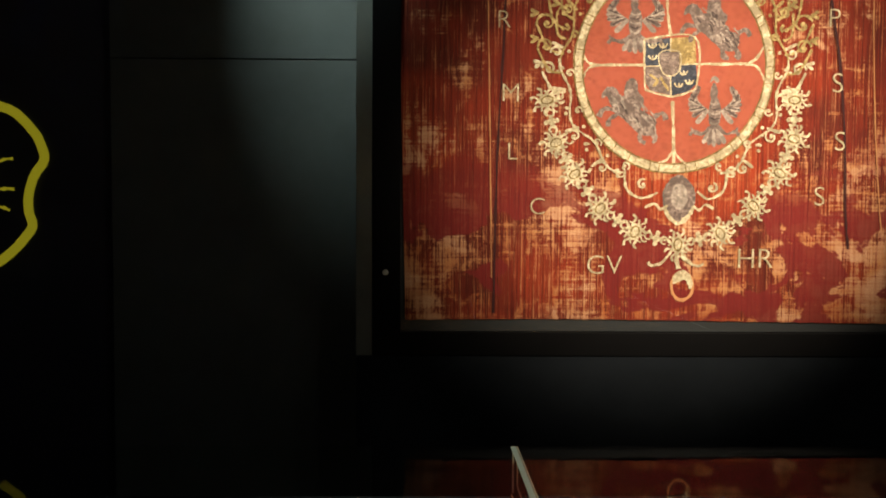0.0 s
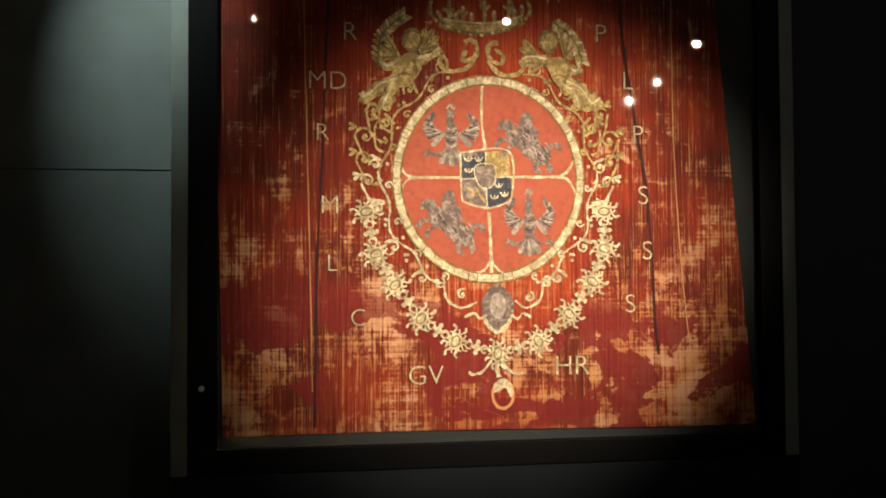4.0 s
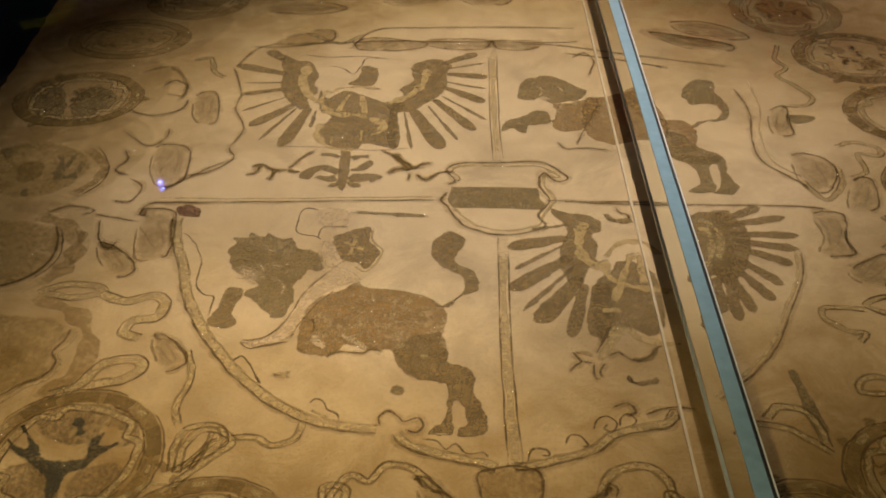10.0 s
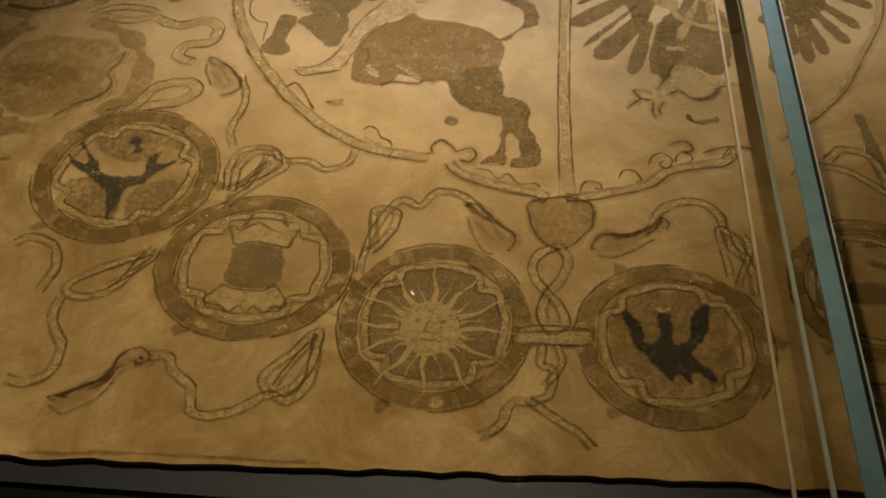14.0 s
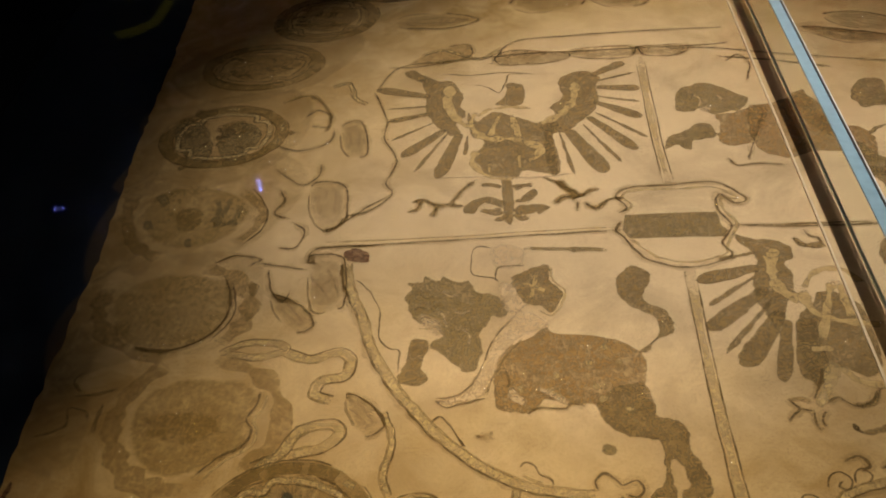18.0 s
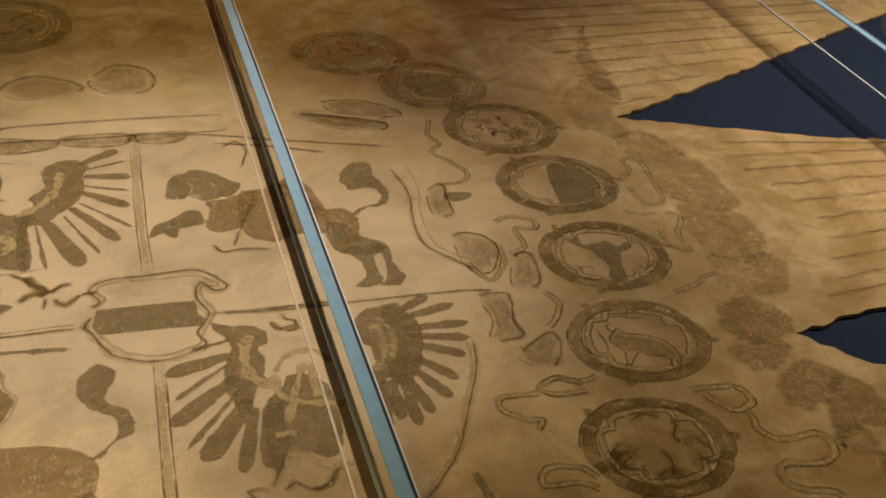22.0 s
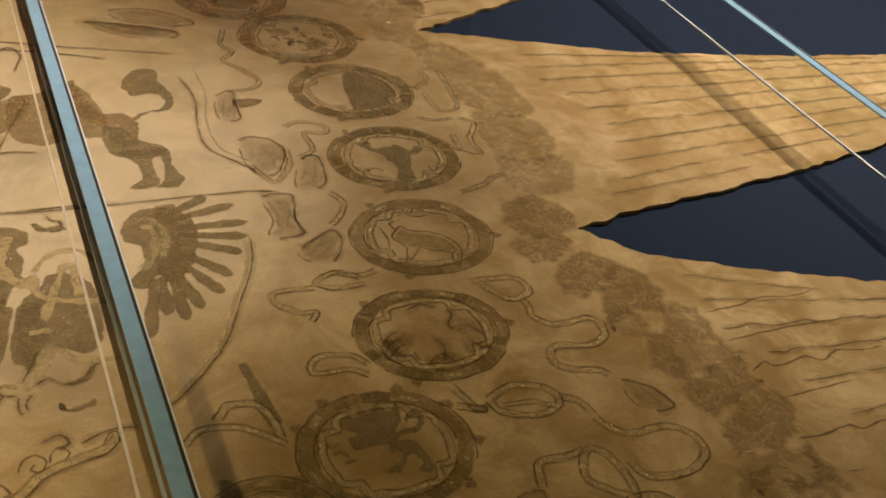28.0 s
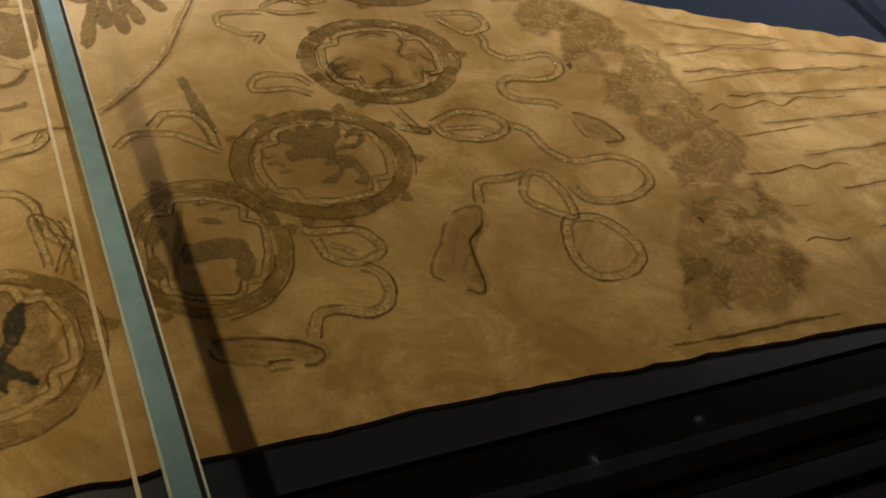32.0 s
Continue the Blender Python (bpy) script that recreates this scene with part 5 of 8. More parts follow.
stroke("crest", [(0.264, 0.347), (0.271, 0.33), (0.294, 0.323)], 0.01, BROWN, PAR)
stroke("crest_line", [(0.279, 0.361), (0.285, 0.346), (0.294, 0.342), (0.296, 0.33)], 0.004, INK, PAR)

# chain of medallions

PAR = medallion(-0.335, -0.104, 0.100, 0.099, "studded")
blob("field", [(-0.397, -0.122), (-0.376, -0.112), (-0.352, -0.108), (-0.332, -0.134), (-0.327, -0.157), (-0.327, -0.178), (-0.355, -0.174), (-0.38, -0.157), (-0.395, -0.138)], FIELD, PAR, 1.6)
blob("field", [(-0.324, -0.154), (-0.322, -0.13), (-0.309, -0.115), (-0.278, -0.112), (-0.269, -0.135), (-0.281, -0.156), (-0.301, -0.17), (-0.316, -0.176)], FIELD, PAR, 1.6)
blob("field", [(-0.398, -0.066), (-0.38, -0.043), (-0.348, -0.028), (-0.304, -0.031), (-0.272, -0.053), (-0.268, -0.078), (-0.281, -0.09), (-0.289, -0.068), (-0.308, -0.061), (-0.311, -0.081), (-0.33, -0.088), (-0.354, -0.084), (-0.372, -0.073), (-0.385, -0.06)], FIELD, PAR, 1.6)
blob("green_charge", [(-0.405, -0.081), (-0.381, -0.092), (-0.397, -0.06), (-0.376, -0.081), (-0.361, -0.102), (-0.349, -0.108), (-0.333, -0.108), (-0.318, -0.101), (-0.317, -0.079), (-0.305, -0.069), (-0.306, -0.088), (-0.286, -0.082), (-0.299, -0.101), (-0.31, -0.117), (-0.325, -0.126), (-0.33, -0.146), (-0.334, -0.171), (-0.34, -0.165), (-0.347, -0.139), (-0.361, -0.123), (-0.377, -0.11), (-0.39, -0.101)], DARKGREEN, PAR, 3.4)
blob("green_charge", [(-0.346, -0.059), (-0.34, -0.048), (-0.33, -0.051), (-0.33, -0.062), (-0.326, -0.069), (-0.33, -0.076), (-0.336, -0.073), (-0.337, -0.064)], DARKGREEN, PAR, 3.6)

PAR = medallion(-0.174, -0.218, 0.098, 0.092, "ringed")
blob("dark_shape", [(-0.198, -0.195), (-0.182, -0.191), (-0.16, -0.193), (-0.148, -0.199), (-0.143, -0.228), (-0.148, -0.243), (-0.161, -0.248), (-0.184, -0.248), (-0.197, -0.242), (-0.201, -0.231), (-0.2, -0.211)], GREYBROWN, PAR, 2.6)
blob("crown", [(-0.209, -0.173), (-0.204, -0.171), (-0.196, -0.175), (-0.187, -0.168), (-0.177, -0.165), (-0.166, -0.172), (-0.154, -0.175), (-0.139, -0.171), (-0.142, -0.184), (-0.147, -0.195), (-0.16, -0.192), (-0.182, -0.19), (-0.199, -0.194), (-0.203, -0.184)], GILDED, PAR, 2.8)
stroke("crown_line", [(-0.209, -0.173), (-0.204, -0.171), (-0.196, -0.175), (-0.187, -0.168), (-0.177, -0.165), (-0.166, -0.172), (-0.154, -0.175), (-0.139, -0.171), (-0.142, -0.184), (-0.147, -0.195), (-0.16, -0.192), (-0.182, -0.19), (-0.199, -0.194), (-0.203, -0.184)], 0.003, INK, PAR, closed=True)
blob("collar", [(-0.213, -0.265), (-0.205, -0.251), (-0.198, -0.245), (-0.184, -0.25), (-0.161, -0.25), (-0.148, -0.243), (-0.134, -0.265), (-0.145, -0.268), (-0.153, -0.275), (-0.164, -0.269), (-0.169, -0.277), (-0.179, -0.27), (-0.187, -0.277), (-0.197, -0.269)], GILDED, PAR, 2.2)
stroke("collar_line", [(-0.213, -0.265), (-0.205, -0.251), (-0.198, -0.245), (-0.184, -0.25), (-0.161, -0.25), (-0.148, -0.243), (-0.134, -0.265), (-0.145, -0.268), (-0.153, -0.275), (-0.164, -0.269), (-0.169, -0.277), (-0.179, -0.27), (-0.187, -0.277), (-0.197, -0.269)], 0.003, INK, PAR, closed=True)
blob("ribbon_end", [(-0.198, -0.171), (-0.193, -0.161), (-0.188, -0.152), (-0.188, -0.162), (-0.192, -0.169)], BROWN, PAR, 2.2)
blob("ribbon_end", [(-0.159, -0.148), (-0.149, -0.159), (-0.148, -0.169), (-0.153, -0.17), (-0.158, -0.16)], BROWN, PAR, 2.2)

PAR = medallion(0.007, -0.275, 0.092, 0.097, "sun")
sunburst((0.003, -0.281), 0.088, 24, GILDED, PAR)

PAR = medallion(0.225, -0.281, 0.092, 0.092, "ringed")
blob("dark_ground", [(0.169, -0.239), (0.194, -0.218), (0.22, -0.224), (0.244, -0.216), (0.264, -0.228), (0.279, -0.232), (0.276, -0.273), (0.282, -0.299), (0.265, -0.325), (0.242, -0.347), (0.195, -0.349), (0.18, -0.319), (0.167, -0.303)], FIELD, PAR, 1.6)
blob("dark_charge", [(0.176, -0.252), (0.185, -0.249), (0.198, -0.263), (0.2, -0.281), (0.209, -0.28), (0.212, -0.269), (0.209, -0.251), (0.219, -0.247), (0.226, -0.252), (0.225, -0.279), (0.236, -0.278), (0.24, -0.253), (0.248, -0.24), (0.261, -0.236), (0.259, -0.256), (0.252, -0.279), (0.242, -0.291), (0.249, -0.303), (0.261, -0.313), (0.26, -0.322), (0.252, -0.32), (0.241, -0.314), (0.238, -0.325), (0.227, -0.318), (0.221, -0.324), (0.214, -0.318), (0.204, -0.309), (0.198, -0.298), (0.189, -0.29), (0.184, -0.273)], BLACKGREEN, PAR, 3.2)
blob("crown", [(0.206, -0.238), (0.211, -0.241), (0.215, -0.235), (0.218, -0.242), (0.224, -0.239), (0.225, -0.247), (0.209, -0.249)], GILDED, PAR, 3.6)
blob("clasp", [(0.08, -0.277), (0.085, -0.275), (0.089, -0.28), (0.146, -0.274), (0.152, -0.271), (0.153, -0.288), (0.147, -0.29), (0.089, -0.293), (0.085, -0.296), (0.08, -0.291)], GOLD, PAR, 3.4)
stroke("clasp_line", [(0.08, -0.277), (0.085, -0.275), (0.089, -0.28), (0.146, -0.274), (0.152, -0.271), (0.153, -0.288), (0.147, -0.29), (0.089, -0.293), (0.085, -0.296), (0.08, -0.291)], 0.0034, INK, PAR, closed=True)

PAR = charge("medallion", "faded worn oval medallion with a broken brown ring")
stroke("ring", [(-0.519, 0.145), (-0.55, 0.102), (-0.558, 0.051), (-0.538, -0.001), (-0.501, -0.037), (-0.454, -0.045)], 0.024, OLIVE, PAR, layer=0.9)
stroke("ring", [(-0.458, 0.153), (-0.403, 0.127), (-0.371, 0.087), (-0.361, 0.041), (-0.37, 0.007), (-0.394, -0.023)], 0.024, OLIVE, PAR, layer=0.9)
blob("worn_oval", [(-0.538, 0.051), (-0.527, 0.101), (-0.48, 0.121), (-0.42, 0.114), (-0.396, 0.092), (-0.401, 0.047), (-0.397, 0.015), (-0.426, -0.011), (-0.476, -0.028), (-0.516, -0.001)], OCHRE, PAR, 1.1)
stroke("cartouche_line", [(-0.393, 0.096), (-0.394, 0.075), (-0.402, 0.055), (-0.393, 0.037), (-0.4, 0.015), (-0.423, 0.0), (-0.446, -0.029)], 0.0045, INK, PAR)
stroke("cartouche_line", [(-0.384, 0.091), (-0.386, 0.072), (-0.393, 0.053), (-0.386, 0.035), (-0.392, 0.011), (-0.415, -0.006), (-0.436, -0.034)], 0.003, GOLD, PAR)
blob("fade", [(-0.523, 0.058), (-0.494, 0.07), (-0.441, 0.06), (-0.43, 0.035), (-0.463, 0.017), (-0.509, 0.03)], OLIVE, PAR, 1.5)

PAR = charge("medallion", "faded worn oval medallion with a broken brown ring")
stroke("ring", [(-0.638, 0.289), (-0.635, 0.242), (-0.607, 0.196), (-0.565, 0.167), (-0.522, 0.159)], 0.022, OLIVE, PAR)
stroke("ring", [(-0.512, 0.326), (-0.468, 0.307), (-0.438, 0.262), (-0.437, 0.217), (-0.46, 0.179)], 0.024, OLIVE, PAR, layer=0.9)
blob("worn_oval", [(-0.616, 0.236), (-0.615, 0.282), (-0.575, 0.313), (-0.508, 0.309), (-0.466, 0.28), (-0.462, 0.223), (-0.482, 0.19), (-0.525, 0.171), (-0.584, 0.185)], OCHRE, PAR, 1.1)
stroke("cartouche_line", [(-0.478, 0.302), (-0.465, 0.264), (-0.463, 0.228), (-0.482, 0.19), (-0.525, 0.168), (-0.567, 0.175)], 0.0045, INK, PAR)
stroke("cartouche_line", [(-0.468, 0.292), (-0.457, 0.26), (-0.455, 0.223), (-0.475, 0.182)], 0.003, INK, PAR)
blob("thorn", [(-0.447, 0.284), (-0.434, 0.291), (-0.435, 0.265)], RING, PAR, 2)
blob("thorn", [(-0.44, 0.232), (-0.427, 0.226), (-0.434, 0.215)], RING, PAR, 2)

PAR = charge("medallion", "faded oval medallion with dark blotches and plumes")
blob("worn_oval", [(-0.633, 0.446), (-0.624, 0.504), (-0.571, 0.52), (-0.511, 0.502), (-0.479, 0.46), (-0.485, 0.411), (-0.53, 0.372), (-0.593, 0.382)], OCHRE, PAR, 1.0)
blob("blotch", [(-0.624, 0.497), (-0.611, 0.5), (-0.603, 0.482), (-0.612, 0.474)], GREYBROWN, PAR, 2)
blob("blotch", [(-0.629, 0.437), (-0.617, 0.439), (-0.611, 0.421), (-0.623, 0.419)], GREYBROWN, PAR, 2)
blob("blotch", [(-0.559, 0.392), (-0.549, 0.395), (-0.542, 0.375), (-0.553, 0.374)], GREYBROWN, PAR, 2)
blob("blotch", [(-0.584, 0.455), (-0.555, 0.466), (-0.541, 0.439), (-0.554, 0.41), (-0.575, 0.417)], RING, PAR, 1.6)
stroke("plume", [(-0.527, 0.426), (-0.521, 0.457), (-0.531, 0.483)], 0.01, GREYBROWN, PAR)
stroke("plume", [(-0.518, 0.422), (-0.511, 0.463), (-0.511, 0.485)], 0.01, GREYBROWN, PAR)
stroke("plume", [(-0.513, 0.419), (-0.494, 0.436), (-0.492, 0.467)], 0.01, GREYBROWN, PAR)
stroke("plume", [(-0.524, 0.422), (-0.503, 0.424), (-0.487, 0.427)], 0.01, GREYBROWN, PAR)
stroke("ring", [(-0.662, 0.507), (-0.657, 0.448), (-0.628, 0.385), (-0.585, 0.353)], 0.018, OLIVE, PAR, layer=0.9)
stroke("ring", [(-0.495, 0.5), (-0.459, 0.459), (-0.459, 0.415), (-0.483, 0.379)], 0.016, OLIVE, PAR, layer=0.9)
stroke("ring_line", [(-0.48, 0.508), (-0.452, 0.458), (-0.449, 0.412), (-0.474, 0.371)], 0.0035, INK, PAR)

PAR = charge("edge_stains", "brown dirt stains, painted beam-edge shade and thin lines along the banner side")
# Four broad washes: dirt together with the darker beam edge, put into paint.
blob("stain", [(-0.67, 0.30), (-0.60, 0.36), (-0.52, 0.33), (-0.44, 0.40), (-0.40, 0.52), (-0.45, 0.60), (-0.56, 0.57), (-0.66, 0.56), (-0.70, 0.43)], HALO, PAR, 0.5)
blob("stain", [(-0.70, 0.52), (-0.60, 0.50), (-0.48, 0.55), (-0.42, 0.66), (-0.44, 0.78), (-0.53, 0.80), (-0.62, 0.77), (-0.71, 0.74), (-0.69, 0.62)], HALO, PAR, 0.5)
blob("stain", [(-0.66, 0.12), (-0.57, 0.15), (-0.46, 0.17), (-0.42, 0.26), (-0.45, 0.35), (-0.56, 0.36), (-0.65, 0.33), (-0.69, 0.22)], HALO, PAR, 0.4)
blob("stain", [(-0.64, 0.78), (-0.54, 0.76), (-0.42, 0.82), (-0.36, 0.95), (-0.42, 1.05), (-0.55, 1.02), (-0.66, 0.95), (-0.70, 0.86)], HALO, PAR, 0.6)
stroke("stain_line", [(-0.618, 0.097), (-0.592, 0.099), (-0.568, 0.107)], 0.006, RING, PAR)
stroke("stain_line", [(-0.614, 0.104), (-0.626, 0.122), (-0.62, 0.135)], 0.005, RING, PAR)
stroke("stain_line", [(-0.578, 0.085), (-0.579, 0.064), (-0.578, 0.036)], 0.006, RING, PAR)
stroke("stain_line", [(-0.649, 0.034), (-0.626, 0.041), (-0.614, 0.053), (-0.619, 0.078), (-0.598, 0.073), (-0.589, 0.056)], 0.0045, OLIVE, PAR)
stroke("stain_line", [(-0.576, -0.055), (-0.567, -0.07)], 0.008, RING, PAR)
stroke("stain_line", [(-0.542, -0.096), (-0.539, -0.102)], 0.006, RING, PAR)
stroke("stain_line", [(-0.612, -0.086), (-0.606, -0.08)], 0.006, RING, PAR)
blob("red_patch", [(-0.655, -0.057), (-0.649, -0.028), (-0.643, -0.036), (-0.643, -0.068), (-0.651, -0.072)], RUST, PAR, 1.5)
blob("stain", [(-0.661, 0.088), (-0.64, 0.122), (-0.595, 0.086), (-0.583, 0.004), (-0.616, -0.025), (-0.655, 0.014)], HALO, PAR, 0.7)
blob("stain", [(-0.61, -0.11), (-0.579, -0.083), (-0.527, -0.118), (-0.523, -0.168), (-0.576, -0.174)], HALO, PAR, 0.7)
blob("stain", [(-0.654, 0.38), (-0.632, 0.415), (-0.59, 0.342), (-0.611, 0.309)], HALO, PAR, 0.7)
blob("stain", [(-0.677, 0.577), (-0.675, 0.667), (-0.655, 0.696), (-0.637, 0.588), (-0.644, 0.519)], HALO, PAR, 0.7)
blob("stain", [(-0.679, 0.179), (-0.649, 0.217), (-0.613, 0.167), (-0.62, 0.104), (-0.657, 0.114)], HALO, PAR, 0.7)
stroke("bow_line", [(-0.511, -0.144), (-0.507, -0.128), (-0.491, -0.105), (-0.467, -0.088)], 0.005, OLIVE, PAR)
stroke("bow_line", [(-0.521, -0.137), (-0.51, -0.156), (-0.496, -0.168)], 0.005, OLIVE, PAR)
stroke("bow_line", [(-0.466, -0.092), (-0.481, -0.098), (-0.497, -0.125), (-0.513, -0.137)], 0.005, OLIVE, PAR)

PAR = medallion(-0.558, 0.659, 0.106, 0.092, "plain")
blob("dark_lobe", [(-0.645, 0.68), (-0.631, 0.712), (-0.593, 0.691), (-0.568, 0.623), (-0.576, 0.585), (-0.611, 0.604)], GREYBROWN, PAR, 1.6)
blob("dark_lobe", [(-0.565, 0.631), (-0.556, 0.688), (-0.521, 0.693), (-0.495, 0.657), (-0.508, 0.61), (-0.532, 0.581)], GREYBROWN, PAR, 1.6)

PAR = medallion(-0.536, 0.883, 0.112, 0.083, "faded")

PAR = medallion(-0.445, 1.059, 0.101, 0.096, "faded")

PAR = medallion(-0.320, 1.222, 0.124, 0.109, "faded")

PAR = medallion(-0.105, 1.375, 0.129, 0.145, "faded")

PAR = medallion(0.546, 1.181, 0.120, 0.108, "faded")

PAR = medallion(0.668, 1.014, 0.104, 0.106, "faded")

PAR = medallion(0.742, 0.827, 0.105, 0.099, "plain")

PAR = medallion(0.770, 0.625, 0.102, 0.095, "ringed")
blob("half_field", [(0.77, 0.678), (0.816, 0.692), (0.845, 0.658), (0.837, 0.6), (0.802, 0.55), (0.751, 0.544)], GREYBROWN, PAR, 1.6)

PAR = medallion(0.763, 0.417, 0.100, 0.090, "ringed")
blob("dark_charge", [(0.722, 0.458), (0.739, 0.467), (0.742, 0.447), (0.763, 0.449), (0.782, 0.451), (0.79, 0.434), (0.805, 0.442), (0.815, 0.434), (0.802, 0.419), (0.79, 0.417), (0.778, 0.387), (0.771, 0.353), (0.75, 0.348), (0.745, 0.364), (0.755, 0.387), (0.749, 0.411), (0.744, 0.428), (0.735, 0.436), (0.73, 0.447)], GREYBROWN, PAR, 2.6)
stroke("charge_line", [(0.695, 0.407), (0.702, 0.387), (0.723, 0.393), (0.734, 0.381)], 0.0032, INK, PAR)
stroke("charge_line", [(0.802, 0.389), (0.806, 0.369), (0.826, 0.385), (0.834, 0.374)], 0.0032, INK, PAR)
stroke("charge_line", [(0.754, 0.477), (0.773, 0.485), (0.791, 0.479)], 0.0032, INK, PAR)
stroke("charge_line", [(0.706, 0.37), (0.722, 0.359), (0.74, 0.362)], 0.0032, RING, PAR)

PAR = medallion(0.726, 0.223, 0.098, 0.086, "ringed")
stroke("charge_outline", [(0.686, 0.227), (0.705, 0.248), (0.715, 0.236), (0.736, 0.23), (0.759, 0.21), (0.765, 0.183), (0.75, 0.153), (0.745, 0.156), (0.748, 0.179), (0.728, 0.188), (0.713, 0.197), (0.694, 0.177), (0.691, 0.187), (0.696, 0.206)], 0.0036, INK, PAR, closed=True)
blob("charge", [(0.688, 0.226), (0.704, 0.245), (0.714, 0.233), (0.735, 0.228), (0.758, 0.207), (0.763, 0.182), (0.748, 0.179), (0.728, 0.188), (0.713, 0.197), (0.697, 0.204)], OLIVE, PAR, 1.6)
stroke("charge_line", [(0.705, 0.281), (0.718, 0.287), (0.729, 0.275), (0.741, 0.285), (0.752, 0.272)], 0.0034, INK, PAR)
stroke("charge_line", [(0.705, 0.271), (0.721, 0.273), (0.734, 0.266), (0.753, 0.266)], 0.0034, INK, PAR)
stroke("charge_line", [(0.696, 0.241), (0.693, 0.255), (0.703, 0.262)], 0.0034, INK, PAR)
stroke("charge_line", [(0.691, 0.187), (0.683, 0.17)], 0.0034, INK, PAR)
stroke("charge_line", [(0.677, 0.254), (0.679, 0.228), (0.674, 0.202)], 0.0034, INK, PAR)

PAR = medallion(0.663, 0.039, 0.094, 0.082, "ringed")
stroke("charge_line", [(0.597, 0.032), (0.614, 0.045), (0.625, 0.048)], 0.0045, INK, PAR)
stroke("charge_line", [(0.596, 0.017), (0.614, 0.034), (0.624, 0.035)], 0.0045, INK, PAR)
stroke("charge_line", [(0.598, 0.007), (0.617, 0.023), (0.626, 0.025)], 0.0045, INK, PAR)
stroke("charge_line", [(0.607, 0.041), (0.606, 0.02), (0.621, 0.007)], 0.0045, INK, PAR)
stroke("charge_line", [(0.695, 0.073), (0.698, 0.062), (0.687, 0.047), (0.692, 0.038)], 0.0045, INK, PAR)
stroke("charge_line", [(0.637, -0.011), (0.658, 0.0), (0.672, -0.013)], 0.0045, INK, PAR)
stroke("charge_line", [(0.708, 0.044), (0.717, 0.031), (0.722, 0.019)], 0.0045, INK, PAR)
stroke("charge_line", [(0.702, 0.012), (0.711, 0.0), (0.719, 0.004)], 0.0045, INK, PAR)
stroke("charge_line", [(0.647, 0.082), (0.67, 0.089), (0.684, 0.079)], 0.0045, INK, PAR)
stroke("charge_line", [(0.63, 0.016), (0.63, -0.004)], 0.0045, INK, PAR)
stroke("charge_line", [(0.662, 0.03), (0.667, 0.009), (0.657, -0.01)], 0.0045, INK, PAR)
stroke("charge_line", [(0.699, -0.013), (0.708, -0.025)], 0.0045, INK, PAR)
stroke("charge_line", [(0.713, 0.093), (0.719, 0.081)], 0.0045, INK, PAR)
blob("wash", [(0.599, 0.027), (0.628, 0.047), (0.643, 0.034), (0.619, 0.003), (0.598, 0.007)], OLIVE, PAR, 1)
blob("wash", [(0.699, 0.056), (0.728, 0.04), (0.717, -0.001), (0.688, -0.006)], OLIVE, PAR, 1)
blob("wash", [(0.637, -0.001), (0.678, 0.002), (0.681, -0.024), (0.647, -0.028)], OLIVE, PAR, 1)

PAR = medallion(0.549, -0.116, 0.093, 0.083, "thorned")
blob("dark_charge", [(0.51, -0.073), (0.526, -0.061), (0.532, -0.067), (0.541, -0.051), (0.549, -0.064), (0.563, -0.05), (0.567, -0.066), (0.58, -0.059), (0.58, -0.079), (0.565, -0.102), (0.567, -0.124), (0.557, -0.126), (0.552, -0.116), (0.536, -0.111), (0.517, -0.11), (0.513, -0.095), (0.523, -0.089)], BROWN, PAR, 2.6)
blob("dark_charge", [(0.579, -0.079), (0.594, -0.071), (0.603, -0.08), (0.598, -0.096), (0.585, -0.105), (0.569, -0.105), (0.552, -0.125), (0.55, -0.114), (0.567, -0.096), (0.586, -0.094), (0.592, -0.084), (0.581, -0.088)], BROWN, PAR, 2.7)
blob("dark_charge", [(0.555, -0.107), (0.579, -0.112), (0.586, -0.128), (0.587, -0.149), (0.577, -0.159), (0.569, -0.152), (0.576, -0.143), (0.569, -0.133), (0.56, -0.143), (0.548, -0.152), (0.537, -0.146), (0.545, -0.138), (0.554, -0.135), (0.559, -0.122)], BROWN, PAR, 2.8)
stroke("charge_line", [(0.493, -0.074), (0.5, -0.081), (0.506, -0.074)], 0.0045, RING, PAR)
stroke("charge_line", [(0.49, -0.094), (0.496, -0.102), (0.507, -0.096)], 0.0045, RING, PAR)
stroke("charge_line", [(0.493, -0.111), (0.503, -0.109), (0.508, -0.119)], 0.0045, RING, PAR)
stroke("charge_line", [(0.516, -0.052), (0.526, -0.05), (0.532, -0.058)], 0.0045, RING, PAR)
stroke("charge_line", [(0.501, -0.125), (0.516, -0.123)], 0.0045, RING, PAR)
stroke("charge_line", [(0.49, -0.084), (0.482, -0.093)], 0.0045, RING, PAR)

PAR = medallion(0.412, -0.206, 0.077, 0.089, "ringed")
blob("dark_charge", [(0.391, -0.203), (0.412, -0.197), (0.441, -0.2), (0.451, -0.221), (0.448, -0.244), (0.437, -0.256), (0.427, -0.246), (0.432, -0.228), (0.41, -0.225), (0.389, -0.225)], GREYBROWN, PAR, 3.6)
blob("dark_charge", [(0.362, -0.164), (0.38, -0.172), (0.382, -0.187), (0.37, -0.199), (0.376, -0.228), (0.364, -0.238), (0.356, -0.223), (0.365, -0.197), (0.359, -0.182)], GREYBROWN, PAR, 3.6)
stroke("charge_bar", [(0.404, -0.139), (0.39, -0.196), (0.377, -0.248)], 0.008, OLIVE, PAR)
stroke("charge_line", [(0.412, -0.152), (0.432, -0.153)], 0.007, GREYBROWN, PAR)
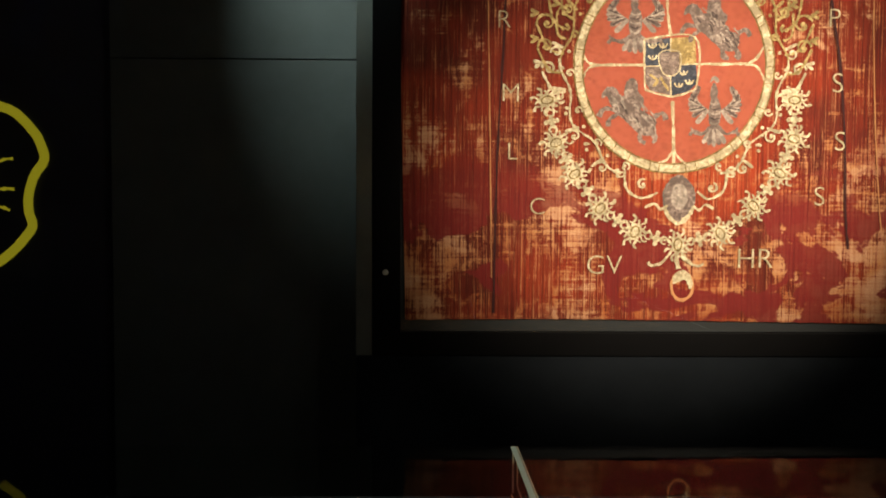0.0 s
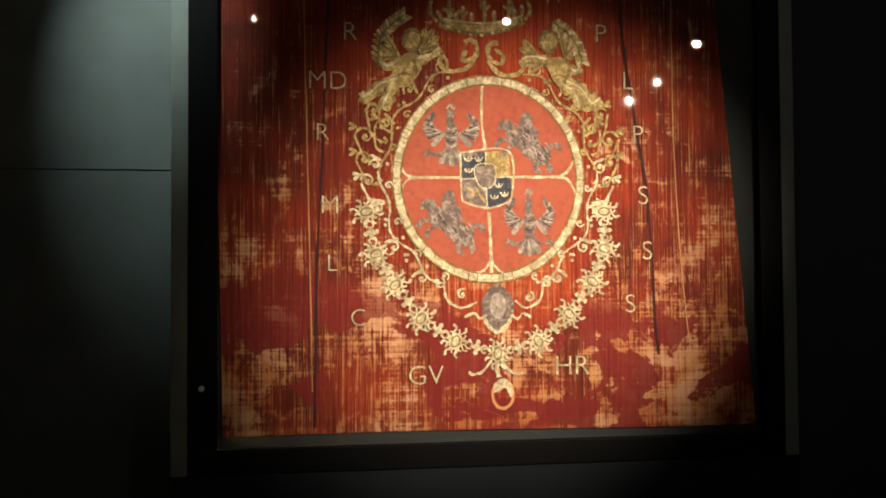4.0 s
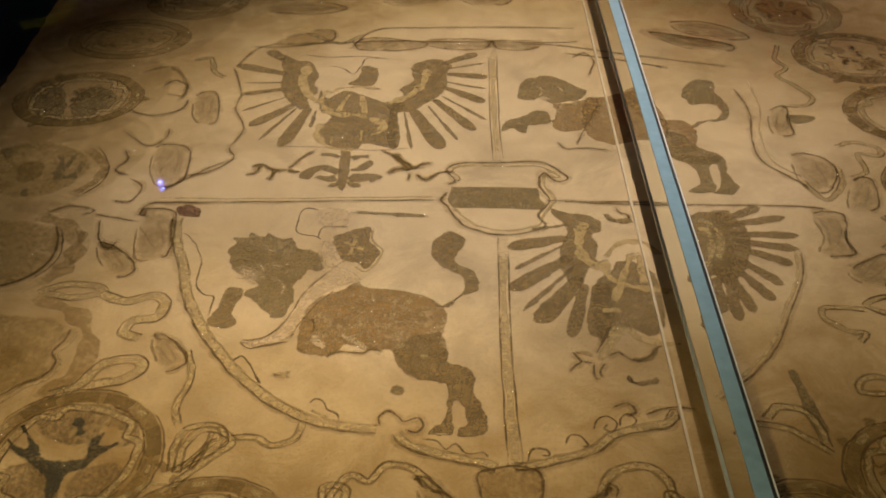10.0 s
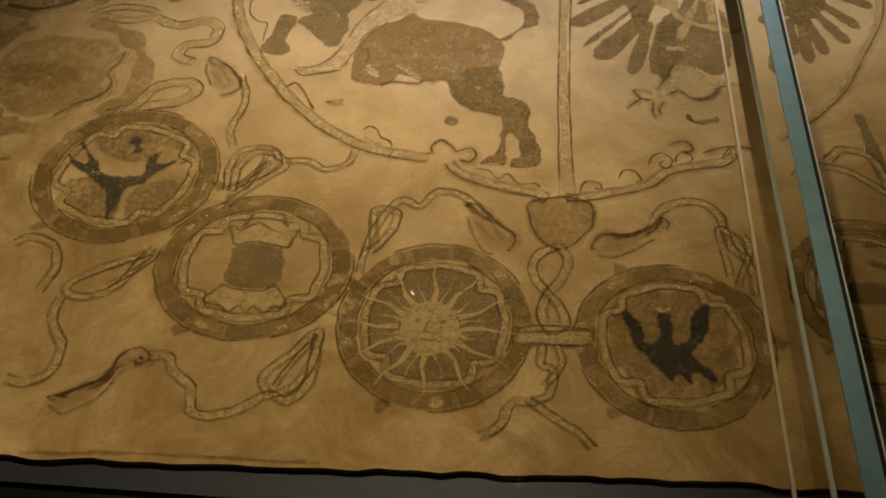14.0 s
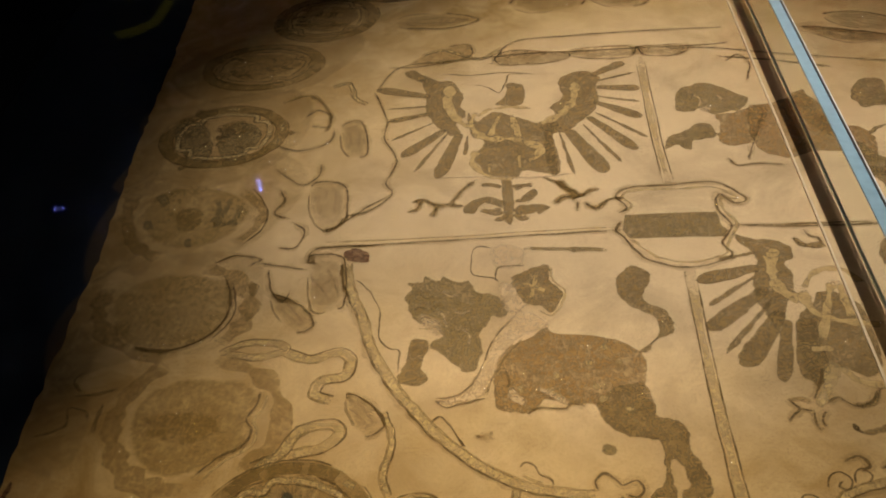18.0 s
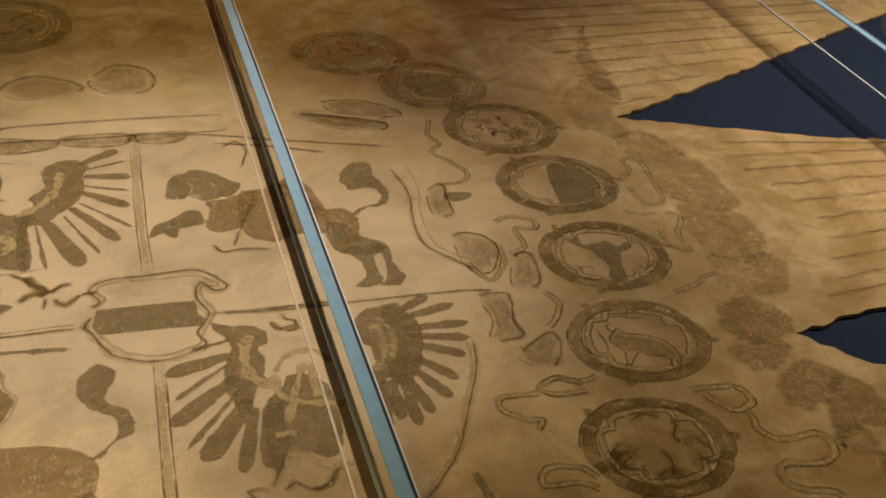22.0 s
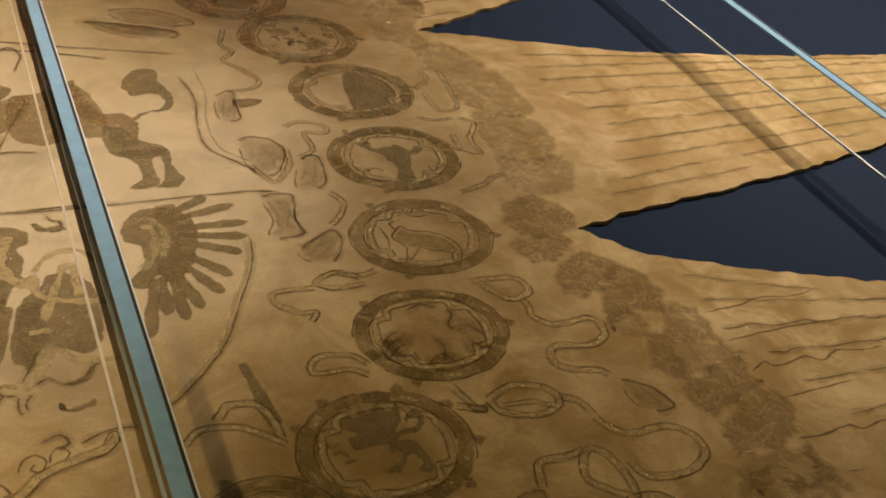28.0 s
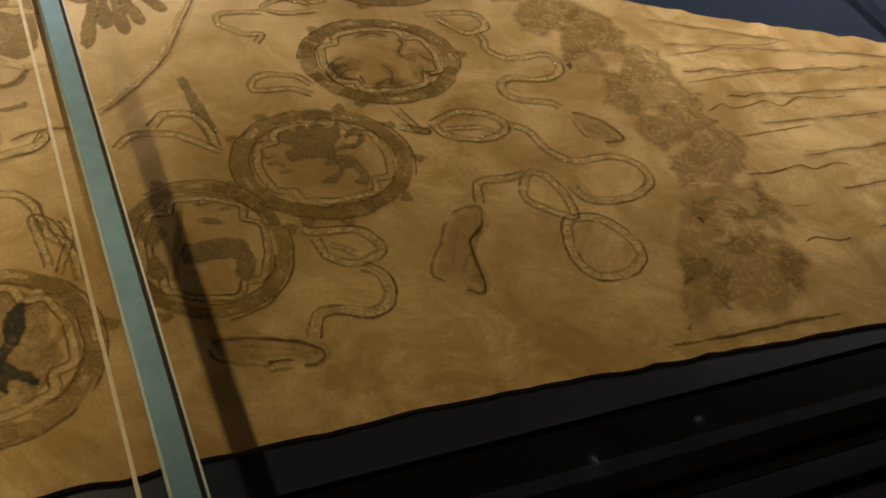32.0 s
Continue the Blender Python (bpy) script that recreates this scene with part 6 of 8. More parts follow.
stroke("charge_line", [(0.413, -0.172), (0.436, -0.18)], 0.007, GREYBROWN, PAR)
stroke("charge_line", [(0.432, -0.164), (0.445, -0.163)], 0.006, GREYBROWN, PAR)

# cords, bows and tassels

PAR = charge("cord_work", "thin brown painted cords, bows and tassels")
cord("cord", [(-0.219, -0.144), (-0.208, -0.127), (-0.184, -0.101), (-0.169, -0.083), (-0.178, -0.067), (-0.203, -0.064), (-0.217, -0.086), (-0.217, -0.124)], 0.005, PAR)
cord("cord", [(-0.171, -0.075), (-0.147, -0.073), (-0.127, -0.084), (-0.104, -0.074), (-0.098, -0.052)], 0.005, PAR)
cord("cord", [(-0.204, -0.119), (-0.193, -0.085), (-0.183, -0.076)], 0.003, PAR)
cord("cord", [(-0.071, -0.223), (-0.066, -0.179), (-0.054, -0.14), (-0.039, -0.123), (-0.021, -0.13), (-0.005, -0.109), (0.018, -0.111), (0.036, -0.126), (0.049, -0.141)], 0.005, PAR)
cord("cord", [(-0.06, -0.186), (-0.066, -0.141), (-0.049, -0.136), (-0.042, -0.147), (-0.05, -0.174), (-0.064, -0.194)], 0.005, PAR)
tassel([(0.025, -0.127), (0.039, -0.126), (0.057, -0.144), (0.075, -0.162), (0.073, -0.18), (0.057, -0.189), (0.04, -0.175)], PAR)
cord("loop", [(0.119, -0.173), (0.098, -0.189), (0.096, -0.211), (0.11, -0.234), (0.123, -0.25), (0.126, -0.269), (0.113, -0.276), (0.105, -0.257), (0.11, -0.234), (0.125, -0.209), (0.128, -0.187), (0.119, -0.173)], 0.006, PAR)
stroke("loop", [(0.114, -0.177), (0.104, -0.196), (0.107, -0.227), (0.118, -0.243)], 0.003, GOLD, PAR)
stroke("link_bar", [(0.08, -0.286), (0.113, -0.281), (0.151, -0.283)], 0.03, GOLD, PAR)
stroke("link_bar", [(0.08, -0.276), (0.113, -0.271), (0.152, -0.273)], 0.003, INK, PAR)
stroke("link_bar", [(0.081, -0.295), (0.113, -0.291), (0.151, -0.292)], 0.003, INK, PAR)
cord("cord", [(0.108, -0.289), (0.106, -0.314), (0.116, -0.319), (0.114, -0.343), (0.1, -0.353), (0.081, -0.357), (0.072, -0.38), (0.054, -0.392)], 0.005, PAR)
cord("cord", [(0.095, -0.35), (0.115, -0.366), (0.139, -0.381), (0.153, -0.396)], 0.005, PAR)
cord("cord", [(0.121, -0.291), (0.124, -0.313), (0.109, -0.338)], 0.004, PAR)
tassel([(0.152, -0.178), (0.161, -0.155), (0.188, -0.154), (0.211, -0.141), (0.22, -0.129), (0.228, -0.136), (0.221, -0.151), (0.199, -0.168), (0.171, -0.184)], PAR)
cord("cord", [(0.211, -0.144), (0.217, -0.125), (0.235, -0.108), (0.263, -0.106), (0.279, -0.124), (0.286, -0.161), (0.306, -0.181)], 0.006, PAR)
cord("cord", [(0.282, -0.204), (0.28, -0.169), (0.277, -0.14), (0.292, -0.154), (0.304, -0.196), (0.304, -0.223)], 0.005, PAR)
cord("cord", [(0.289, -0.211), (0.304, -0.167), (0.299, -0.146)], 0.004, PAR)
cord("cord", [(-0.276, -0.202), (-0.289, -0.217), (-0.309, -0.226), (-0.341, -0.249), (-0.347, -0.264), (-0.323, -0.269), (-0.3, -0.253), (-0.28, -0.209)], 0.005, PAR)
cord("cord", [(-0.269, -0.208), (-0.285, -0.231), (-0.311, -0.254)], 0.003, PAR)
cord("cord", [(-0.418, -0.208), (-0.403, -0.199), (-0.377, -0.209), (-0.367, -0.237), (-0.374, -0.266)], 0.006, PAR)
cord("cord", [(-0.35, -0.271), (-0.349, -0.297), (-0.33, -0.328), (-0.332, -0.353), (-0.348, -0.366), (-0.369, -0.365)], 0.006, PAR)
tassel([(-0.324, -0.382), (-0.305, -0.372), (-0.28, -0.355), (-0.272, -0.33), (-0.256, -0.323), (-0.247, -0.334), (-0.264, -0.348), (-0.282, -0.379), (-0.307, -0.395)], PAR)
cord("cord", [(-0.248, -0.331), (-0.23, -0.33), (-0.221, -0.345), (-0.201, -0.361), (-0.196, -0.384), (-0.175, -0.388), (-0.152, -0.378), (-0.13, -0.364), (-0.114, -0.369), (-0.098, -0.347), (-0.098, -0.292)], 0.006, PAR)
cord("bow", [(-0.13, -0.364), (-0.139, -0.344), (-0.119, -0.319), (-0.098, -0.292), (-0.099, -0.329), (-0.112, -0.354), (-0.13, -0.364)], 0.005, PAR)
cord("bow", [(-0.127, -0.355), (-0.117, -0.331), (-0.103, -0.305)], 0.003, PAR)
stroke("knot", [(-0.101, -0.242), (-0.089, -0.231), (-0.077, -0.237), (-0.083, -0.251), (-0.071, -0.26), (-0.085, -0.271), (-0.095, -0.259), (-0.084, -0.248)], 0.008, GOLD, PAR)
stroke("knot", [(-0.252, -0.15), (-0.241, -0.138), (-0.223, -0.14), (-0.231, -0.153)], 0.008, GOLD, PAR)
cord("cord", [(-0.246, 0.061), (-0.233, 0.019), (-0.239, -0.028), (-0.23, -0.058)], 0.005, PAR)
cord("cord", [(-0.222, -0.121), (-0.227, -0.094), (-0.221, -0.065), (-0.192, -0.057), (-0.177, -0.073), (-0.19, -0.094), (-0.222, -0.121)], 0.005, PAR)
cord("cord", [(-0.214, -0.115), (-0.196, -0.087), (-0.192, -0.066)], 0.003, PAR)
cord("cord", [(-0.399, 0.797), (-0.371, 0.804), (-0.355, 0.755), (-0.334, 0.735)], 0.005, PAR)
tassel([(-0.222, 1.052), (-0.157, 1.021), (-0.208, 0.993), (-0.303, 1.004), (-0.296, 1.049)], PAR)
tassel([(0.058, 1.115), (0.094, 1.162), (0.147, 1.142), (0.163, 1.089), (0.143, 1.043), (0.084, 1.038), (0.05, 1.079)], PAR)
tassel([(-0.1, 1.073), (-0.051, 1.129), (0.024, 1.094), (0.033, 1.057), (-0.052, 1.031)], PAR)
cord("cord", [(-0.114, 0.905), (-0.153, 0.868), (-0.214, 0.906), (-0.253, 0.89)], 0.005, PAR)
cord("cord", [(0.622, 0.871), (0.604, 0.817), (0.615, 0.783), (0.593, 0.755), (0.614, 0.721), (0.632, 0.679), (0.615, 0.653), (0.576, 0.65)], 0.005, PAR)
tassel([(0.554, 0.635), (0.581, 0.649), (0.578, 0.604), (0.572, 0.562), (0.548, 0.557), (0.542, 0.584)], PAR)
blob("stain", [(0.579, 0.622), (0.62, 0.619), (0.609, 0.599), (0.581, 0.595)], GREYBROWN, PAR, 1)
tassel([(0.446, 0.962), (0.498, 0.968), (0.545, 0.944), (0.577, 0.899), (0.515, 0.895), (0.46, 0.925)], PAR)
tassel([(0.4, 0.921), (0.476, 0.9), (0.54, 0.87), (0.525, 0.845), (0.45, 0.863)], PAR)
tassel([(0.555, 0.499), (0.59, 0.501), (0.611, 0.466), (0.589, 0.41), (0.562, 0.4), (0.55, 0.431)], PAR)
cord("cord", [(0.554, 0.431), (0.574, 0.384), (0.606, 0.421), (0.615, 0.465)], 0.005, PAR)
cord("cord", [(0.629, 0.527), (0.656, 0.539), (0.688, 0.525), (0.684, 0.501), (0.654, 0.506), (0.652, 0.458), (0.624, 0.44)], 0.005, PAR)
tassel([(0.626, 0.432), (0.653, 0.435), (0.64, 0.365), (0.6, 0.362)], PAR)
tassel([(0.547, 0.348), (0.587, 0.347), (0.577, 0.29), (0.579, 0.259), (0.55, 0.253), (0.534, 0.262), (0.548, 0.296)], PAR)
tassel([(0.564, 0.227), (0.613, 0.258), (0.62, 0.233), (0.594, 0.192), (0.561, 0.205)], PAR)
cord("cord", [(0.639, 0.344), (0.65, 0.315), (0.629, 0.28), (0.617, 0.27)], 0.005, PAR)
cord("cord", [(0.583, 0.172), (0.616, 0.16), (0.641, 0.165)], 0.005, PAR)
cord("cord", [(0.873, 0.614), (0.909, 0.648), (0.912, 0.679), (0.941, 0.685), (0.936, 0.624), (0.922, 0.549), (0.889, 0.545), (0.884, 0.602)], 0.005, PAR)
cord("cord", [(0.906, 0.515), (0.926, 0.494), (0.899, 0.448), (0.898, 0.407), (0.874, 0.427), (0.879, 0.468)], 0.005, PAR)
cord("cord", [(0.819, 0.31), (0.861, 0.323), (0.888, 0.34), (0.909, 0.343)], 0.005, PAR)
cord("cord", [(0.841, 0.526), (0.865, 0.513), (0.901, 0.516)], 0.004, PAR)
cord("cord", [(0.62, 0.142), (0.578, 0.143), (0.561, 0.158), (0.593, 0.171), (0.617, 0.154)], 0.005, PAR)
cord("cord", [(0.558, 0.147), (0.511, 0.15), (0.505, 0.129), (0.526, 0.108), (0.545, 0.104), (0.534, 0.089)], 0.005, PAR)
cord("cord", [(0.746, 0.118), (0.784, 0.117), (0.811, 0.106), (0.811, 0.081), (0.781, 0.075), (0.758, 0.11)], 0.006, PAR)
cord("cord", [(0.795, 0.072), (0.798, 0.054), (0.794, 0.037), (0.815, 0.016), (0.863, 0.017), (0.867, -0.012), (0.838, -0.028), (0.797, -0.019), (0.78, -0.037), (0.792, -0.058), (0.824, -0.068), (0.833, -0.08)], 0.006, PAR)
cord("cord", [(0.569, -0.011), (0.548, 0.003), (0.51, 0.007), (0.523, 0.029), (0.56, 0.023), (0.573, 0.003)], 0.005, PAR)
cord("cord", [(0.648, -0.048), (0.66, -0.085), (0.67, -0.092), (0.641, -0.08)], 0.006, PAR)
cord("bow", [(0.679, -0.08), (0.716, -0.066), (0.751, -0.082), (0.753, -0.106), (0.721, -0.115), (0.686, -0.1), (0.679, -0.08)], 0.006, PAR)
cord("bow", [(0.69, -0.092), (0.723, -0.095), (0.745, -0.107)], 0.004, PAR)
cord("cord", [(0.756, -0.093), (0.778, -0.112), (0.784, -0.142), (0.806, -0.166), (0.849, -0.167), (0.874, -0.187), (0.872, -0.213), (0.838, -0.231), (0.793, -0.224), (0.786, -0.201)], 0.006, PAR)
tassel([(0.841, -0.092), (0.869, -0.109), (0.88, -0.141), (0.855, -0.145), (0.837, -0.126)], PAR)
cord("cord", [(0.679, -0.207), (0.691, -0.177), (0.724, -0.177), (0.747, -0.172)], 0.006, PAR)
cord("bow", [(0.731, -0.196), (0.749, -0.174), (0.766, -0.187), (0.77, -0.218), (0.766, -0.242), (0.748, -0.233), (0.729, -0.212), (0.731, -0.196)], 0.006, PAR)
cord("bow", [(0.761, -0.245), (0.79, -0.252), (0.807, -0.281), (0.805, -0.311), (0.778, -0.326), (0.749, -0.321), (0.74, -0.293), (0.75, -0.258), (0.761, -0.245)], 0.007, PAR)
tassel([(0.644, -0.214), (0.675, -0.21), (0.668, -0.236), (0.648, -0.253), (0.643, -0.288), (0.635, -0.317), (0.613, -0.301), (0.598, -0.283), (0.621, -0.246)], PAR)
cord("cord", [(0.398, -0.037), (0.413, -0.018), (0.441, -0.025), (0.451, -0.054), (0.452, -0.076)], 0.006, PAR)
cord("cord", [(0.36, -0.062), (0.379, -0.045), (0.412, -0.049), (0.432, -0.062), (0.455, -0.085)], 0.005, PAR)
feather("dark_bar", (0.443, 0.038), (0.452, -0.063), 0.018, GREYBROWN, PAR)
cord("cord", [(0.499, -0.202), (0.513, -0.21), (0.551, -0.216), (0.563, -0.245), (0.536, -0.255), (0.513, -0.242), (0.509, -0.216)], 0.006, PAR)
cord("cord", [(0.519, -0.226), (0.54, -0.246)], 0.004, PAR)
cord("cord", [(0.539, -0.259), (0.554, -0.276), (0.55, -0.303), (0.53, -0.315), (0.503, -0.304), (0.484, -0.307), (0.473, -0.329)], 0.007, PAR)
tassel([(0.392, -0.315), (0.421, -0.316), (0.456, -0.328), (0.476, -0.343), (0.467, -0.355), (0.431, -0.349), (0.394, -0.333)], PAR)
cord("cord", [(0.429, -0.348), (0.449, -0.351)], 0.006, PAR)
stroke("cord", [(0.258, -0.304), (0.278, -0.28), (0.293, -0.26)], 0.008, OLIVE, PAR)
stroke("swirl", [(-0.477, 0.752), (-0.433, 0.772), (-0.391, 0.707), (-0.393, 0.648)], 0.01, OLIVE, PAR)
stroke("swirl_line", [(-0.477, 0.752), (-0.433, 0.772), (-0.391, 0.707), (-0.393, 0.648)], 0.003, RING, PAR)

# band of darker worn patches
tassel([(-0.394, 0.506), (-0.375, 0.517), (-0.344, 0.505), (-0.334, 0.455), (-0.334, 0.418), (-0.361, 0.399), (-0.387, 0.441)], PAR)
tassel([(-0.369, 0.668), (-0.341, 0.684), (-0.327, 0.648), (-0.319, 0.589), (-0.338, 0.579), (-0.358, 0.599)], PAR)
tassel([(-0.372, 0.328), (-0.366, 0.345), (-0.326, 0.336), (-0.313, 0.251), (-0.327, 0.233), (-0.355, 0.237)], PAR)
tassel([(-0.411, 0.268), (-0.37, 0.245), (-0.348, 0.211), (-0.367, 0.194), (-0.398, 0.227)], PAR)
tassel([(-0.293, 0.088), (-0.264, 0.075), (-0.243, 0.042), (-0.264, 0.025), (-0.283, 0.051)], PAR)
stroke("bow_line", [(-0.363, 0.399), (-0.342, 0.409), (-0.308, 0.446), (-0.272, 0.479)], 0.005, INK, PAR)
stroke("bow_line", [(-0.411, 0.422), (-0.388, 0.401), (-0.395, 0.364), (-0.423, 0.365)], 0.0045, INK, PAR)
stroke("bow_line", [(-0.44, 0.502), (-0.428, 0.473), (-0.438, 0.444), (-0.415, 0.429)], 0.0045, INK, PAR)
stroke("bow_line", [(-0.437, 0.332), (-0.41, 0.325), (-0.371, 0.315)], 0.0045, INK, PAR)
stroke("bow_line", [(-0.424, 0.32), (-0.414, 0.279), (-0.395, 0.253), (-0.387, 0.275)], 0.0045, INK, PAR)
stroke("bow_line", [(-0.43, 0.705), (-0.413, 0.723), (-0.389, 0.701), (-0.394, 0.67), (-0.421, 0.679)], 0.0045, INK, PAR)
stroke("bow_line", [(-0.468, 0.624), (-0.426, 0.604), (-0.384, 0.624), (-0.379, 0.663)], 0.0045, INK, PAR)
stroke("bow_line", [(-0.457, 0.558), (-0.41, 0.513), (-0.387, 0.532), (-0.387, 0.566)], 0.0045, INK, PAR)
stroke("bow_line", [(-0.375, 0.328), (-0.368, 0.356), (-0.343, 0.362), (-0.285, 0.361)], 0.005, INK, PAR)
stroke("bow_line", [(-0.5, 0.336), (-0.473, 0.351), (-0.438, 0.341), (-0.454, 0.328)], 0.004, INK, PAR)
cord("cord", [(-0.456, 0.161), (-0.426, 0.178), (-0.386, 0.176), (-0.376, 0.163), (-0.408, 0.153), (-0.447, 0.16)], 0.007, PAR)
cord("cord", [(-0.377, 0.162), (-0.342, 0.147), (-0.311, 0.158), (-0.293, 0.145), (-0.297, 0.118), (-0.323, 0.111), (-0.329, 0.09), (-0.308, 0.08)], 0.009, PAR)
cord("cord", [(-0.384, -0.016), (-0.357, -0.001), (-0.337, 0.035), (-0.303, 0.044), (-0.292, 0.029), (-0.311, 0.009), (-0.345, 0.001)], 0.009, PAR)

PAR = charge("worn_band", "band of dark brown worn patches across the tails")
blob("patch", [(0.909, 0.925), (0.991, 1.006), (1.022, 0.957), (1.0, 0.893), (0.969, 0.854), (0.968, 0.785), (0.933, 0.77), (0.914, 0.792), (0.889, 0.824)], PATCH, PAR, 1)
blob("patch", [(1.081, 1.257), (1.049, 1.123), (1.032, 0.978), (1.013, 0.924), (0.986, 0.995), (1.012, 1.127)], PATCH, PAR, 1)
blob("patch", [(0.947, 0.758), (1.005, 0.76), (1.03, 0.692), (1.048, 0.636), (1.041, 0.586), (1.05, 0.552), (1.026, 0.516), (0.982, 0.523), (0.947, 0.56), (0.933, 0.594), (0.941, 0.651), (0.93, 0.697)], PATCH, PAR, 1)
blob("patch", [(0.942, 0.522), (0.983, 0.508), (1.021, 0.491), (1.032, 0.455), (1.026, 0.413), (1.0, 0.383), (0.963, 0.376), (0.922, 0.397), (0.922, 0.438), (0.93, 0.472)], PATCH, PAR, 1)
blob("patch", [(0.924, 0.386), (0.96, 0.37), (1.004, 0.376), (1.018, 0.364), (1.014, 0.322), (0.987, 0.29), (0.952, 0.284), (0.92, 0.297), (0.903, 0.324)], PATCH, PAR, 1)
blob("patch", [(0.855, 0.24), (0.896, 0.278), (0.93, 0.274), (0.954, 0.227), (0.934, 0.194), (0.896, 0.188), (0.86, 0.199)], DARKPATCH, PAR, 1.3)
blob("patch", [(0.843, 0.184), (0.883, 0.19), (0.92, 0.179), (0.91, 0.152), (0.869, 0.131), (0.843, 0.145)], DARKPATCH, PAR, 1.3)
blob("patch", [(0.868, 0.115), (0.921, 0.139), (0.949, 0.113), (0.921, 0.075), (0.879, 0.056), (0.858, 0.08)], DARKPATCH, PAR, 1.3)
blob("patch", [(0.902, 0.057), (0.95, 0.102), (0.977, 0.076), (0.977, 0.034), (0.958, 0.008), (0.93, 0.018), (0.884, -0.008), (0.886, 0.021)], DARKPATCH, PAR, 1.3)
blob("patch", [(0.885, 0.019), (0.926, 0.021), (0.931, -0.016), (0.895, -0.024), (0.88, -0.002)], PATCH, PAR, 1)
blob("patch", [(0.916, -0.032), (0.949, -0.02), (0.967, 0.016), (1.002, 0.0), (1.005, -0.039), (0.998, -0.066), (0.969, -0.053), (0.938, -0.055), (0.936, -0.09), (0.91, -0.098), (0.898, -0.074)], DARKPATCH, PAR, 1.3)
blob("patch", [(0.929, -0.053), (0.969, -0.053), (0.998, -0.071), (1.011, -0.087), (0.952, -0.102), (0.924, -0.105)], PATCH, PAR, 1)
blob("patch", [(0.91, -0.119), (0.949, -0.106), (1.005, -0.091), (1.002, -0.121), (1.006, -0.139), (0.973, -0.149), (0.927, -0.172), (0.908, -0.152)], DARKPATCH, PAR, 1.3)
blob("patch", [(0.915, -0.185), (0.948, -0.168), (1.001, -0.147), (1.017, -0.167), (1.003, -0.204), (0.97, -0.228), (0.933, -0.227), (0.912, -0.223)], DARKPATCH, PAR, 1.3)
blob("patch", [(0.902, -0.242), (0.942, -0.233), (0.989, -0.236), (0.994, -0.264), (0.99, -0.299), (0.953, -0.304), (0.912, -0.294), (0.876, -0.278)], PATCH, PAR, 1)
blob("patch", [(0.868, -0.29), (0.905, -0.296), (0.943, -0.308), (0.974, -0.343), (0.946, -0.381), (0.895, -0.404), (0.861, -0.383), (0.817, -0.4), (0.81, -0.387), (0.845, -0.33)], PATCH, PAR, 1)
blob("patch", [(0.899, -0.252), (0.924, -0.251), (0.914, -0.274), (0.893, -0.279)], DARKPATCH, PAR, 1.3)
blob("patch", [(0.936, -0.268), (0.964, -0.271), (0.966, -0.286), (0.933, -0.289)], DARKPATCH, PAR, 1.3)
blob("patch", [(0.846, -0.324), (0.869, -0.323), (0.861, -0.346), (0.839, -0.347)], DARKPATCH, PAR, 1.3)
blob("patch", [(0.864, -0.347), (0.885, -0.349), (0.866, -0.384), (0.847, -0.379)], DARKPATCH, PAR, 1.3)
blob("patch", [(0.951, -0.33), (0.974, -0.343), (0.948, -0.378), (0.938, -0.366)], DARKPATCH, PAR, 1.3)
blob("patch", [(0.918, -0.302), (0.946, -0.312), (0.927, -0.331), (0.902, -0.325)], DARKPATCH, PAR, 1.3)
blob("patch", [(0.987, -0.24), (0.997, -0.261), (0.991, -0.285), (0.975, -0.274)], DARKPATCH, PAR, 1.3)

PAR = charge("hem", "worn brown hem line along the banner edge")
stroke("hem_line", [(0.823, -0.418), (0.878, -0.42), (0.943, -0.422)], 0.006, INK, PAR)
stroke("scallop_line", [(1.01, -0.009), (1.053, -0.007), (1.082, -0.006), (1.113, 0.001), (1.156, -0.007), (1.197, -0.003)], 0.0034, INK, PAR)
stroke("scallop_line", [(1.009, -0.064), (1.059, -0.061), (1.117, -0.06), (1.176, -0.061)], 0.0034, INK, PAR)
stroke("scallop_line", [(1.007, -0.118), (1.034, -0.108), (1.042, -0.116), (1.062, -0.117), (1.093, -0.113), (1.113, -0.124), (1.143, -0.113), (1.174, -0.121), (1.211, -0.122)], 0.0034, INK, PAR)
stroke("scallop_line", [(1.014, -0.166), (1.068, -0.165), (1.125, -0.164)], 0.0034, INK, PAR)
stroke("scallop_line", [(0.988, -0.225), (1.028, -0.228), (1.061, -0.224), (1.077, -0.233), (1.107, -0.229), (1.128, -0.237)], 0.0034, INK, PAR)
stroke("scallop_line", [(1.004, -0.281), (1.037, -0.283)], 0.0034, INK, PAR)
stroke("scallop_line", [(0.99, -0.33), (1.008, -0.328), (1.032, -0.337), (1.047, -0.337)], 0.0034, INK, PAR)
stroke("hem_line", [(-0.332, -0.436), (-0.266, -0.431), (-0.203, -0.429), (-0.137, -0.427), (-0.075, -0.427)], 0.004, RING, PAR)
stroke("hem_line", [(0.77, -0.415), (0.82, -0.418), (0.876, -0.419), (0.924, -0.42), (0.971, -0.423)], 0.0036, INK, PAR)
stroke("hem_line", [(0.813, -0.417), (0.843, -0.42), (0.87, -0.419)], 0.003, INK, PAR)
blob("stain", [(0.84, -0.332), (0.848, -0.332), (0.84, -0.349), (0.83, -0.352)], BROWN, PAR, 2.8)

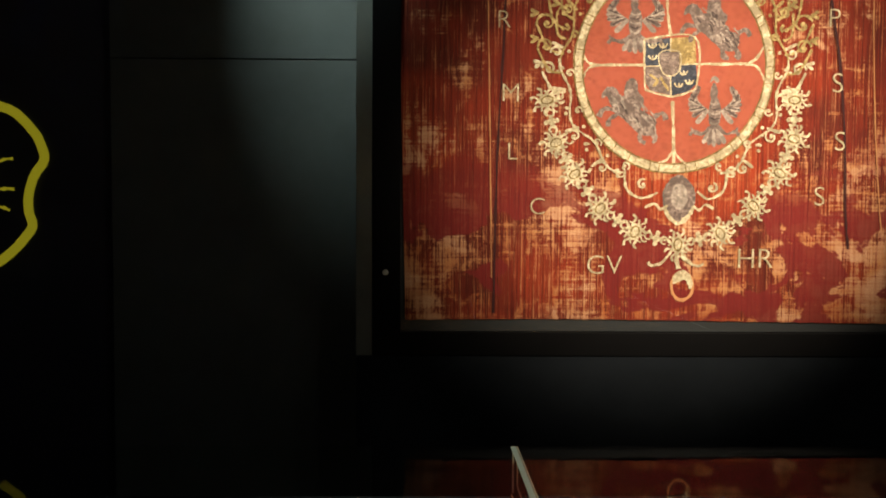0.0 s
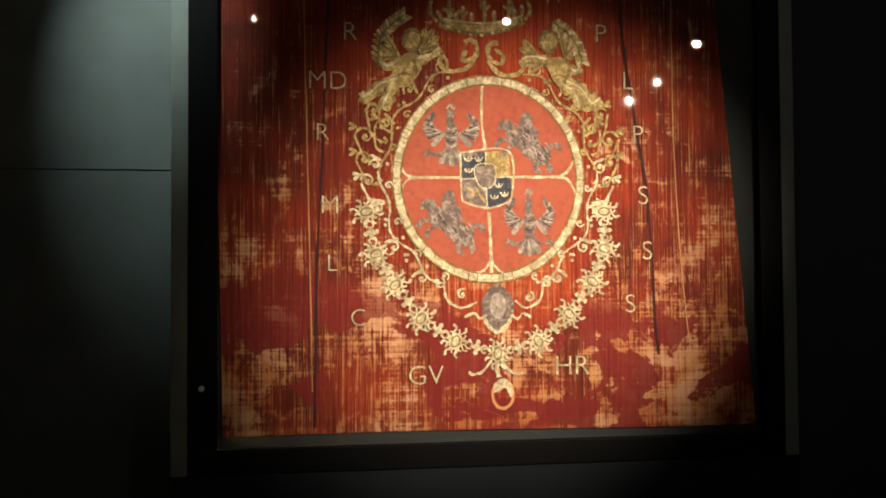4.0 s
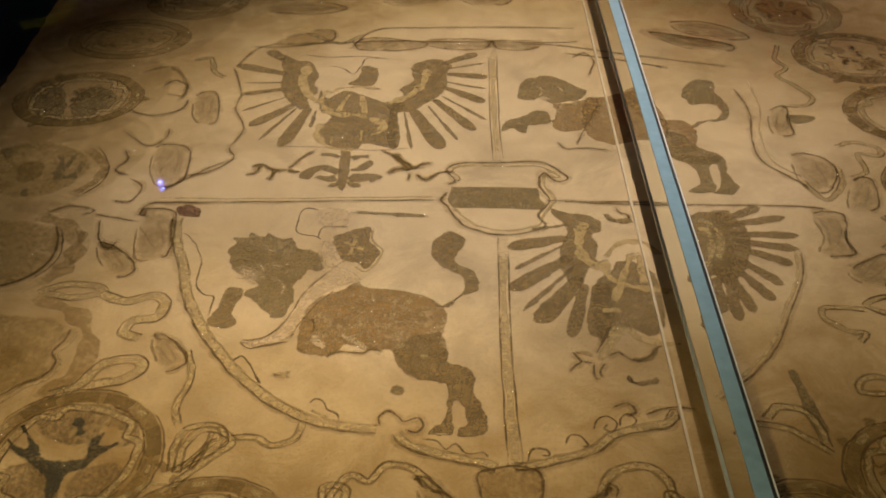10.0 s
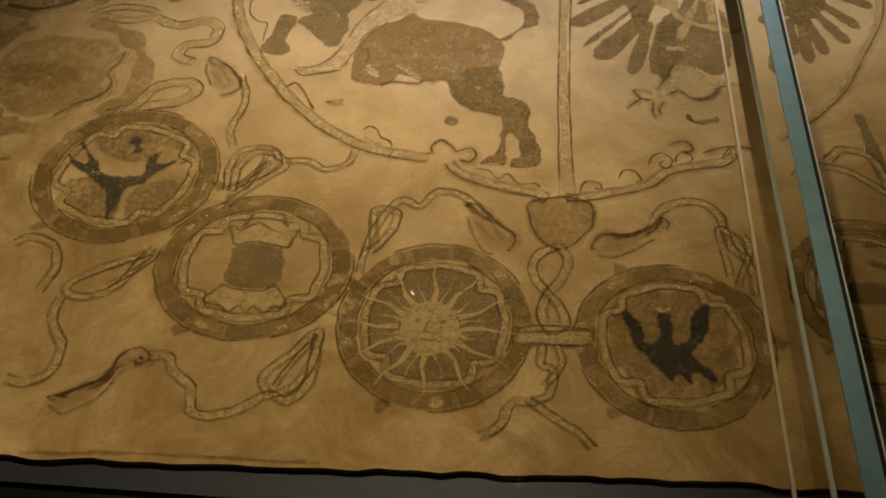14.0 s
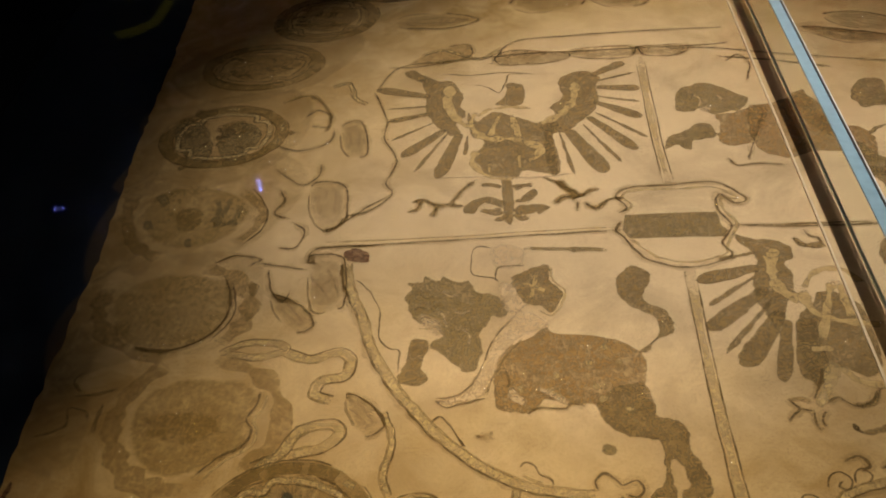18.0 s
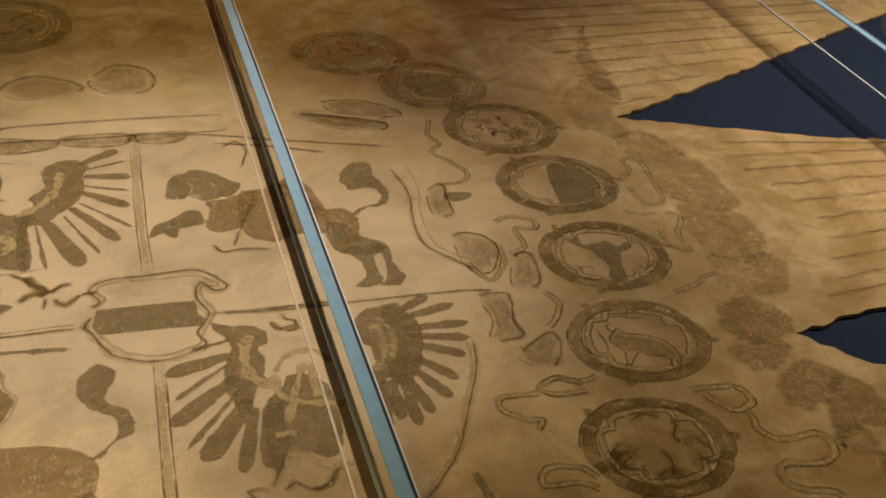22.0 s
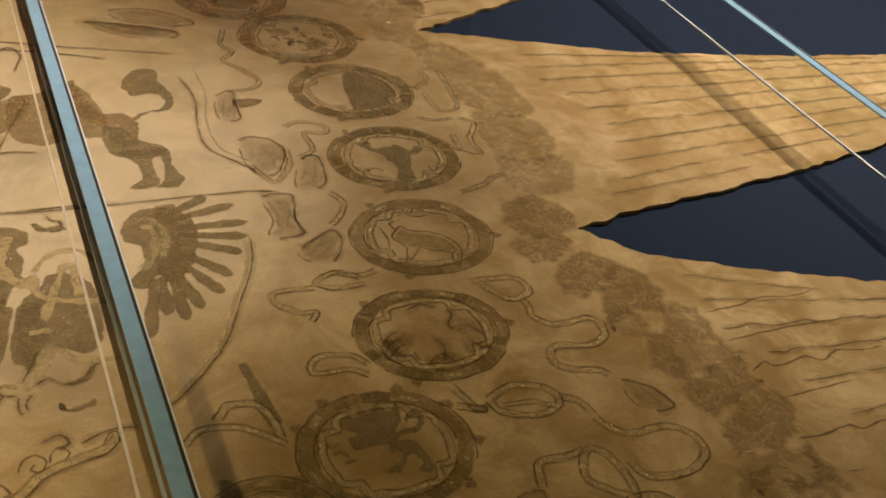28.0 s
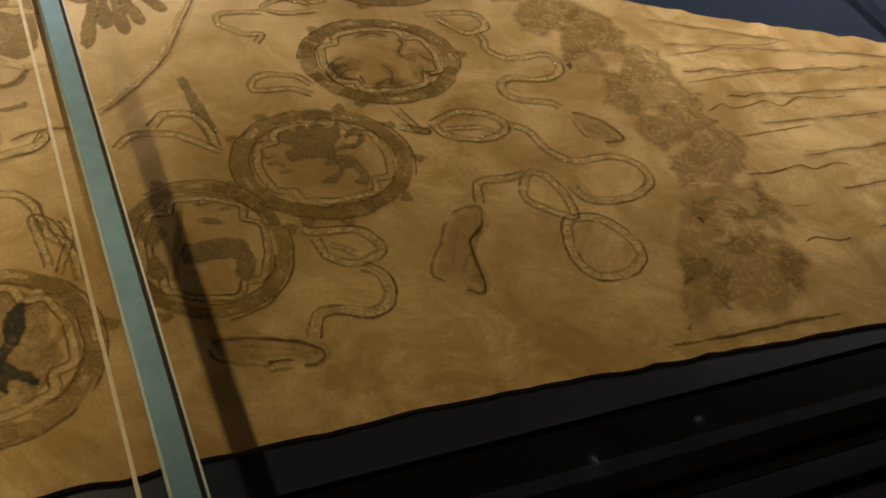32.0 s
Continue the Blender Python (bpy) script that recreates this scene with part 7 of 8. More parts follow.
# wavy seams along the tails
PAR = charge("tail_lines", "long wavy brown lines along the banner tails")
UPPER_TAIL = [(0.98, 1.5, 2.15, 1.55), (0.95, 1.44, 2.1, 1.49), (0.93, 1.38, 2.0, 1.43), (0.93, 1.32, 1.85, 1.37), (0.95, 1.26, 1.8, 1.32), (0.95, 1.2, 1.7, 1.26), (0.96, 1.14, 1.62, 1.2), (0.97, 1.08, 1.5, 1.13), (0.97, 1.02, 1.4, 1.07), (0.98, 0.95, 1.25, 1.0), (0.98, 0.89, 1.1, 0.92)]
MIDDLE_TAIL = [(1.12, 0.72, 1.5, 0.67), (1.1, 0.67, 1.9, 0.62), (1.11, 0.62, 2.3, 0.59), (1.13, 0.565, 2.5, 0.565), (1.14, 0.51, 2.4, 0.535), (1.15, 0.455, 2.3, 0.5), (1.13, 0.4, 2.0, 0.46), (1.1, 0.345, 1.8, 0.405), (1.08, 0.3, 1.65, 0.36), (1.04, 0.262, 1.33, 0.292)]
LOWER_TAIL = [(1.03, 0.07, 1.22, -0.01), (1.03, 0.015, 1.38, -0.07), (1.02, -0.04, 1.5, -0.11), (1.05, -0.095, 1.6, -0.145), (1.06, -0.15, 1.7, -0.18), (1.08, -0.21, 1.75, -0.225), (1.09, -0.27, 1.9, -0.27), (1.09, -0.33, 2.0, -0.32), (1.1, -0.39, 2.2, -0.38)]
for k, (x0, y0, x1, y1) in enumerate(UPPER_TAIL + MIDDLE_TAIL + LOWER_TAIL):
    rr = random.Random(k)
    q, phase = [], rr.uniform(0, 3)
    m = int((x1 - x0) / 0.010)
    for i in range(m):
        t = i / (m - 1)
        run = (x1 - x0) * t
        amp = 0.0095 * max(0.10, noise.noise((run * 3.3, k * 3.1, 0.4)) + 0.36)
        q.append((x0 + run, y0 + (y1 - y0) * t + amp * (abs(math.sin(run * 44 + phase + 1.6 * noise.noise((run * 11, k, 0)))) - 0.5) + 0.005 * noise.noise((run * 5, k * 1.7, 2.0))))
    stroke("seam_wash", q[::3], 0.012, HALO, PAR, False, 0.8)
    i = 0
    while i < m - 8:
        w = min(rr.randint(10, 42), m - i)
        stroke("wavy_line", q[i:i + w:2], rr.uniform(0.0024, 0.0036), (INK, INK, INK, RING)[rr.randint(0, 3)], PAR)
        i += w - 1 + (rr.randint(0, 9) if rr.random() < 0.4 else 0)


# ---- the hanging ----
def velvet_mat():
    """Red velvet rubbed bare in streaks along both thread directions, barest low down and at the sides."""
    mat, nt, b = nodes_of("worn_red_velvet", 0.85, 0, 0.25)
    warp = noise_of(nt, 1.0, (150, 1, 2.6), 5, 0.75)
    thread = noise_of(nt, 1.0, (300, 1, 3.2), 4, 0.7)
    weft = noise_of(nt, 1.0, (3.0, 1, 110), 4, 0.7)
    broad = noise_of(nt, 4.6, (1, 1, 1.2), 6, 0.60, 0.5)
    patch = noise_of(nt, 1.0, (14, 1, 11), 7, 0.70, 0.7)
    big = noise_of(nt, 2.1, (1, 1, 1.2), 3, 0.5, 0.4)
    geo = nt.nodes.new("ShaderNodeNewGeometry")
    sep = nt.nodes.new("ShaderNodeSeparateXYZ")
    nt.links.new(geo.outputs["Position"], sep.inputs[0])

    def calc(op, p, q):
        m = nt.nodes.new("ShaderNodeMath")
        m.operation = op
        for sock, val in zip(m.inputs, (p, q)):
            if hasattr(val, "links"):
                nt.links.new(val, sock)
            else:
                sock.default_value = val
        return m.outputs[0]

    def span(sock, f0, f1, t0, t1):
        r = nt.nodes.new("ShaderNodeMapRange")
        r.inputs["From Min"].default_value, r.inputs["From Max"].default_value = f0, f1
        r.inputs["To Min"].default_value, r.inputs["To Max"].default_value = t0, t1
        nt.links.new(sock, r.inputs["Value"])
        return r.outputs[0]

    low = span(sep.outputs["Z"], 2.75, 1.25, -0.085, 0.075)
    side = span(sep.outputs["X"], 1.30, 1.70, 0.0, 0.03)
    worn = calc("ADD", calc("ADD", calc("MULTIPLY", broad, 0.42), calc("MULTIPLY", patch, 0.68)), calc("ADD", low, side))
    worn = calc("ADD", worn, calc("ADD", calc("MULTIPLY", calc("SUBTRACT", warp, 0.5), 0.46), calc("MULTIPLY", calc("SUBTRACT", weft, 0.5), 0.28)))
    pile = ramp(nt, big, [(0.36, (0.105, 0.013, 0.006)), (0.5, (0.20, 0.021, 0.008)), (0.64, (0.30, 0.042, 0.013))])
    dark = mix(nt, ramp(nt, warp, [(0.36, (0.42, 0.42, 0.42)), (0.60, (1.1, 1.1, 1.1))]), (0.02, 0.0, 0.0), pile)
    bare = ramp(nt, broad, [(0.40, (0.34, 0.105, 0.030)), (0.52, (0.42, 0.185, 0.075)), (0.64, (0.52, 0.290, 0.165))])
    bare = mix(nt, ramp(nt, weft, [(0.38, (0.62, 0.62, 0.62)), (0.56, (1.0, 1.0, 1.0))]), (0.25, 0.05, 0.02), bare)
    bare = mix(nt, ramp(nt, warp, [(0.38, (0.5, 0.5, 0.5)), (0.54, (1.0, 1.0, 1.0))]), (0.22, 0.03, 0.012), bare)
    # single pale threads show where the pile is only thin
    thin = calc("MULTIPLY", span(thread, 0.57, 0.62, 0.0, 0.75), span(worn, 0.46, 0.58, 0.0, 1.0))
    c = mix(nt, thin, dark, (0.50, 0.22, 0.10))
    c = mix(nt, span(worn, 0.60, 0.675, 0.0, 0.92), c, bare)
    # crimson pile survives in cloudy islands with clear edges, above all near the hem
    isle = calc("MULTIPLY", span(noise_of(nt, 3.6, (1, 1, 1.35), 5, 0.58, 0.5), 0.535, 0.552, 0.0, 0.92), span(sep.outputs["Z"], 1.95, 1.60, 0.0, 1.0))
    c = mix(nt, isle, c, mix(nt, ramp(nt, warp, [(0.34, (0.6, 0.6, 0.6)), (0.56, (1, 1, 1))]), (0.05, 0.004, 0.004), (0.15, 0.012, 0.011)))
    nt.links.new(c, b.inputs["Base Color"])
    bump(nt, b, warp, 0.35, 0.003)
    return mat


def gilt_mat(name, lo, hi, rough=0.7, metal=0.0):
    mat, nt, b = nodes_of(name, rough, metal, 0.2)
    fine = noise_of(nt, 95, (1, 1, 1), 4, 0.75)
    c = ramp(nt, fine, [(0.32, tuple(x * 0.42 for x in lo)), (0.46, lo), (0.66, hi)])
    c = mix(nt, ramp(nt, noise_of(nt, 34, (1, 1, 1), 3, 0.6, 0.5), [(0.40, (0, 0, 0)), (0.56, (1, 1, 1))]), tuple(x * 0.66 for x in lo), c)
    nt.links.new(c, b.inputs["Base Color"])
    bump(nt, b, noise_of(nt, 240), 0.4, 0.002)
    return mat


RED = velvet_mat()
GILT = gilt_mat("dull_gold_embroidery", (0.30, 0.205, 0.075), (0.52, 0.385, 0.175))
GILT_DARK = gilt_mat("dark_gold_thread", (0.17, 0.105, 0.034), (0.30, 0.205, 0.078))
CREAM = gilt_mat("cream_gold_embroidery", (0.43, 0.345, 0.215), (0.70, 0.61, 0.44))
SALMON = cloth_mat("salmon_red_satin", (0.265, 0.060, 0.037), (0.35, 0.092, 0.060), (0.30, 0.082, 0.045), rib=(60, 60, 60))
GREYSILVER = gilt_mat("tarnished_silver_thread", (0.15, 0.105, 0.092), (0.33, 0.255, 0.22), 0.7, 0.0)
SILVER_LIGHT = gilt_mat("light_silver_thread", (0.27, 0.215, 0.185), (0.42, 0.35, 0.30), 0.7, 0.0)
SILVER_DARK = gilt_mat("dark_silver_thread", (0.06, 0.038, 0.034), (0.14, 0.10, 0.085), 0.6, 0.1)
NAVY_PAINT = gilt_mat("faded_navy_satin", (0.028, 0.032, 0.05), (0.07, 0.075, 0.10), 0.6, 0.0)
WORN = cloth_mat("worn_ground_weave", (0.46, 0.20, 0.085), (0.60, 0.30, 0.14), (0.40, 0.16, 0.07), rib=(60, 60, 60))
SEAMDARK = plain("dark_velvet_seam", (0.035, 0.004, 0.004), 0.9)

BASE[0] = 0.0
LAYER = 0.0007
hanging = empty("red_hanging", (0.0066, 2.661, 0.0174), "worn red velvet hanging with gold coat of arms behind glass", "tapestry")
hanging.rotation_euler = (radians(90), 0, 0)
hanging.scale = (0.9844, 0.9847, 1.0)


def sewn(name, label):
    ob = new(name)
    ob.parent = hanging
    return tagged(ob, label)


# the velvet hangs in very shallow folds; its right edge slopes inwards towards the top
NX, NZ = 90, 60
gv, gf = [], []
for j in range(NZ + 1):
    z = j / NZ
    zz = 1.232 + z * 2.10 + 0.0
    for i in range(NX + 1):
        u = i / NX
        left, right = -0.040 - 0.045 * z, 1.970 - 0.19 * z
        x = left + (right - left) * u
        fold = 0.0010 * math.sin(x * 9.0 + 0.6 * math.sin(zz * 2)) + 0.0008 * math.sin(x * 23 + zz)
        hem = 0.006 * math.sin(x * 2.4 + 0.4) * (1 - z) ** 8
        gv.append((x, zz + hem + (0.003 * noise.noise((x * 30, 0, 0)) if j == 0 else 0), fold - 0.003))
for j in range(NZ):
    for i in range(NX):
        a = j * (NX + 1) + i
        gf.append((a, a + 1, a + NX + 2, a + NX + 1))
velvet = link("velvet", gv, gf, RED, hanging, True)


def letters(text, at, height):
    """Gold sewn capitals in the built-in font, as a thin mesh."""
    cu = bpy.data.curves.new("letters", "FONT")
    cu.body, cu.align_x, cu.align_y = text, "CENTER", "CENTER"
    cu.size, cu.extrude, cu.offset = height * 1.38, 0.0006, -0.0014
    tmp = bpy.data.objects.new("letters", cu)
    scene.collection.objects.link(tmp)
    bpy.context.view_layer.update()
    me = bpy.data.meshes.new_from_object(tmp.evaluated_get(bpy.context.evaluated_depsgraph_get()))
    bpy.data.objects.remove(tmp)
    me.materials.clear()
    me.materials.append(CREAM)
    ob = new("letters", me)
    ob.parent = hanging
    ob.location = (at[0], at[1], 0.0022)
    return ob


OX, OZ, ORX, ORZ = 0.928, 2.158, 0.346, 0.368      # the oval shield

PAR = sewn("oval_shield", "salmon red oval shield with a cream rope border")
blob("field", arc(OX, OZ, ORX, ORZ, 0, math.tau, 40)[:-1], SALMON, PAR, 0.8)
ring_mesh("cream_border", OX, OZ, ORX * 1.055, ORZ * 1.05, 0.905, lift(1.6), CREAM, PAR, 0.010, 2.0)
stroke("border_line", arc(OX, OZ, ORX * 0.958, ORZ * 0.955, 0, math.tau, 60)[:-1], 0.0045, GILT_DARK, PAR, closed=True)
stroke("border_line", arc(OX, OZ, ORX * 1.048, ORZ * 1.043, 0, math.tau, 60)[:-1], 0.0045, GILT_DARK, PAR, closed=True)
for i in range(34):
    a = i * math.tau / 34 + 0.05 * math.sin(i * 3.7)
    stroke("border_crack", [(OX + ORX * k * math.cos(a + d), OZ + ORZ * k * math.sin(a + d)) for k, d in ((0.962, -0.004), (1.0, 0.003), (1.044, 0.0))], 0.0022, GILT_DARK, PAR)
stroke("cross_line", [(0.901, 2.511), (0.899, 2.372), (0.913, 2.266)], 0.009, CREAM, PAR)
stroke("cross_line", [(0.924, 2.034), (0.93, 1.909), (0.933, 1.804)], 0.01, CREAM, PAR)
stroke("cross_line", [(0.598, 2.197), (0.629, 2.164), (0.73, 2.162), (0.825, 2.163)], 0.008, CREAM, PAR)
stroke("cross_line", [(0.597, 2.114), (0.629, 2.156), (0.73, 2.162)], 0.007, CREAM, PAR)
stroke("cross_line", [(1.008, 2.166), (1.162, 2.169), (1.218, 2.183), (1.252, 2.231)], 0.008, CREAM, PAR)
stroke("cross_line", [(1.162, 2.169), (1.224, 2.161), (1.256, 2.112)], 0.007, CREAM, PAR)
stroke("cross_line", [(0.929, 1.856), (0.955, 1.825), (0.976, 1.808)], 0.007, CREAM, PAR)
stroke("cross_line", [(0.929, 1.856), (0.905, 1.821), (0.877, 1.813)], 0.007, CREAM, PAR)

# small quartered shield

PAR = sewn("small_shield", "small navy and cream quartered shield")
blob("quarter", [(0.818, 2.252), (0.912, 2.258), (0.913, 2.161), (0.821, 2.155)], NAVY_PAINT, PAR, 2, False)
blob("quarter", [(0.915, 2.258), (1.001, 2.264), (1.006, 2.171), (0.913, 2.161)], GILT, PAR, 2, False)
blob("quarter", [(0.821, 2.155), (0.913, 2.161), (0.918, 2.055), (0.845, 2.071), (0.824, 2.1)], GREYSILVER, PAR, 2, False)
blob("quarter", [(0.913, 2.161), (1.006, 2.166), (1.011, 2.099), (0.981, 2.069), (0.918, 2.053)], NAVY_PAINT, PAR, 2, False)
stroke("shield_line", [(0.818, 2.254), (1.001, 2.264), (1.011, 2.099), (0.981, 2.067), (0.92, 2.051), (0.839, 2.069), (0.822, 2.1), (0.818, 2.254)], 0.006, CREAM, PAR)
blob("inner_shield", [(0.875, 2.206), (0.944, 2.21), (0.947, 2.144), (0.912, 2.123), (0.881, 2.143)], GREYSILVER, PAR, 2.6, False)
for cx, cz in ((0.847, 2.231), (0.887, 2.233), (0.850, 2.190), (0.962, 2.136), (0.984, 2.104), (0.945, 2.092)):
    stroke("charge", [(cx - 0.016, cz + 0.006), (cx - 0.007, cz - 0.006), (cx + 0.006, cz - 0.006), (cx + 0.015, cz + 0.006)], 0.0055, CREAM, PAR, layer=2.9)
    stroke("charge", [(cx, cz - 0.004), (cx, cz + 0.007)], 0.004, CREAM, PAR, layer=2.9)
stroke("shield_line", [(0.913, 2.260), (0.914, 2.160), (0.918, 2.054)], 0.004, CREAM, PAR)
stroke("shield_line", [(0.819, 2.156), (0.913, 2.161), (1.008, 2.167)], 0.004, CREAM, PAR)
stroke("shield_line", [(0.875, 2.206), (0.944, 2.210), (0.947, 2.144), (0.912, 2.123), (0.881, 2.143)], 0.004, CREAM, PAR, closed=True, layer=3.0)
stroke("charge", [(0.94, 2.246), (0.966, 2.225), (0.948, 2.193)], 0.007, GILT, PAR)
stroke("charge", [(0.971, 2.242), (0.988, 2.215), (0.976, 2.183)], 0.007, GILT, PAR)
stroke("charge", [(0.84, 2.128), (0.867, 2.107), (0.852, 2.086)], 0.007, GILT, PAR)
stroke("charge", [(0.878, 2.118), (0.895, 2.093), (0.909, 2.072)], 0.007, GILT, PAR)

# four grey charges in the quarters


def oval(cx, cz, rx, rz, n=14, tilt=0.0):
    ct, st = math.cos(tilt), math.sin(tilt)
    return [(cx + rx * math.cos(a) * ct - rz * math.sin(a) * st, cz + rx * math.cos(a) * st + rz * math.sin(a) * ct) for a in (i * math.tau / n for i in range(n))]


def silver_wings(cx, cz, w, h):
    """Raised wings of overlapping silver plumes round a slim body, with tail, legs and a small crown."""
    par = sewn("silver_charge", "grey silver embroidered spread wings on salmon red")
    for side in (-1, 1):
        for k in range(8):
            a = 0.15 + k * 0.19
            root = (cx + side * w * (0.12 + 0.035 * k), cz + h * (0.02 + 0.020 * k))
            tip = (cx + side * w * (0.50 - 0.012 * (k - 4) ** 2) * math.cos(a * 0.55), cz + h * (-0.16 + 0.10 * k - 0.004 * k * k))
            feather("plume", root, tip, 0.017, GREYSILVER if k % 2 else SILVER_LIGHT, par)
            stroke("thread", [root, tip], 0.0028, SILVER_DARK if k % 3 else SILVER_LIGHT, par)
        stroke("leg", [(cx + side * w * 0.06, cz - h * 0.20), (cx + side * w * 0.20, cz - h * 0.30), (cx + side * w * 0.36, cz - h * 0.27), (cx + side * w * 0.42, cz - h * 0.33)], 0.012, GREYSILVER, par)
        stroke("claw", [(cx + side * w * 0.36, cz - h * 0.27), (cx + side * w * 0.40, cz - h * 0.21)], 0.008, GREYSILVER, par)
    blob("body", oval(cx, cz - h * 0.02, w * 0.10, h * 0.22), GREYSILVER, par, 1.8)
    blob("neck", oval(cx - w * 0.02, cz + h * 0.26, w * 0.055, h * 0.13), GREYSILVER, par, 1.9)
    stroke("crown", [(cx - w * 0.08, cz + h * 0.40), (cx - w * 0.02, cz + h * 0.46), (cx + w * 0.05, cz + h * 0.40)], 0.010, SILVER_LIGHT, par)
    for k in range(5):
        o = (k - 2) * 0.055
        feather("tail", (cx + w * o * 0.4, cz - h * 0.22), (cx + w * o * 1.7, cz - h * (0.47 - 0.02 * abs(k - 2))), 0.016, GREYSILVER if k % 2 else SILVER_LIGHT, par)
    for k in range(5):
        z = cz + h * (0.12 - 0.065 * k)
        stroke("scale_row", [(cx - w * 0.08, z), (cx, z - h * 0.03), (cx + w * 0.08, z)], 0.0035, SILVER_DARK if k % 2 else SILVER_LIGHT, par)


def silver_mount(cx, cz, w, h):
    """A leaning plain silver shape with four thin limbs, a raised end and a lump on top."""
    par = sewn("silver_charge", "grey silver embroidered leaning plain shape on salmon red")

    def at(u, v):
        return (cx + w * u, cz + h * v)

    blob("mass", [at(-0.30, 0.10), at(-0.16, 0.20), at(0.02, 0.08), at(0.20, -0.05), at(0.34, -0.14), at(0.30, -0.34), at(0.14, -0.36), at(-0.02, -0.24), at(-0.14, -0.12), at(-0.28, -0.02)], GREYSILVER, par, 1.8)
    blob("raised_end", [at(-0.30, 0.06), at(-0.38, 0.20), at(-0.46, 0.18), at(-0.42, 0.30), at(-0.30, 0.34), at(-0.20, 0.22), at(-0.16, 0.08)], GREYSILVER, par, 1.9)
    blob("lump", [at(-0.10, 0.12), at(-0.12, 0.34), at(-0.04, 0.46), at(0.05, 0.42), at(0.08, 0.26), at(0.16, 0.16), at(0.10, 0.02)], GREYSILVER, par, 2.0)
    for q in ([(-0.28, 0.0), (-0.42, 0.02), (-0.50, -0.10)], [(-0.22, -0.06), (-0.34, -0.14), (-0.36, -0.24)], [(0.10, -0.32), (0.12, -0.44), (0.20, -0.48)], [(0.28, -0.30), (0.34, -0.42), (0.30, -0.48)], [(0.32, -0.10), (0.44, -0.04), (0.50, -0.14)]):
        stroke("limb", [at(u, v) for u, v in q], 0.015, GREYSILVER, par)
    r = random.Random(int(cx * 1000))
    for k in range(26):
        u = r.uniform(-0.32, 0.30)
        v = -0.55 * u + r.uniform(-0.14, 0.22) - 0.03
        stroke("thread", [at(u, v), at(u + 0.04, v - r.uniform(0.02, 0.08)), at(u + 0.07, v - r.uniform(0.06, 0.14))], 0.0042, r.choice((SILVER_LIGHT, SILVER_LIGHT, SILVER_DARK)), par)


silver_wings(0.785, 2.318, 0.235, 0.245)
silver_mount(1.075, 2.300, 0.250, 0.235)
silver_mount(0.780, 2.000, 0.245, 0.245)
silver_wings(1.078, 1.996, 0.215, 0.265)

# gilt scrollwork round the oval
PAR = sewn("scrollwork", "gold scrolled foliage border round the oval shield")


def volute(ex, ez, r, a0, turn, width, mat):
    """A stem end that winds into a round eye."""
    q = [(ex + r * (1 - k / 13) * math.cos(a0 + turn * k * 0.62), ez + r * (1 - k / 13) * math.sin(a0 + turn * k * 0.62)) for k in range(11)]
    stroke("scroll", q, width, mat, PAR)
    disc("eye", (ex, ez), r * 0.22, mat, PAR, 2.2)


def ringed(side, k, a):
    return (OX + side * ORX * k * math.cos(a), OZ + ORZ * k * math.sin(a))


for side in (-1, 1):
    # a waving stem that throws a curl to each side in turn
    stem = [ringed(side, 1.155 + 0.045 * math.sin(i * 0.9), -1.12 + i * 0.0735) for i in range(33)]
    stroke("stem", stem[:17], 0.0065, CREAM, PAR)
    stroke("stem", stem[16:], 0.0065, GILT, PAR)
    for i in range(14):
        a = -1.10 + i * 0.172
        mat = CREAM if a < 0.15 else GILT
        out = 1 if i % 2 else -1
        eye = ringed(side, 1.165 + 0.075 * out, a)
        volute(*eye, 0.022 if out > 0 else 0.016, a + (math.pi if out > 0 else 0.0), side * out, 0.0058, mat)
        tip = ringed(side, 1.165 + 0.135 * max(out, 0.3), a + 0.07)
        feather("leaf", ringed(side, 1.16, a + 0.04), tip, 0.010, mat, PAR)
        disc("bead", ringed(side, 1.165 - 0.055 * out, a + 0.02), 0.0055, mat, PAR, 2)
    # larger curls stand out at the flanks
    for a, k, r in ((-0.02, 1.31, 0.026), (0.14, 1.36, 0.030), (0.30, 1.40, 0.038), (0.42, 1.27, 0.024), (0.50, 1.42, 0.026), (0.60, 1.33, 0.028)):
        eye = ringed(side, k, a)
        mat = CREAM if a < 0.1 else GILT
        stroke("stem", [ringed(side, 1.16, a - 0.20), ringed(side, (k + 1.16) / 2 + 0.05, a - 0.17), ringed(side, k + r / ORX, a - 0.02)], 0.0075, mat, PAR)
        volute(*eye, r, a + (0 if side > 0 else math.pi), side, 0.0072, mat)
        for w in (-0.6, 0.2):
            root = ringed(side, k + r / ORX, a + 0.04)
            feather("leaf", root, (root[0] + side * 0.030 * math.cos(a + w), root[1] + 0.030 * math.sin(a + w)), 0.010, mat, PAR)
for q in ([(0.842, 2.636), (0.826, 2.600), (0.850, 2.600), (0.878, 2.617), (0.883, 2.652), (0.862, 2.676), (0.835, 2.664)], [(0.878, 2.617), (0.850, 2.575), (0.801, 2.558), (0.755, 2.566), (0.742, 2.598), (0.764, 2.612)],
          [(0.950, 2.644), (0.982, 2.620), (0.975, 2.590), (0.940, 2.600), (0.924, 2.625), (0.930, 2.660), (0.962, 2.668)], [(0.924, 2.600), (0.965, 2.553), (1.027, 2.548), (1.060, 2.575), (1.046, 2.606)]):
    stroke("big_scroll", q, 0.014, GILT, PAR)

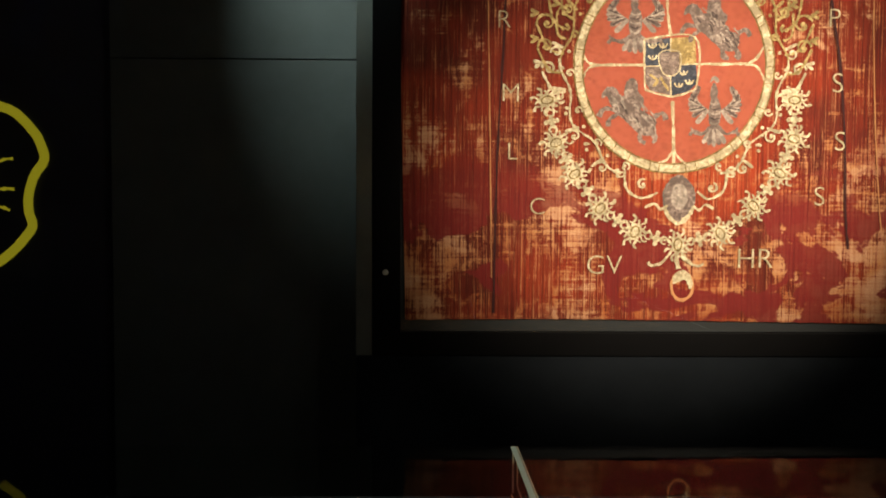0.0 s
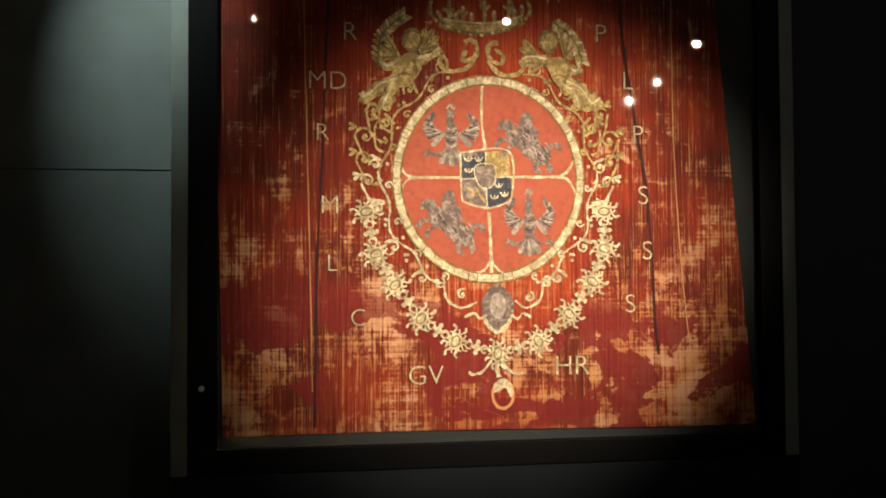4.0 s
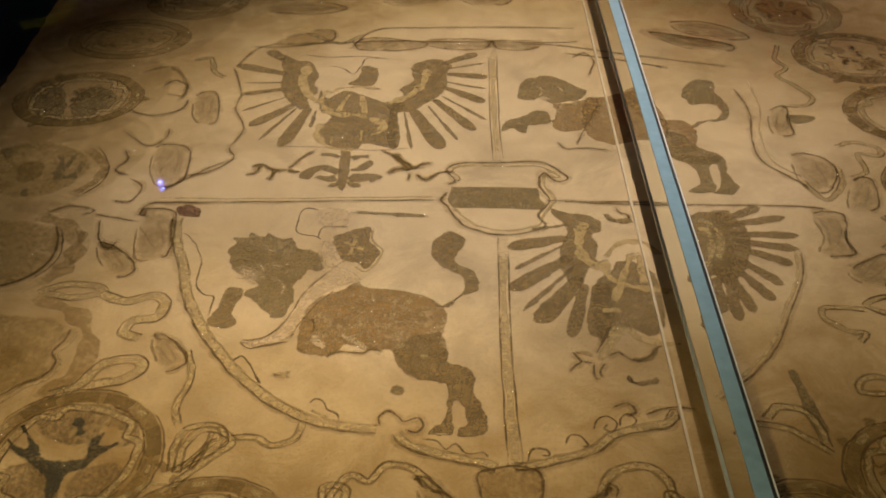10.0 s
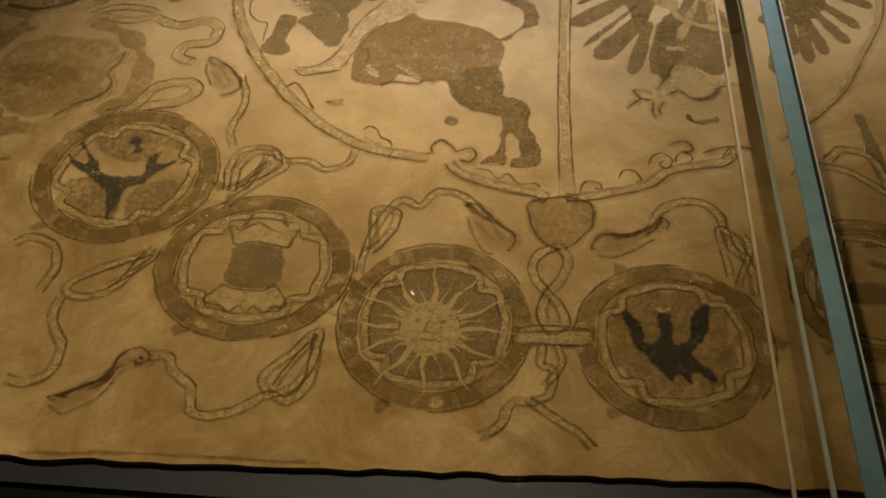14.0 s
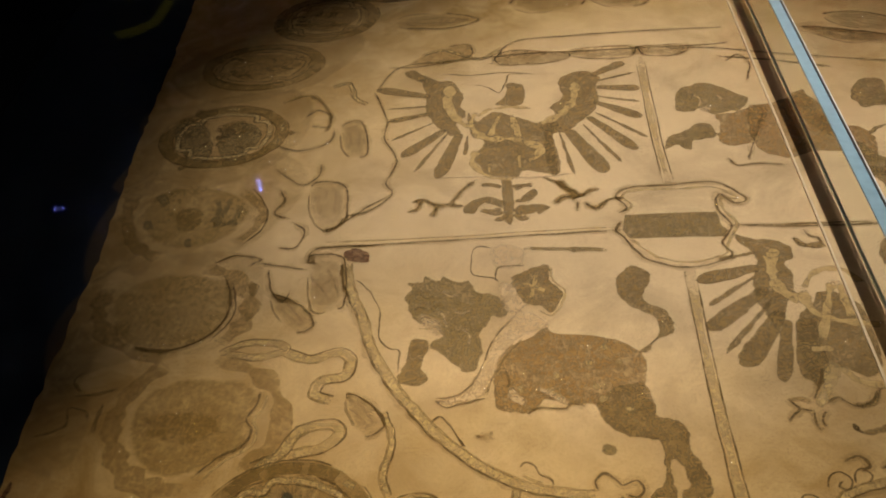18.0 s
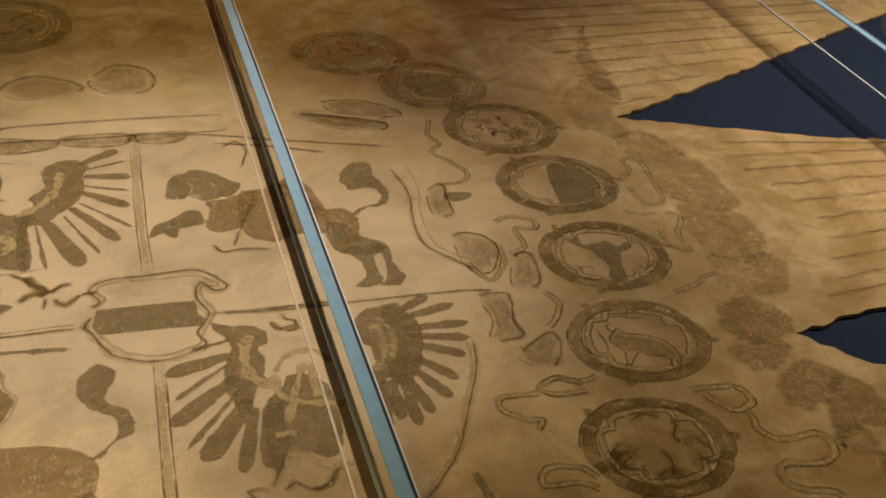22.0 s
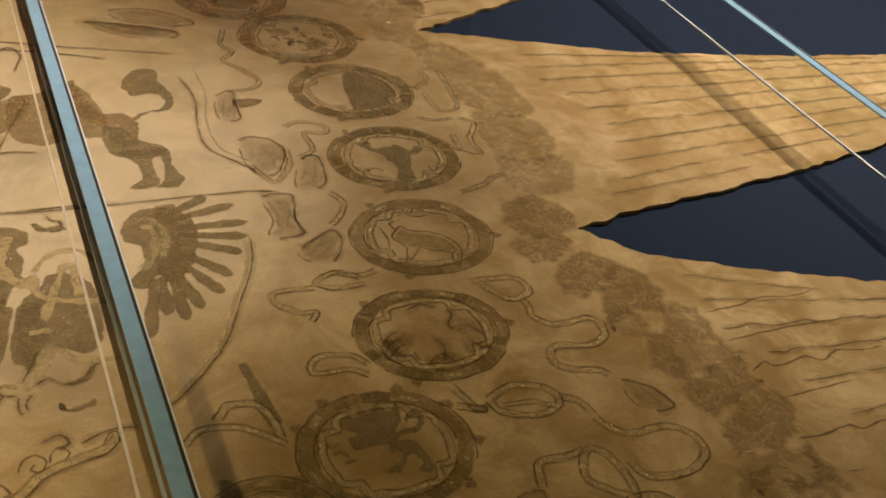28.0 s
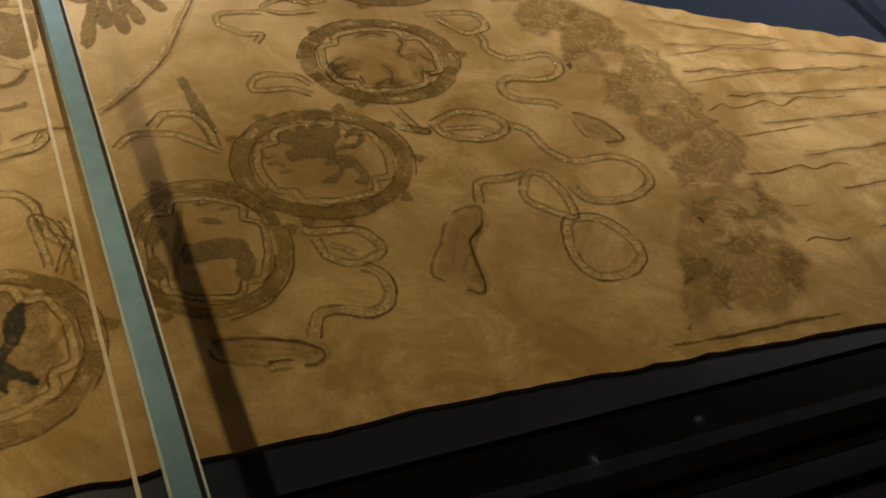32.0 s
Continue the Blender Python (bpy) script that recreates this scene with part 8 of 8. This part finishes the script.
# chain of star-shaped links and beads
PAR = sewn("star_chain", "cream embroidered chain of star-shaped links and beads")
LINKS = [(0.470, 2.034), (0.504, 1.881), (0.573, 1.768), (0.668, 1.645), (0.795, 1.560), (0.954, 1.513), (1.108, 1.555), (1.228, 1.656), (1.320, 1.775), (1.369, 1.900), (1.367, 2.040)]
for i, (sx, sz) in enumerate(LINKS):
    d = Vector(LINKS[min(i + 1, len(LINKS) - 1)]) - Vector(LINKS[max(i - 1, 0)])
    base = math.atan2(d.y, d.x)
    for k in range(16):
        a = base + k * math.tau / 16
        m = (0.064 if k % 2 else 0.046) * (0.80 + 0.20 * abs(math.sin(a - base)))
        q = [(sx + r * math.cos(a + w), sz + r * math.sin(a + w)) for r, w in ((0.018, 0.0), (m * 0.5, 0.16), (m * 0.78, -0.04), (m, 0.14))]
        stroke("flame", q, 0.0072 if k % 2 else 0.0058, CREAM, PAR)
    blob("star_body", oval(sx, sz, 0.022, 0.030, 14, base), CREAM, PAR, 2.6)
    stroke("star_rim", oval(sx, sz, 0.014, 0.021, 14, base), 0.004, GILT_DARK, PAR, closed=True, layer=3.0)
    if i + 1 < len(LINKS):
        e = Vector(LINKS[i + 1])
        u = (e - Vector((sx, sz))).normalized()
        n = Vector((-u.y, u.x))
        p = Vector((sx, sz)).lerp(e, 0.5)
        disc("pearl", p, 0.013, CREAM, PAR, 2.4)
        for o in (-1, 1):
            disc("bead", p + n * o * 0.020, 0.0075, CREAM, PAR, 2.2)
            disc("bead", p + u * o * 0.018, 0.006, CREAM, PAR, 2.2)
            c = p + u * o * 0.030
            stroke("link", [c + (u * math.cos(t) + n * math.sin(t)) * 0.013 for t in (0.5 + k * 0.62 for k in range(9))], 0.0055, CREAM, PAR)
stroke("pendant", [(0.932, 1.494), (0.91, 1.463), (0.889, 1.443), (0.857, 1.438), (0.845, 1.450)], 0.008, CREAM, PAR)
stroke("pendant", [(0.964, 1.493), (0.995, 1.451), (1.027, 1.436), (1.049, 1.443)], 0.008, CREAM, PAR)
stroke("pendant", [(0.950, 1.493), (0.950, 1.452), (0.958, 1.425)], 0.014, CREAM, PAR)
ring_mesh("medal_rim", 0.972, 1.362, 0.044, 0.058, 0.78, lift(1.6), WORN, PAR, 0.06, 4.0)
blob("medal", [(0.938, 1.372), (0.944, 1.402), (0.968, 1.420), (0.996, 1.408), (1.010, 1.376), (1.000, 1.352), (0.984, 1.386), (0.960, 1.380)], CREAM, PAR, 1.9)

# crown, side shapes and boss

PAR = sewn("crown", "gold embroidered crown above the oval")
stroke("crown_band", [(0.742, 2.739), (0.815, 2.724), (0.907, 2.720), (0.993, 2.733), (1.060, 2.760)], 0.032, GILT, PAR)
stroke("band_edge", [(0.738, 2.724), (0.810, 2.706), (0.907, 2.701), (0.993, 2.715), (1.061, 2.746)], 0.008, GILT_DARK, PAR)
stroke("band_edge", [(0.745, 2.754), (0.821, 2.743), (0.907, 2.740), (0.994, 2.751), (1.059, 2.775)], 0.006, CREAM, PAR)
for k in range(15):
    u = (k + 0.5) / 15
    disc("band_stud", (0.744 + 0.314 * u, 2.741 - 0.062 * math.sin(u * math.pi) * (1 - 0.25 * u) + 0.016 * u), 0.005, CREAM if k % 2 else GILT_DARK, PAR, 3.0)
FEET = [(0.749, 2.752), (0.779, 2.747), (0.806, 2.744), (0.831, 2.742), (0.864, 2.740), (0.913, 2.740), (0.950, 2.743), (1.006, 2.756), (1.028, 2.763), (1.056, 2.773)]
TIPS = [(0.736, 2.776), (0.779, 2.804), (0.806, 2.771), (0.832, 2.795), (0.864, 2.773), (0.913, 2.820), (0.950, 2.783), (1.007, 2.822), (1.028, 2.792), (1.056, 2.808)]
for (fx, fz), (tx, tz) in zip(FEET, TIPS):
    feather("crown_leaf", (fx, fz), (tx, tz), 0.015, GILT, PAR)
    if tz - fz > 0.045:
        for o in (-1, 1):
            feather("crown_leaf", (tx, tz - 0.032), (tx + o * 0.020, tz - 0.012), 0.011, GILT, PAR)
    disc("crown_pearl", (tx, tz), 0.006, CREAM, PAR, 2.8)
for q in ([(0.734, 2.740), (0.713, 2.765), (0.709, 2.800), (0.724, 2.838), (0.760, 2.870)], [(1.067, 2.759), (1.086, 2.786), (1.082, 2.820), (1.062, 2.850), (1.020, 2.878)], [(0.792, 2.758), (0.779, 2.799), (0.786, 2.840), (0.810, 2.876)], [(1.002, 2.766), (1.017, 2.810), (1.008, 2.846), (0.985, 2.876)], [(0.900, 2.800), (0.896, 2.840), (0.900, 2.880)]):
    stroke("crown_arch", q, 0.008, GILT, PAR)
    for at in smooth_line(q, False, 4)[1::2]:
        disc("crown_pearl", at, 0.0065, GILT, PAR, 2.8)


def side_shape(body, lump, limbs, fans, spray):
    """A plain rounded body with a lump, four stubby limbs, two fans of plumes and a leafy spray."""
    par = sewn("plain_side_shape", "gold embroidered plain rounded shape with plumes and a leafy spray")
    for root, tips in fans:
        for tip in tips:
            feather("plume", root, tip, 0.021, GILT, par)
            stroke("thread", [root, tip], 0.0035, GILT_DARK, par)
    for q, w in limbs:
        stroke("limb", q, w + 0.008, GILT_DARK, par, layer=2.0)
        stroke("limb", q, w, GILT, par, layer=2.5)
        stroke("thread", [(x - 0.004, z + w * 0.2) for x, z in q], 0.006, CREAM, par, layer=2.9)
    blob("body", body, GILT, par, 2.8)
    cx, cz = sum(q[0] for q in body) / len(body), sum(q[1] for q in body) / len(body)
    stroke("shade", [(cx + 0.030, cz + 0.045), (cx + 0.034, cz), (cx + 0.012, cz - 0.045)], 0.014, GILT_DARK, par, layer=3.2)
    stroke("shade", [(cx - 0.030, cz - 0.02), (cx - 0.006, cz - 0.012), (cx + 0.02, cz - 0.018)], 0.006, GILT_DARK, par, layer=3.2)
    ring_mesh("lump_rim", lump[0], lump[1], 0.040, 0.046, 0.5, lift(3.0), GILT_DARK, par, 0.12, 6.0)
    disc("lump", lump, 0.030, GILT, par, 3.4)
    stroke("spray", spray, 0.006, GILT_DARK, par, layer=3.4)
    line = smooth_line(spray, False, 5)
    for i, (p, n) in enumerate(zip(line[1:], normals(line, False)[1:])):
        d = (line[min(i + 2, len(line) - 1)] - line[i]).normalized()
        for o in (-1, 1):
            feather("leaf", p, p + d * 0.018 + n * o * 0.024, 0.010, GILT if (i + o) % 3 else CREAM, par)


side_shape([(0.604, 2.609), (0.652, 2.621), (0.677, 2.585), (0.656, 2.532), (0.619, 2.495), (0.577, 2.499), (0.562, 2.529), (0.584, 2.572)], (0.640, 2.668),
           [([(0.662, 2.595), (0.715, 2.613), (0.748, 2.640)], 0.026), ([(0.599, 2.593), (0.552, 2.566), (0.521, 2.585)], 0.024),
            ([(0.590, 2.519), (0.526, 2.497), (0.479, 2.454), (0.448, 2.458)], 0.034), ([(0.572, 2.505), (0.553, 2.456), (0.531, 2.408)], 0.032)],
           [((0.590, 2.605), [(0.510, 2.663), (0.509, 2.632), (0.522, 2.600), (0.545, 2.680)]), ((0.672, 2.625), [(0.688, 2.711), (0.720, 2.711), (0.738, 2.684), (0.738, 2.655)])],
           [(0.515, 2.570), (0.521, 2.663), (0.562, 2.722), (0.610, 2.759)])
side_shape([(1.156, 2.606), (1.211, 2.619), (1.244, 2.582), (1.238, 2.528), (1.199, 2.511), (1.167, 2.548)], (1.158, 2.680),
           [([(1.160, 2.606), (1.102, 2.615), (1.058, 2.606)], 0.025), ([(1.233, 2.582), (1.266, 2.567), (1.283, 2.583)], 0.022),
            ([(1.221, 2.527), (1.287, 2.498), (1.326, 2.445), (1.363, 2.465)], 0.034), ([(1.210, 2.520), (1.265, 2.475), (1.278, 2.422)], 0.032)],
           [((1.139, 2.600), [(1.058, 2.683), (1.047, 2.652), (1.056, 2.590), (1.085, 2.567)]), ((1.222, 2.630), [(1.201, 2.729), (1.238, 2.700), (1.256, 2.660), (1.252, 2.620)])],
           [(1.169, 2.757), (1.223, 2.721), (1.267, 2.669), (1.289, 2.605)])

PAR = sewn("plain_mask_shape", "grey cream plain rounded boss under the oval")
blob("boss", [(0.954, 1.768), (1.006, 1.722), (1.011, 1.661), (0.985, 1.615), (0.953, 1.597), (0.918, 1.616), (0.897, 1.662), (0.902, 1.722)], GREYSILVER, PAR, 1)
blob("boss", oval(0.955, 1.688, 0.030, 0.046), SILVER_LIGHT, PAR, 2)
stroke("boss_edge", [(0.900, 1.652), (0.918, 1.616), (0.953, 1.590), (0.988, 1.616), (1.010, 1.652)], 0.013, CREAM, PAR)
for q in ([(0.755, 1.764), (0.764, 1.714), (0.815, 1.683), (0.877, 1.703)], [(1.127, 1.772), (1.116, 1.711), (1.063, 1.680), (1.021, 1.707)], [(0.830, 1.648), (0.867, 1.662), (0.887, 1.642), (0.913, 1.657)], [(1.082, 1.645), (1.050, 1.660), (1.030, 1.640), (1.006, 1.655)]):
    stroke("curl", q, 0.0075, CREAM, PAR)
for ex, ez, r, turn in ((0.821, 1.733, 0.020, 1), (0.737, 1.774, 0.022, -1), (1.074, 1.721, 0.020, -1), (1.145, 1.775, 0.022, 1)):
    volute(ex, ez, r, 1.2, turn, 0.0065, CREAM)

# seams, creases and letters

PAR = sewn("velvet_seam", "dark vertical seam between velvet widths")
stroke("seam", [(0.336, 2.858), (0.322, 2.543), (0.309, 2.192), (0.293, 1.887), (0.286, 1.586), (0.281, 1.26)], 0.008, SEAMDARK, PAR)
stroke("seam", [(1.433, 2.918), (1.456, 2.652), (1.494, 2.389), (1.533, 2.149), (1.555, 1.889), (1.564, 1.652), (1.578, 1.50)], 0.008, SEAMDARK, PAR)

PAR = sewn("velvet_crease", "pale vertical crease in the velvet")
stroke("crease", [(0.246, 2.853), (0.249, 2.602), (0.256, 2.293), (0.265, 1.887), (0.274, 1.387)], 0.0026, WORN, PAR)
stroke("crease", [(1.643, 2.929), (1.645, 2.548), (1.651, 2.216), (1.673, 1.824), (1.699, 1.565)], 0.0026, WORN, PAR)
letters("R", (0.411, 2.689), 0.071)
letters("MD", (0.33, 2.508), 0.070)
letters("R", (0.311, 2.319), 0.066)
letters("M", (0.338, 2.057), 0.069)
letters("L", (0.345, 1.846), 0.065)
letters("C", (0.439, 1.648), 0.064)
letters("GV", (0.685, 1.435), 0.073)
letters("HR", (1.236, 1.461), 0.075)
letters("S", (1.468, 1.689), 0.073)
letters("S", (1.537, 1.889), 0.073)
letters("S", (1.523, 2.099), 0.074)
letters("P", (1.504, 2.332), 0.070)
letters("L", (1.466, 2.535), 0.071)
letters("P", (1.361, 2.714), 0.071)
letters("IV", (1.186, 2.856), 0.070)
LOCK = (-0.104, 1.405)
EMBLEM_A = [(-1.7, 2.03), (-1.64, 2.022), (-1.582, 2.007), (-1.53, 1.986), (-1.479, 1.939), (-1.438, 1.882), (-1.418, 1.808), (-1.456, 1.745), (-1.479, 1.671), (-1.48, 1.607), (-1.467, 1.554), (-1.492, 1.512), (-1.541, 1.458), (-1.595, 1.415), (-1.66, 1.38)]
WING_A = [(-1.759, 1.708), (-1.703, 1.781), (-1.628, 1.832), (-1.60, 1.902), (-1.605, 1.811), (-1.617, 1.717)]
MARKS_A = [[(-1.587, 1.797), (-1.566, 1.807), (-1.537, 1.808)], [(-1.589, 1.691), (-1.563, 1.694), (-1.534, 1.692)], [(-1.59, 1.623), (-1.569, 1.619), (-1.553, 1.611)]]
EMBLEM_B = [(3.46, 1.33), (3.392, 1.392), (3.352, 1.454), (3.325, 1.497), (3.293, 1.558), (3.287, 1.629), (3.298, 1.71), (3.315, 1.756), (3.361, 1.794), (3.386, 1.85), (3.451, 1.895), (3.519, 1.882), (3.607, 1.88), (3.673, 1.891), (3.716, 1.869), (3.81, 1.847), (3.848, 1.824), (3.899, 1.777), (3.958, 1.72), (4.001, 1.655), (4.028, 1.58), (4.036, 1.534), (4.02, 1.45), (3.97, 1.37), (3.9, 1.32)]
FIELD_B = [(3.457, 1.454), (3.46, 1.506), (3.461, 1.604), (3.458, 1.671), (3.52, 1.663), (3.576, 1.636), (3.651, 1.601), (3.74, 1.601), (3.844, 1.579), (3.916, 1.533), (3.951, 1.479), (3.946, 1.452)]
LOBE_B = [(3.394, 1.721), (3.402, 1.698), (3.503, 1.677), (3.528, 1.654), (3.603, 1.65), (3.606, 1.673), (3.558, 1.71), (3.528, 1.751), (3.526, 1.774), (3.475, 1.785), (3.425, 1.767)]
BAR_B = [(3.603, 1.453), (3.643, 1.587), (3.684, 1.716), (3.714, 1.816)]
CROSS_B = [(3.643, 1.792), (3.701, 1.768), (3.76, 1.75)]
BOX_B = [(3.789, 1.671), (3.81, 1.639), (3.866, 1.635), (3.9, 1.649), (3.907, 1.696), (3.851, 1.714), (3.807, 1.718)]
POST_B = [(3.723, 1.656), (3.755, 1.666), (3.783, 1.727), (3.761, 1.747), (3.743, 1.717)]
LEDS = [(-1.262, 2.752), (-1.258, 2.790), (-2.215, 2.846), (-2.175, 2.850), (3.885, 2.980), (3.930, 2.982)]

lock = bmesh.new()
bmesh.ops.create_cone(lock, cap_ends=True, segments=24, radius1=0.011, radius2=0.009, depth=0.006)
lock_ob = part("lock", lock, POLISHED, None, "small round grey lock")
lock_ob.matrix_world = pose(LOCK[0], 2.635, LOCK[1], 90)
keep(lock_ob, showcase)

# ---- ceiling fittings ----
HOUSING = plain("black_lamp_metal", (0.012, 0.012, 0.013), 0.4, 0.5)
LENS = glow("lamp_lens", (1.0, 0.88, 0.72), 600.0)
LENS_DIM = glow("shaded_lamp_lens", (1.0, 0.93, 0.85), 120.0)


def tube(r, z0, z1, n=28):
    v = [(r * k * math.cos(i * math.tau / n), r * k * math.sin(i * math.tau / n), z) for k, z in ((1.0, z0), (1.0, z1), (0.92, z1), (0.92, z0)) for i in range(n)]
    f = [(j * n + i, j * n + (i + 1) % n, ((j + 1) % 4) * n + (i + 1) % n, ((j + 1) % 4) * n + i) for j in range(4) for i in range(n)]
    return v, f


def spotlight(at, aim, rad, lens_mat):
    """A tubular spotlight: snoot, rear housing, lens deep inside, stem to the ceiling."""
    top = empty("ceiling_spotlight", at, "small black tubular ceiling spotlight on a stem", "spotlight", "ceiling spotlights")
    m = look(at, aim)
    r = max(rad, 0.022)
    v, f = tube(r * 1.25, 0.012, 4.2 * r)
    snoot = link("snoot", v, f, HOUSING)
    snoot.matrix_world = m
    keep(snoot, top)
    can = bmesh.new()
    bmesh.ops.create_cone(can, cap_ends=True, segments=28, radius1=r * 1.5, radius2=r * 1.3, depth=0.10, matrix=Matrix.Translation((0, 0, 4.2 * r + 0.052)))
    body = part("housing", can, HOUSING)
    body.matrix_world = m
    keep(body, top)
    le = bmesh.new()
    bmesh.ops.create_cone(le, cap_ends=True, segments=28, radius1=r * 0.6, radius2=r * 0.6, depth=0.004, matrix=Matrix.Translation((0, 0, 0.016)))
    face = part("lens", le, lens_mat)
    face.matrix_world = m
    keep(face, top)
    b = m @ Vector((0, 0, 4.2 * r + 0.06))
    st = bmesh.new()
    bmesh.ops.create_cone(st, cap_ends=True, segments=12, radius1=0.008, radius2=0.008, depth=4.10 - b.z)
    stem = part("stem", st, HOUSING)
    stem.matrix_world = Matrix.Translation((b.x, b.y, (4.10 + b.z) / 2))
    keep(stem, top)


# the two added cloth fills get a fitting as well
for nm, at, aim, watts, cone, col, rad in SPOTS:
    spotlight(at, aim, rad, LENS if nm == "hanging_spot" else LENS_DIM)

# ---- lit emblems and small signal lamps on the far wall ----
# Projected light, given as glowing flat shapes on the wall.
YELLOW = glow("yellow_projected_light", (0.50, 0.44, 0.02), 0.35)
BLUE_LED = glow("blue_signal_light", (0.12, 0.14, 1.0), 390.0)


def wall_projection(name, label):
    ob = empty(name, (0, 2.9445, 0), label, "light sign")
    ob.rotation_euler = (radians(90), 0, 0)
    return ob


sign = wall_projection("lit_emblem", "thin yellow lit shield emblem outline on dark wall")
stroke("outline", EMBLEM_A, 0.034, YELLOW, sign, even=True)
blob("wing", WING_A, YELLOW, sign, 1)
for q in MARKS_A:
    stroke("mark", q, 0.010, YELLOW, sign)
sign = wall_projection("lit_emblem", "yellow lit shield emblem with filled shapes on dark wall")
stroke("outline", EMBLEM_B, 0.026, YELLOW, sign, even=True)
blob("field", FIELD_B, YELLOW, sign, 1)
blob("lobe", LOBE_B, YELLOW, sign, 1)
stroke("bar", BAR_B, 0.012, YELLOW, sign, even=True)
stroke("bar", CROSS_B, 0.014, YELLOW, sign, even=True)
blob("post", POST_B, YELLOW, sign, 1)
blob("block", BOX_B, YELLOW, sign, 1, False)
for k in range(0, len(LEDS), 2):
    (xa, za), (xb, zb) = LEDS[k], LEDS[k + 1]
    sensor = empty("wall_sensor", (xa, 2.94, za), "small black wall sensor with two blue lights", "sensor")
    keep(box("casing", (min(xa, xb) - 0.03, 2.925, min(za, zb) - 0.03), (max(xa, xb) + 0.03, 2.949, max(za, zb) + 0.03), BLACK, bevel=0.004), sensor)
    for x, z in LEDS[k:k + 2]:
        led = bmesh.new()
        bmesh.ops.create_uvsphere(led, u_segments=12, v_segments=8, radius=(0.012, 0.010, 0.006)[k // 2])
        lo = part("led", led, BLUE_LED)
        lo.location = (x, 2.923, z)
        keep(lo, sensor)
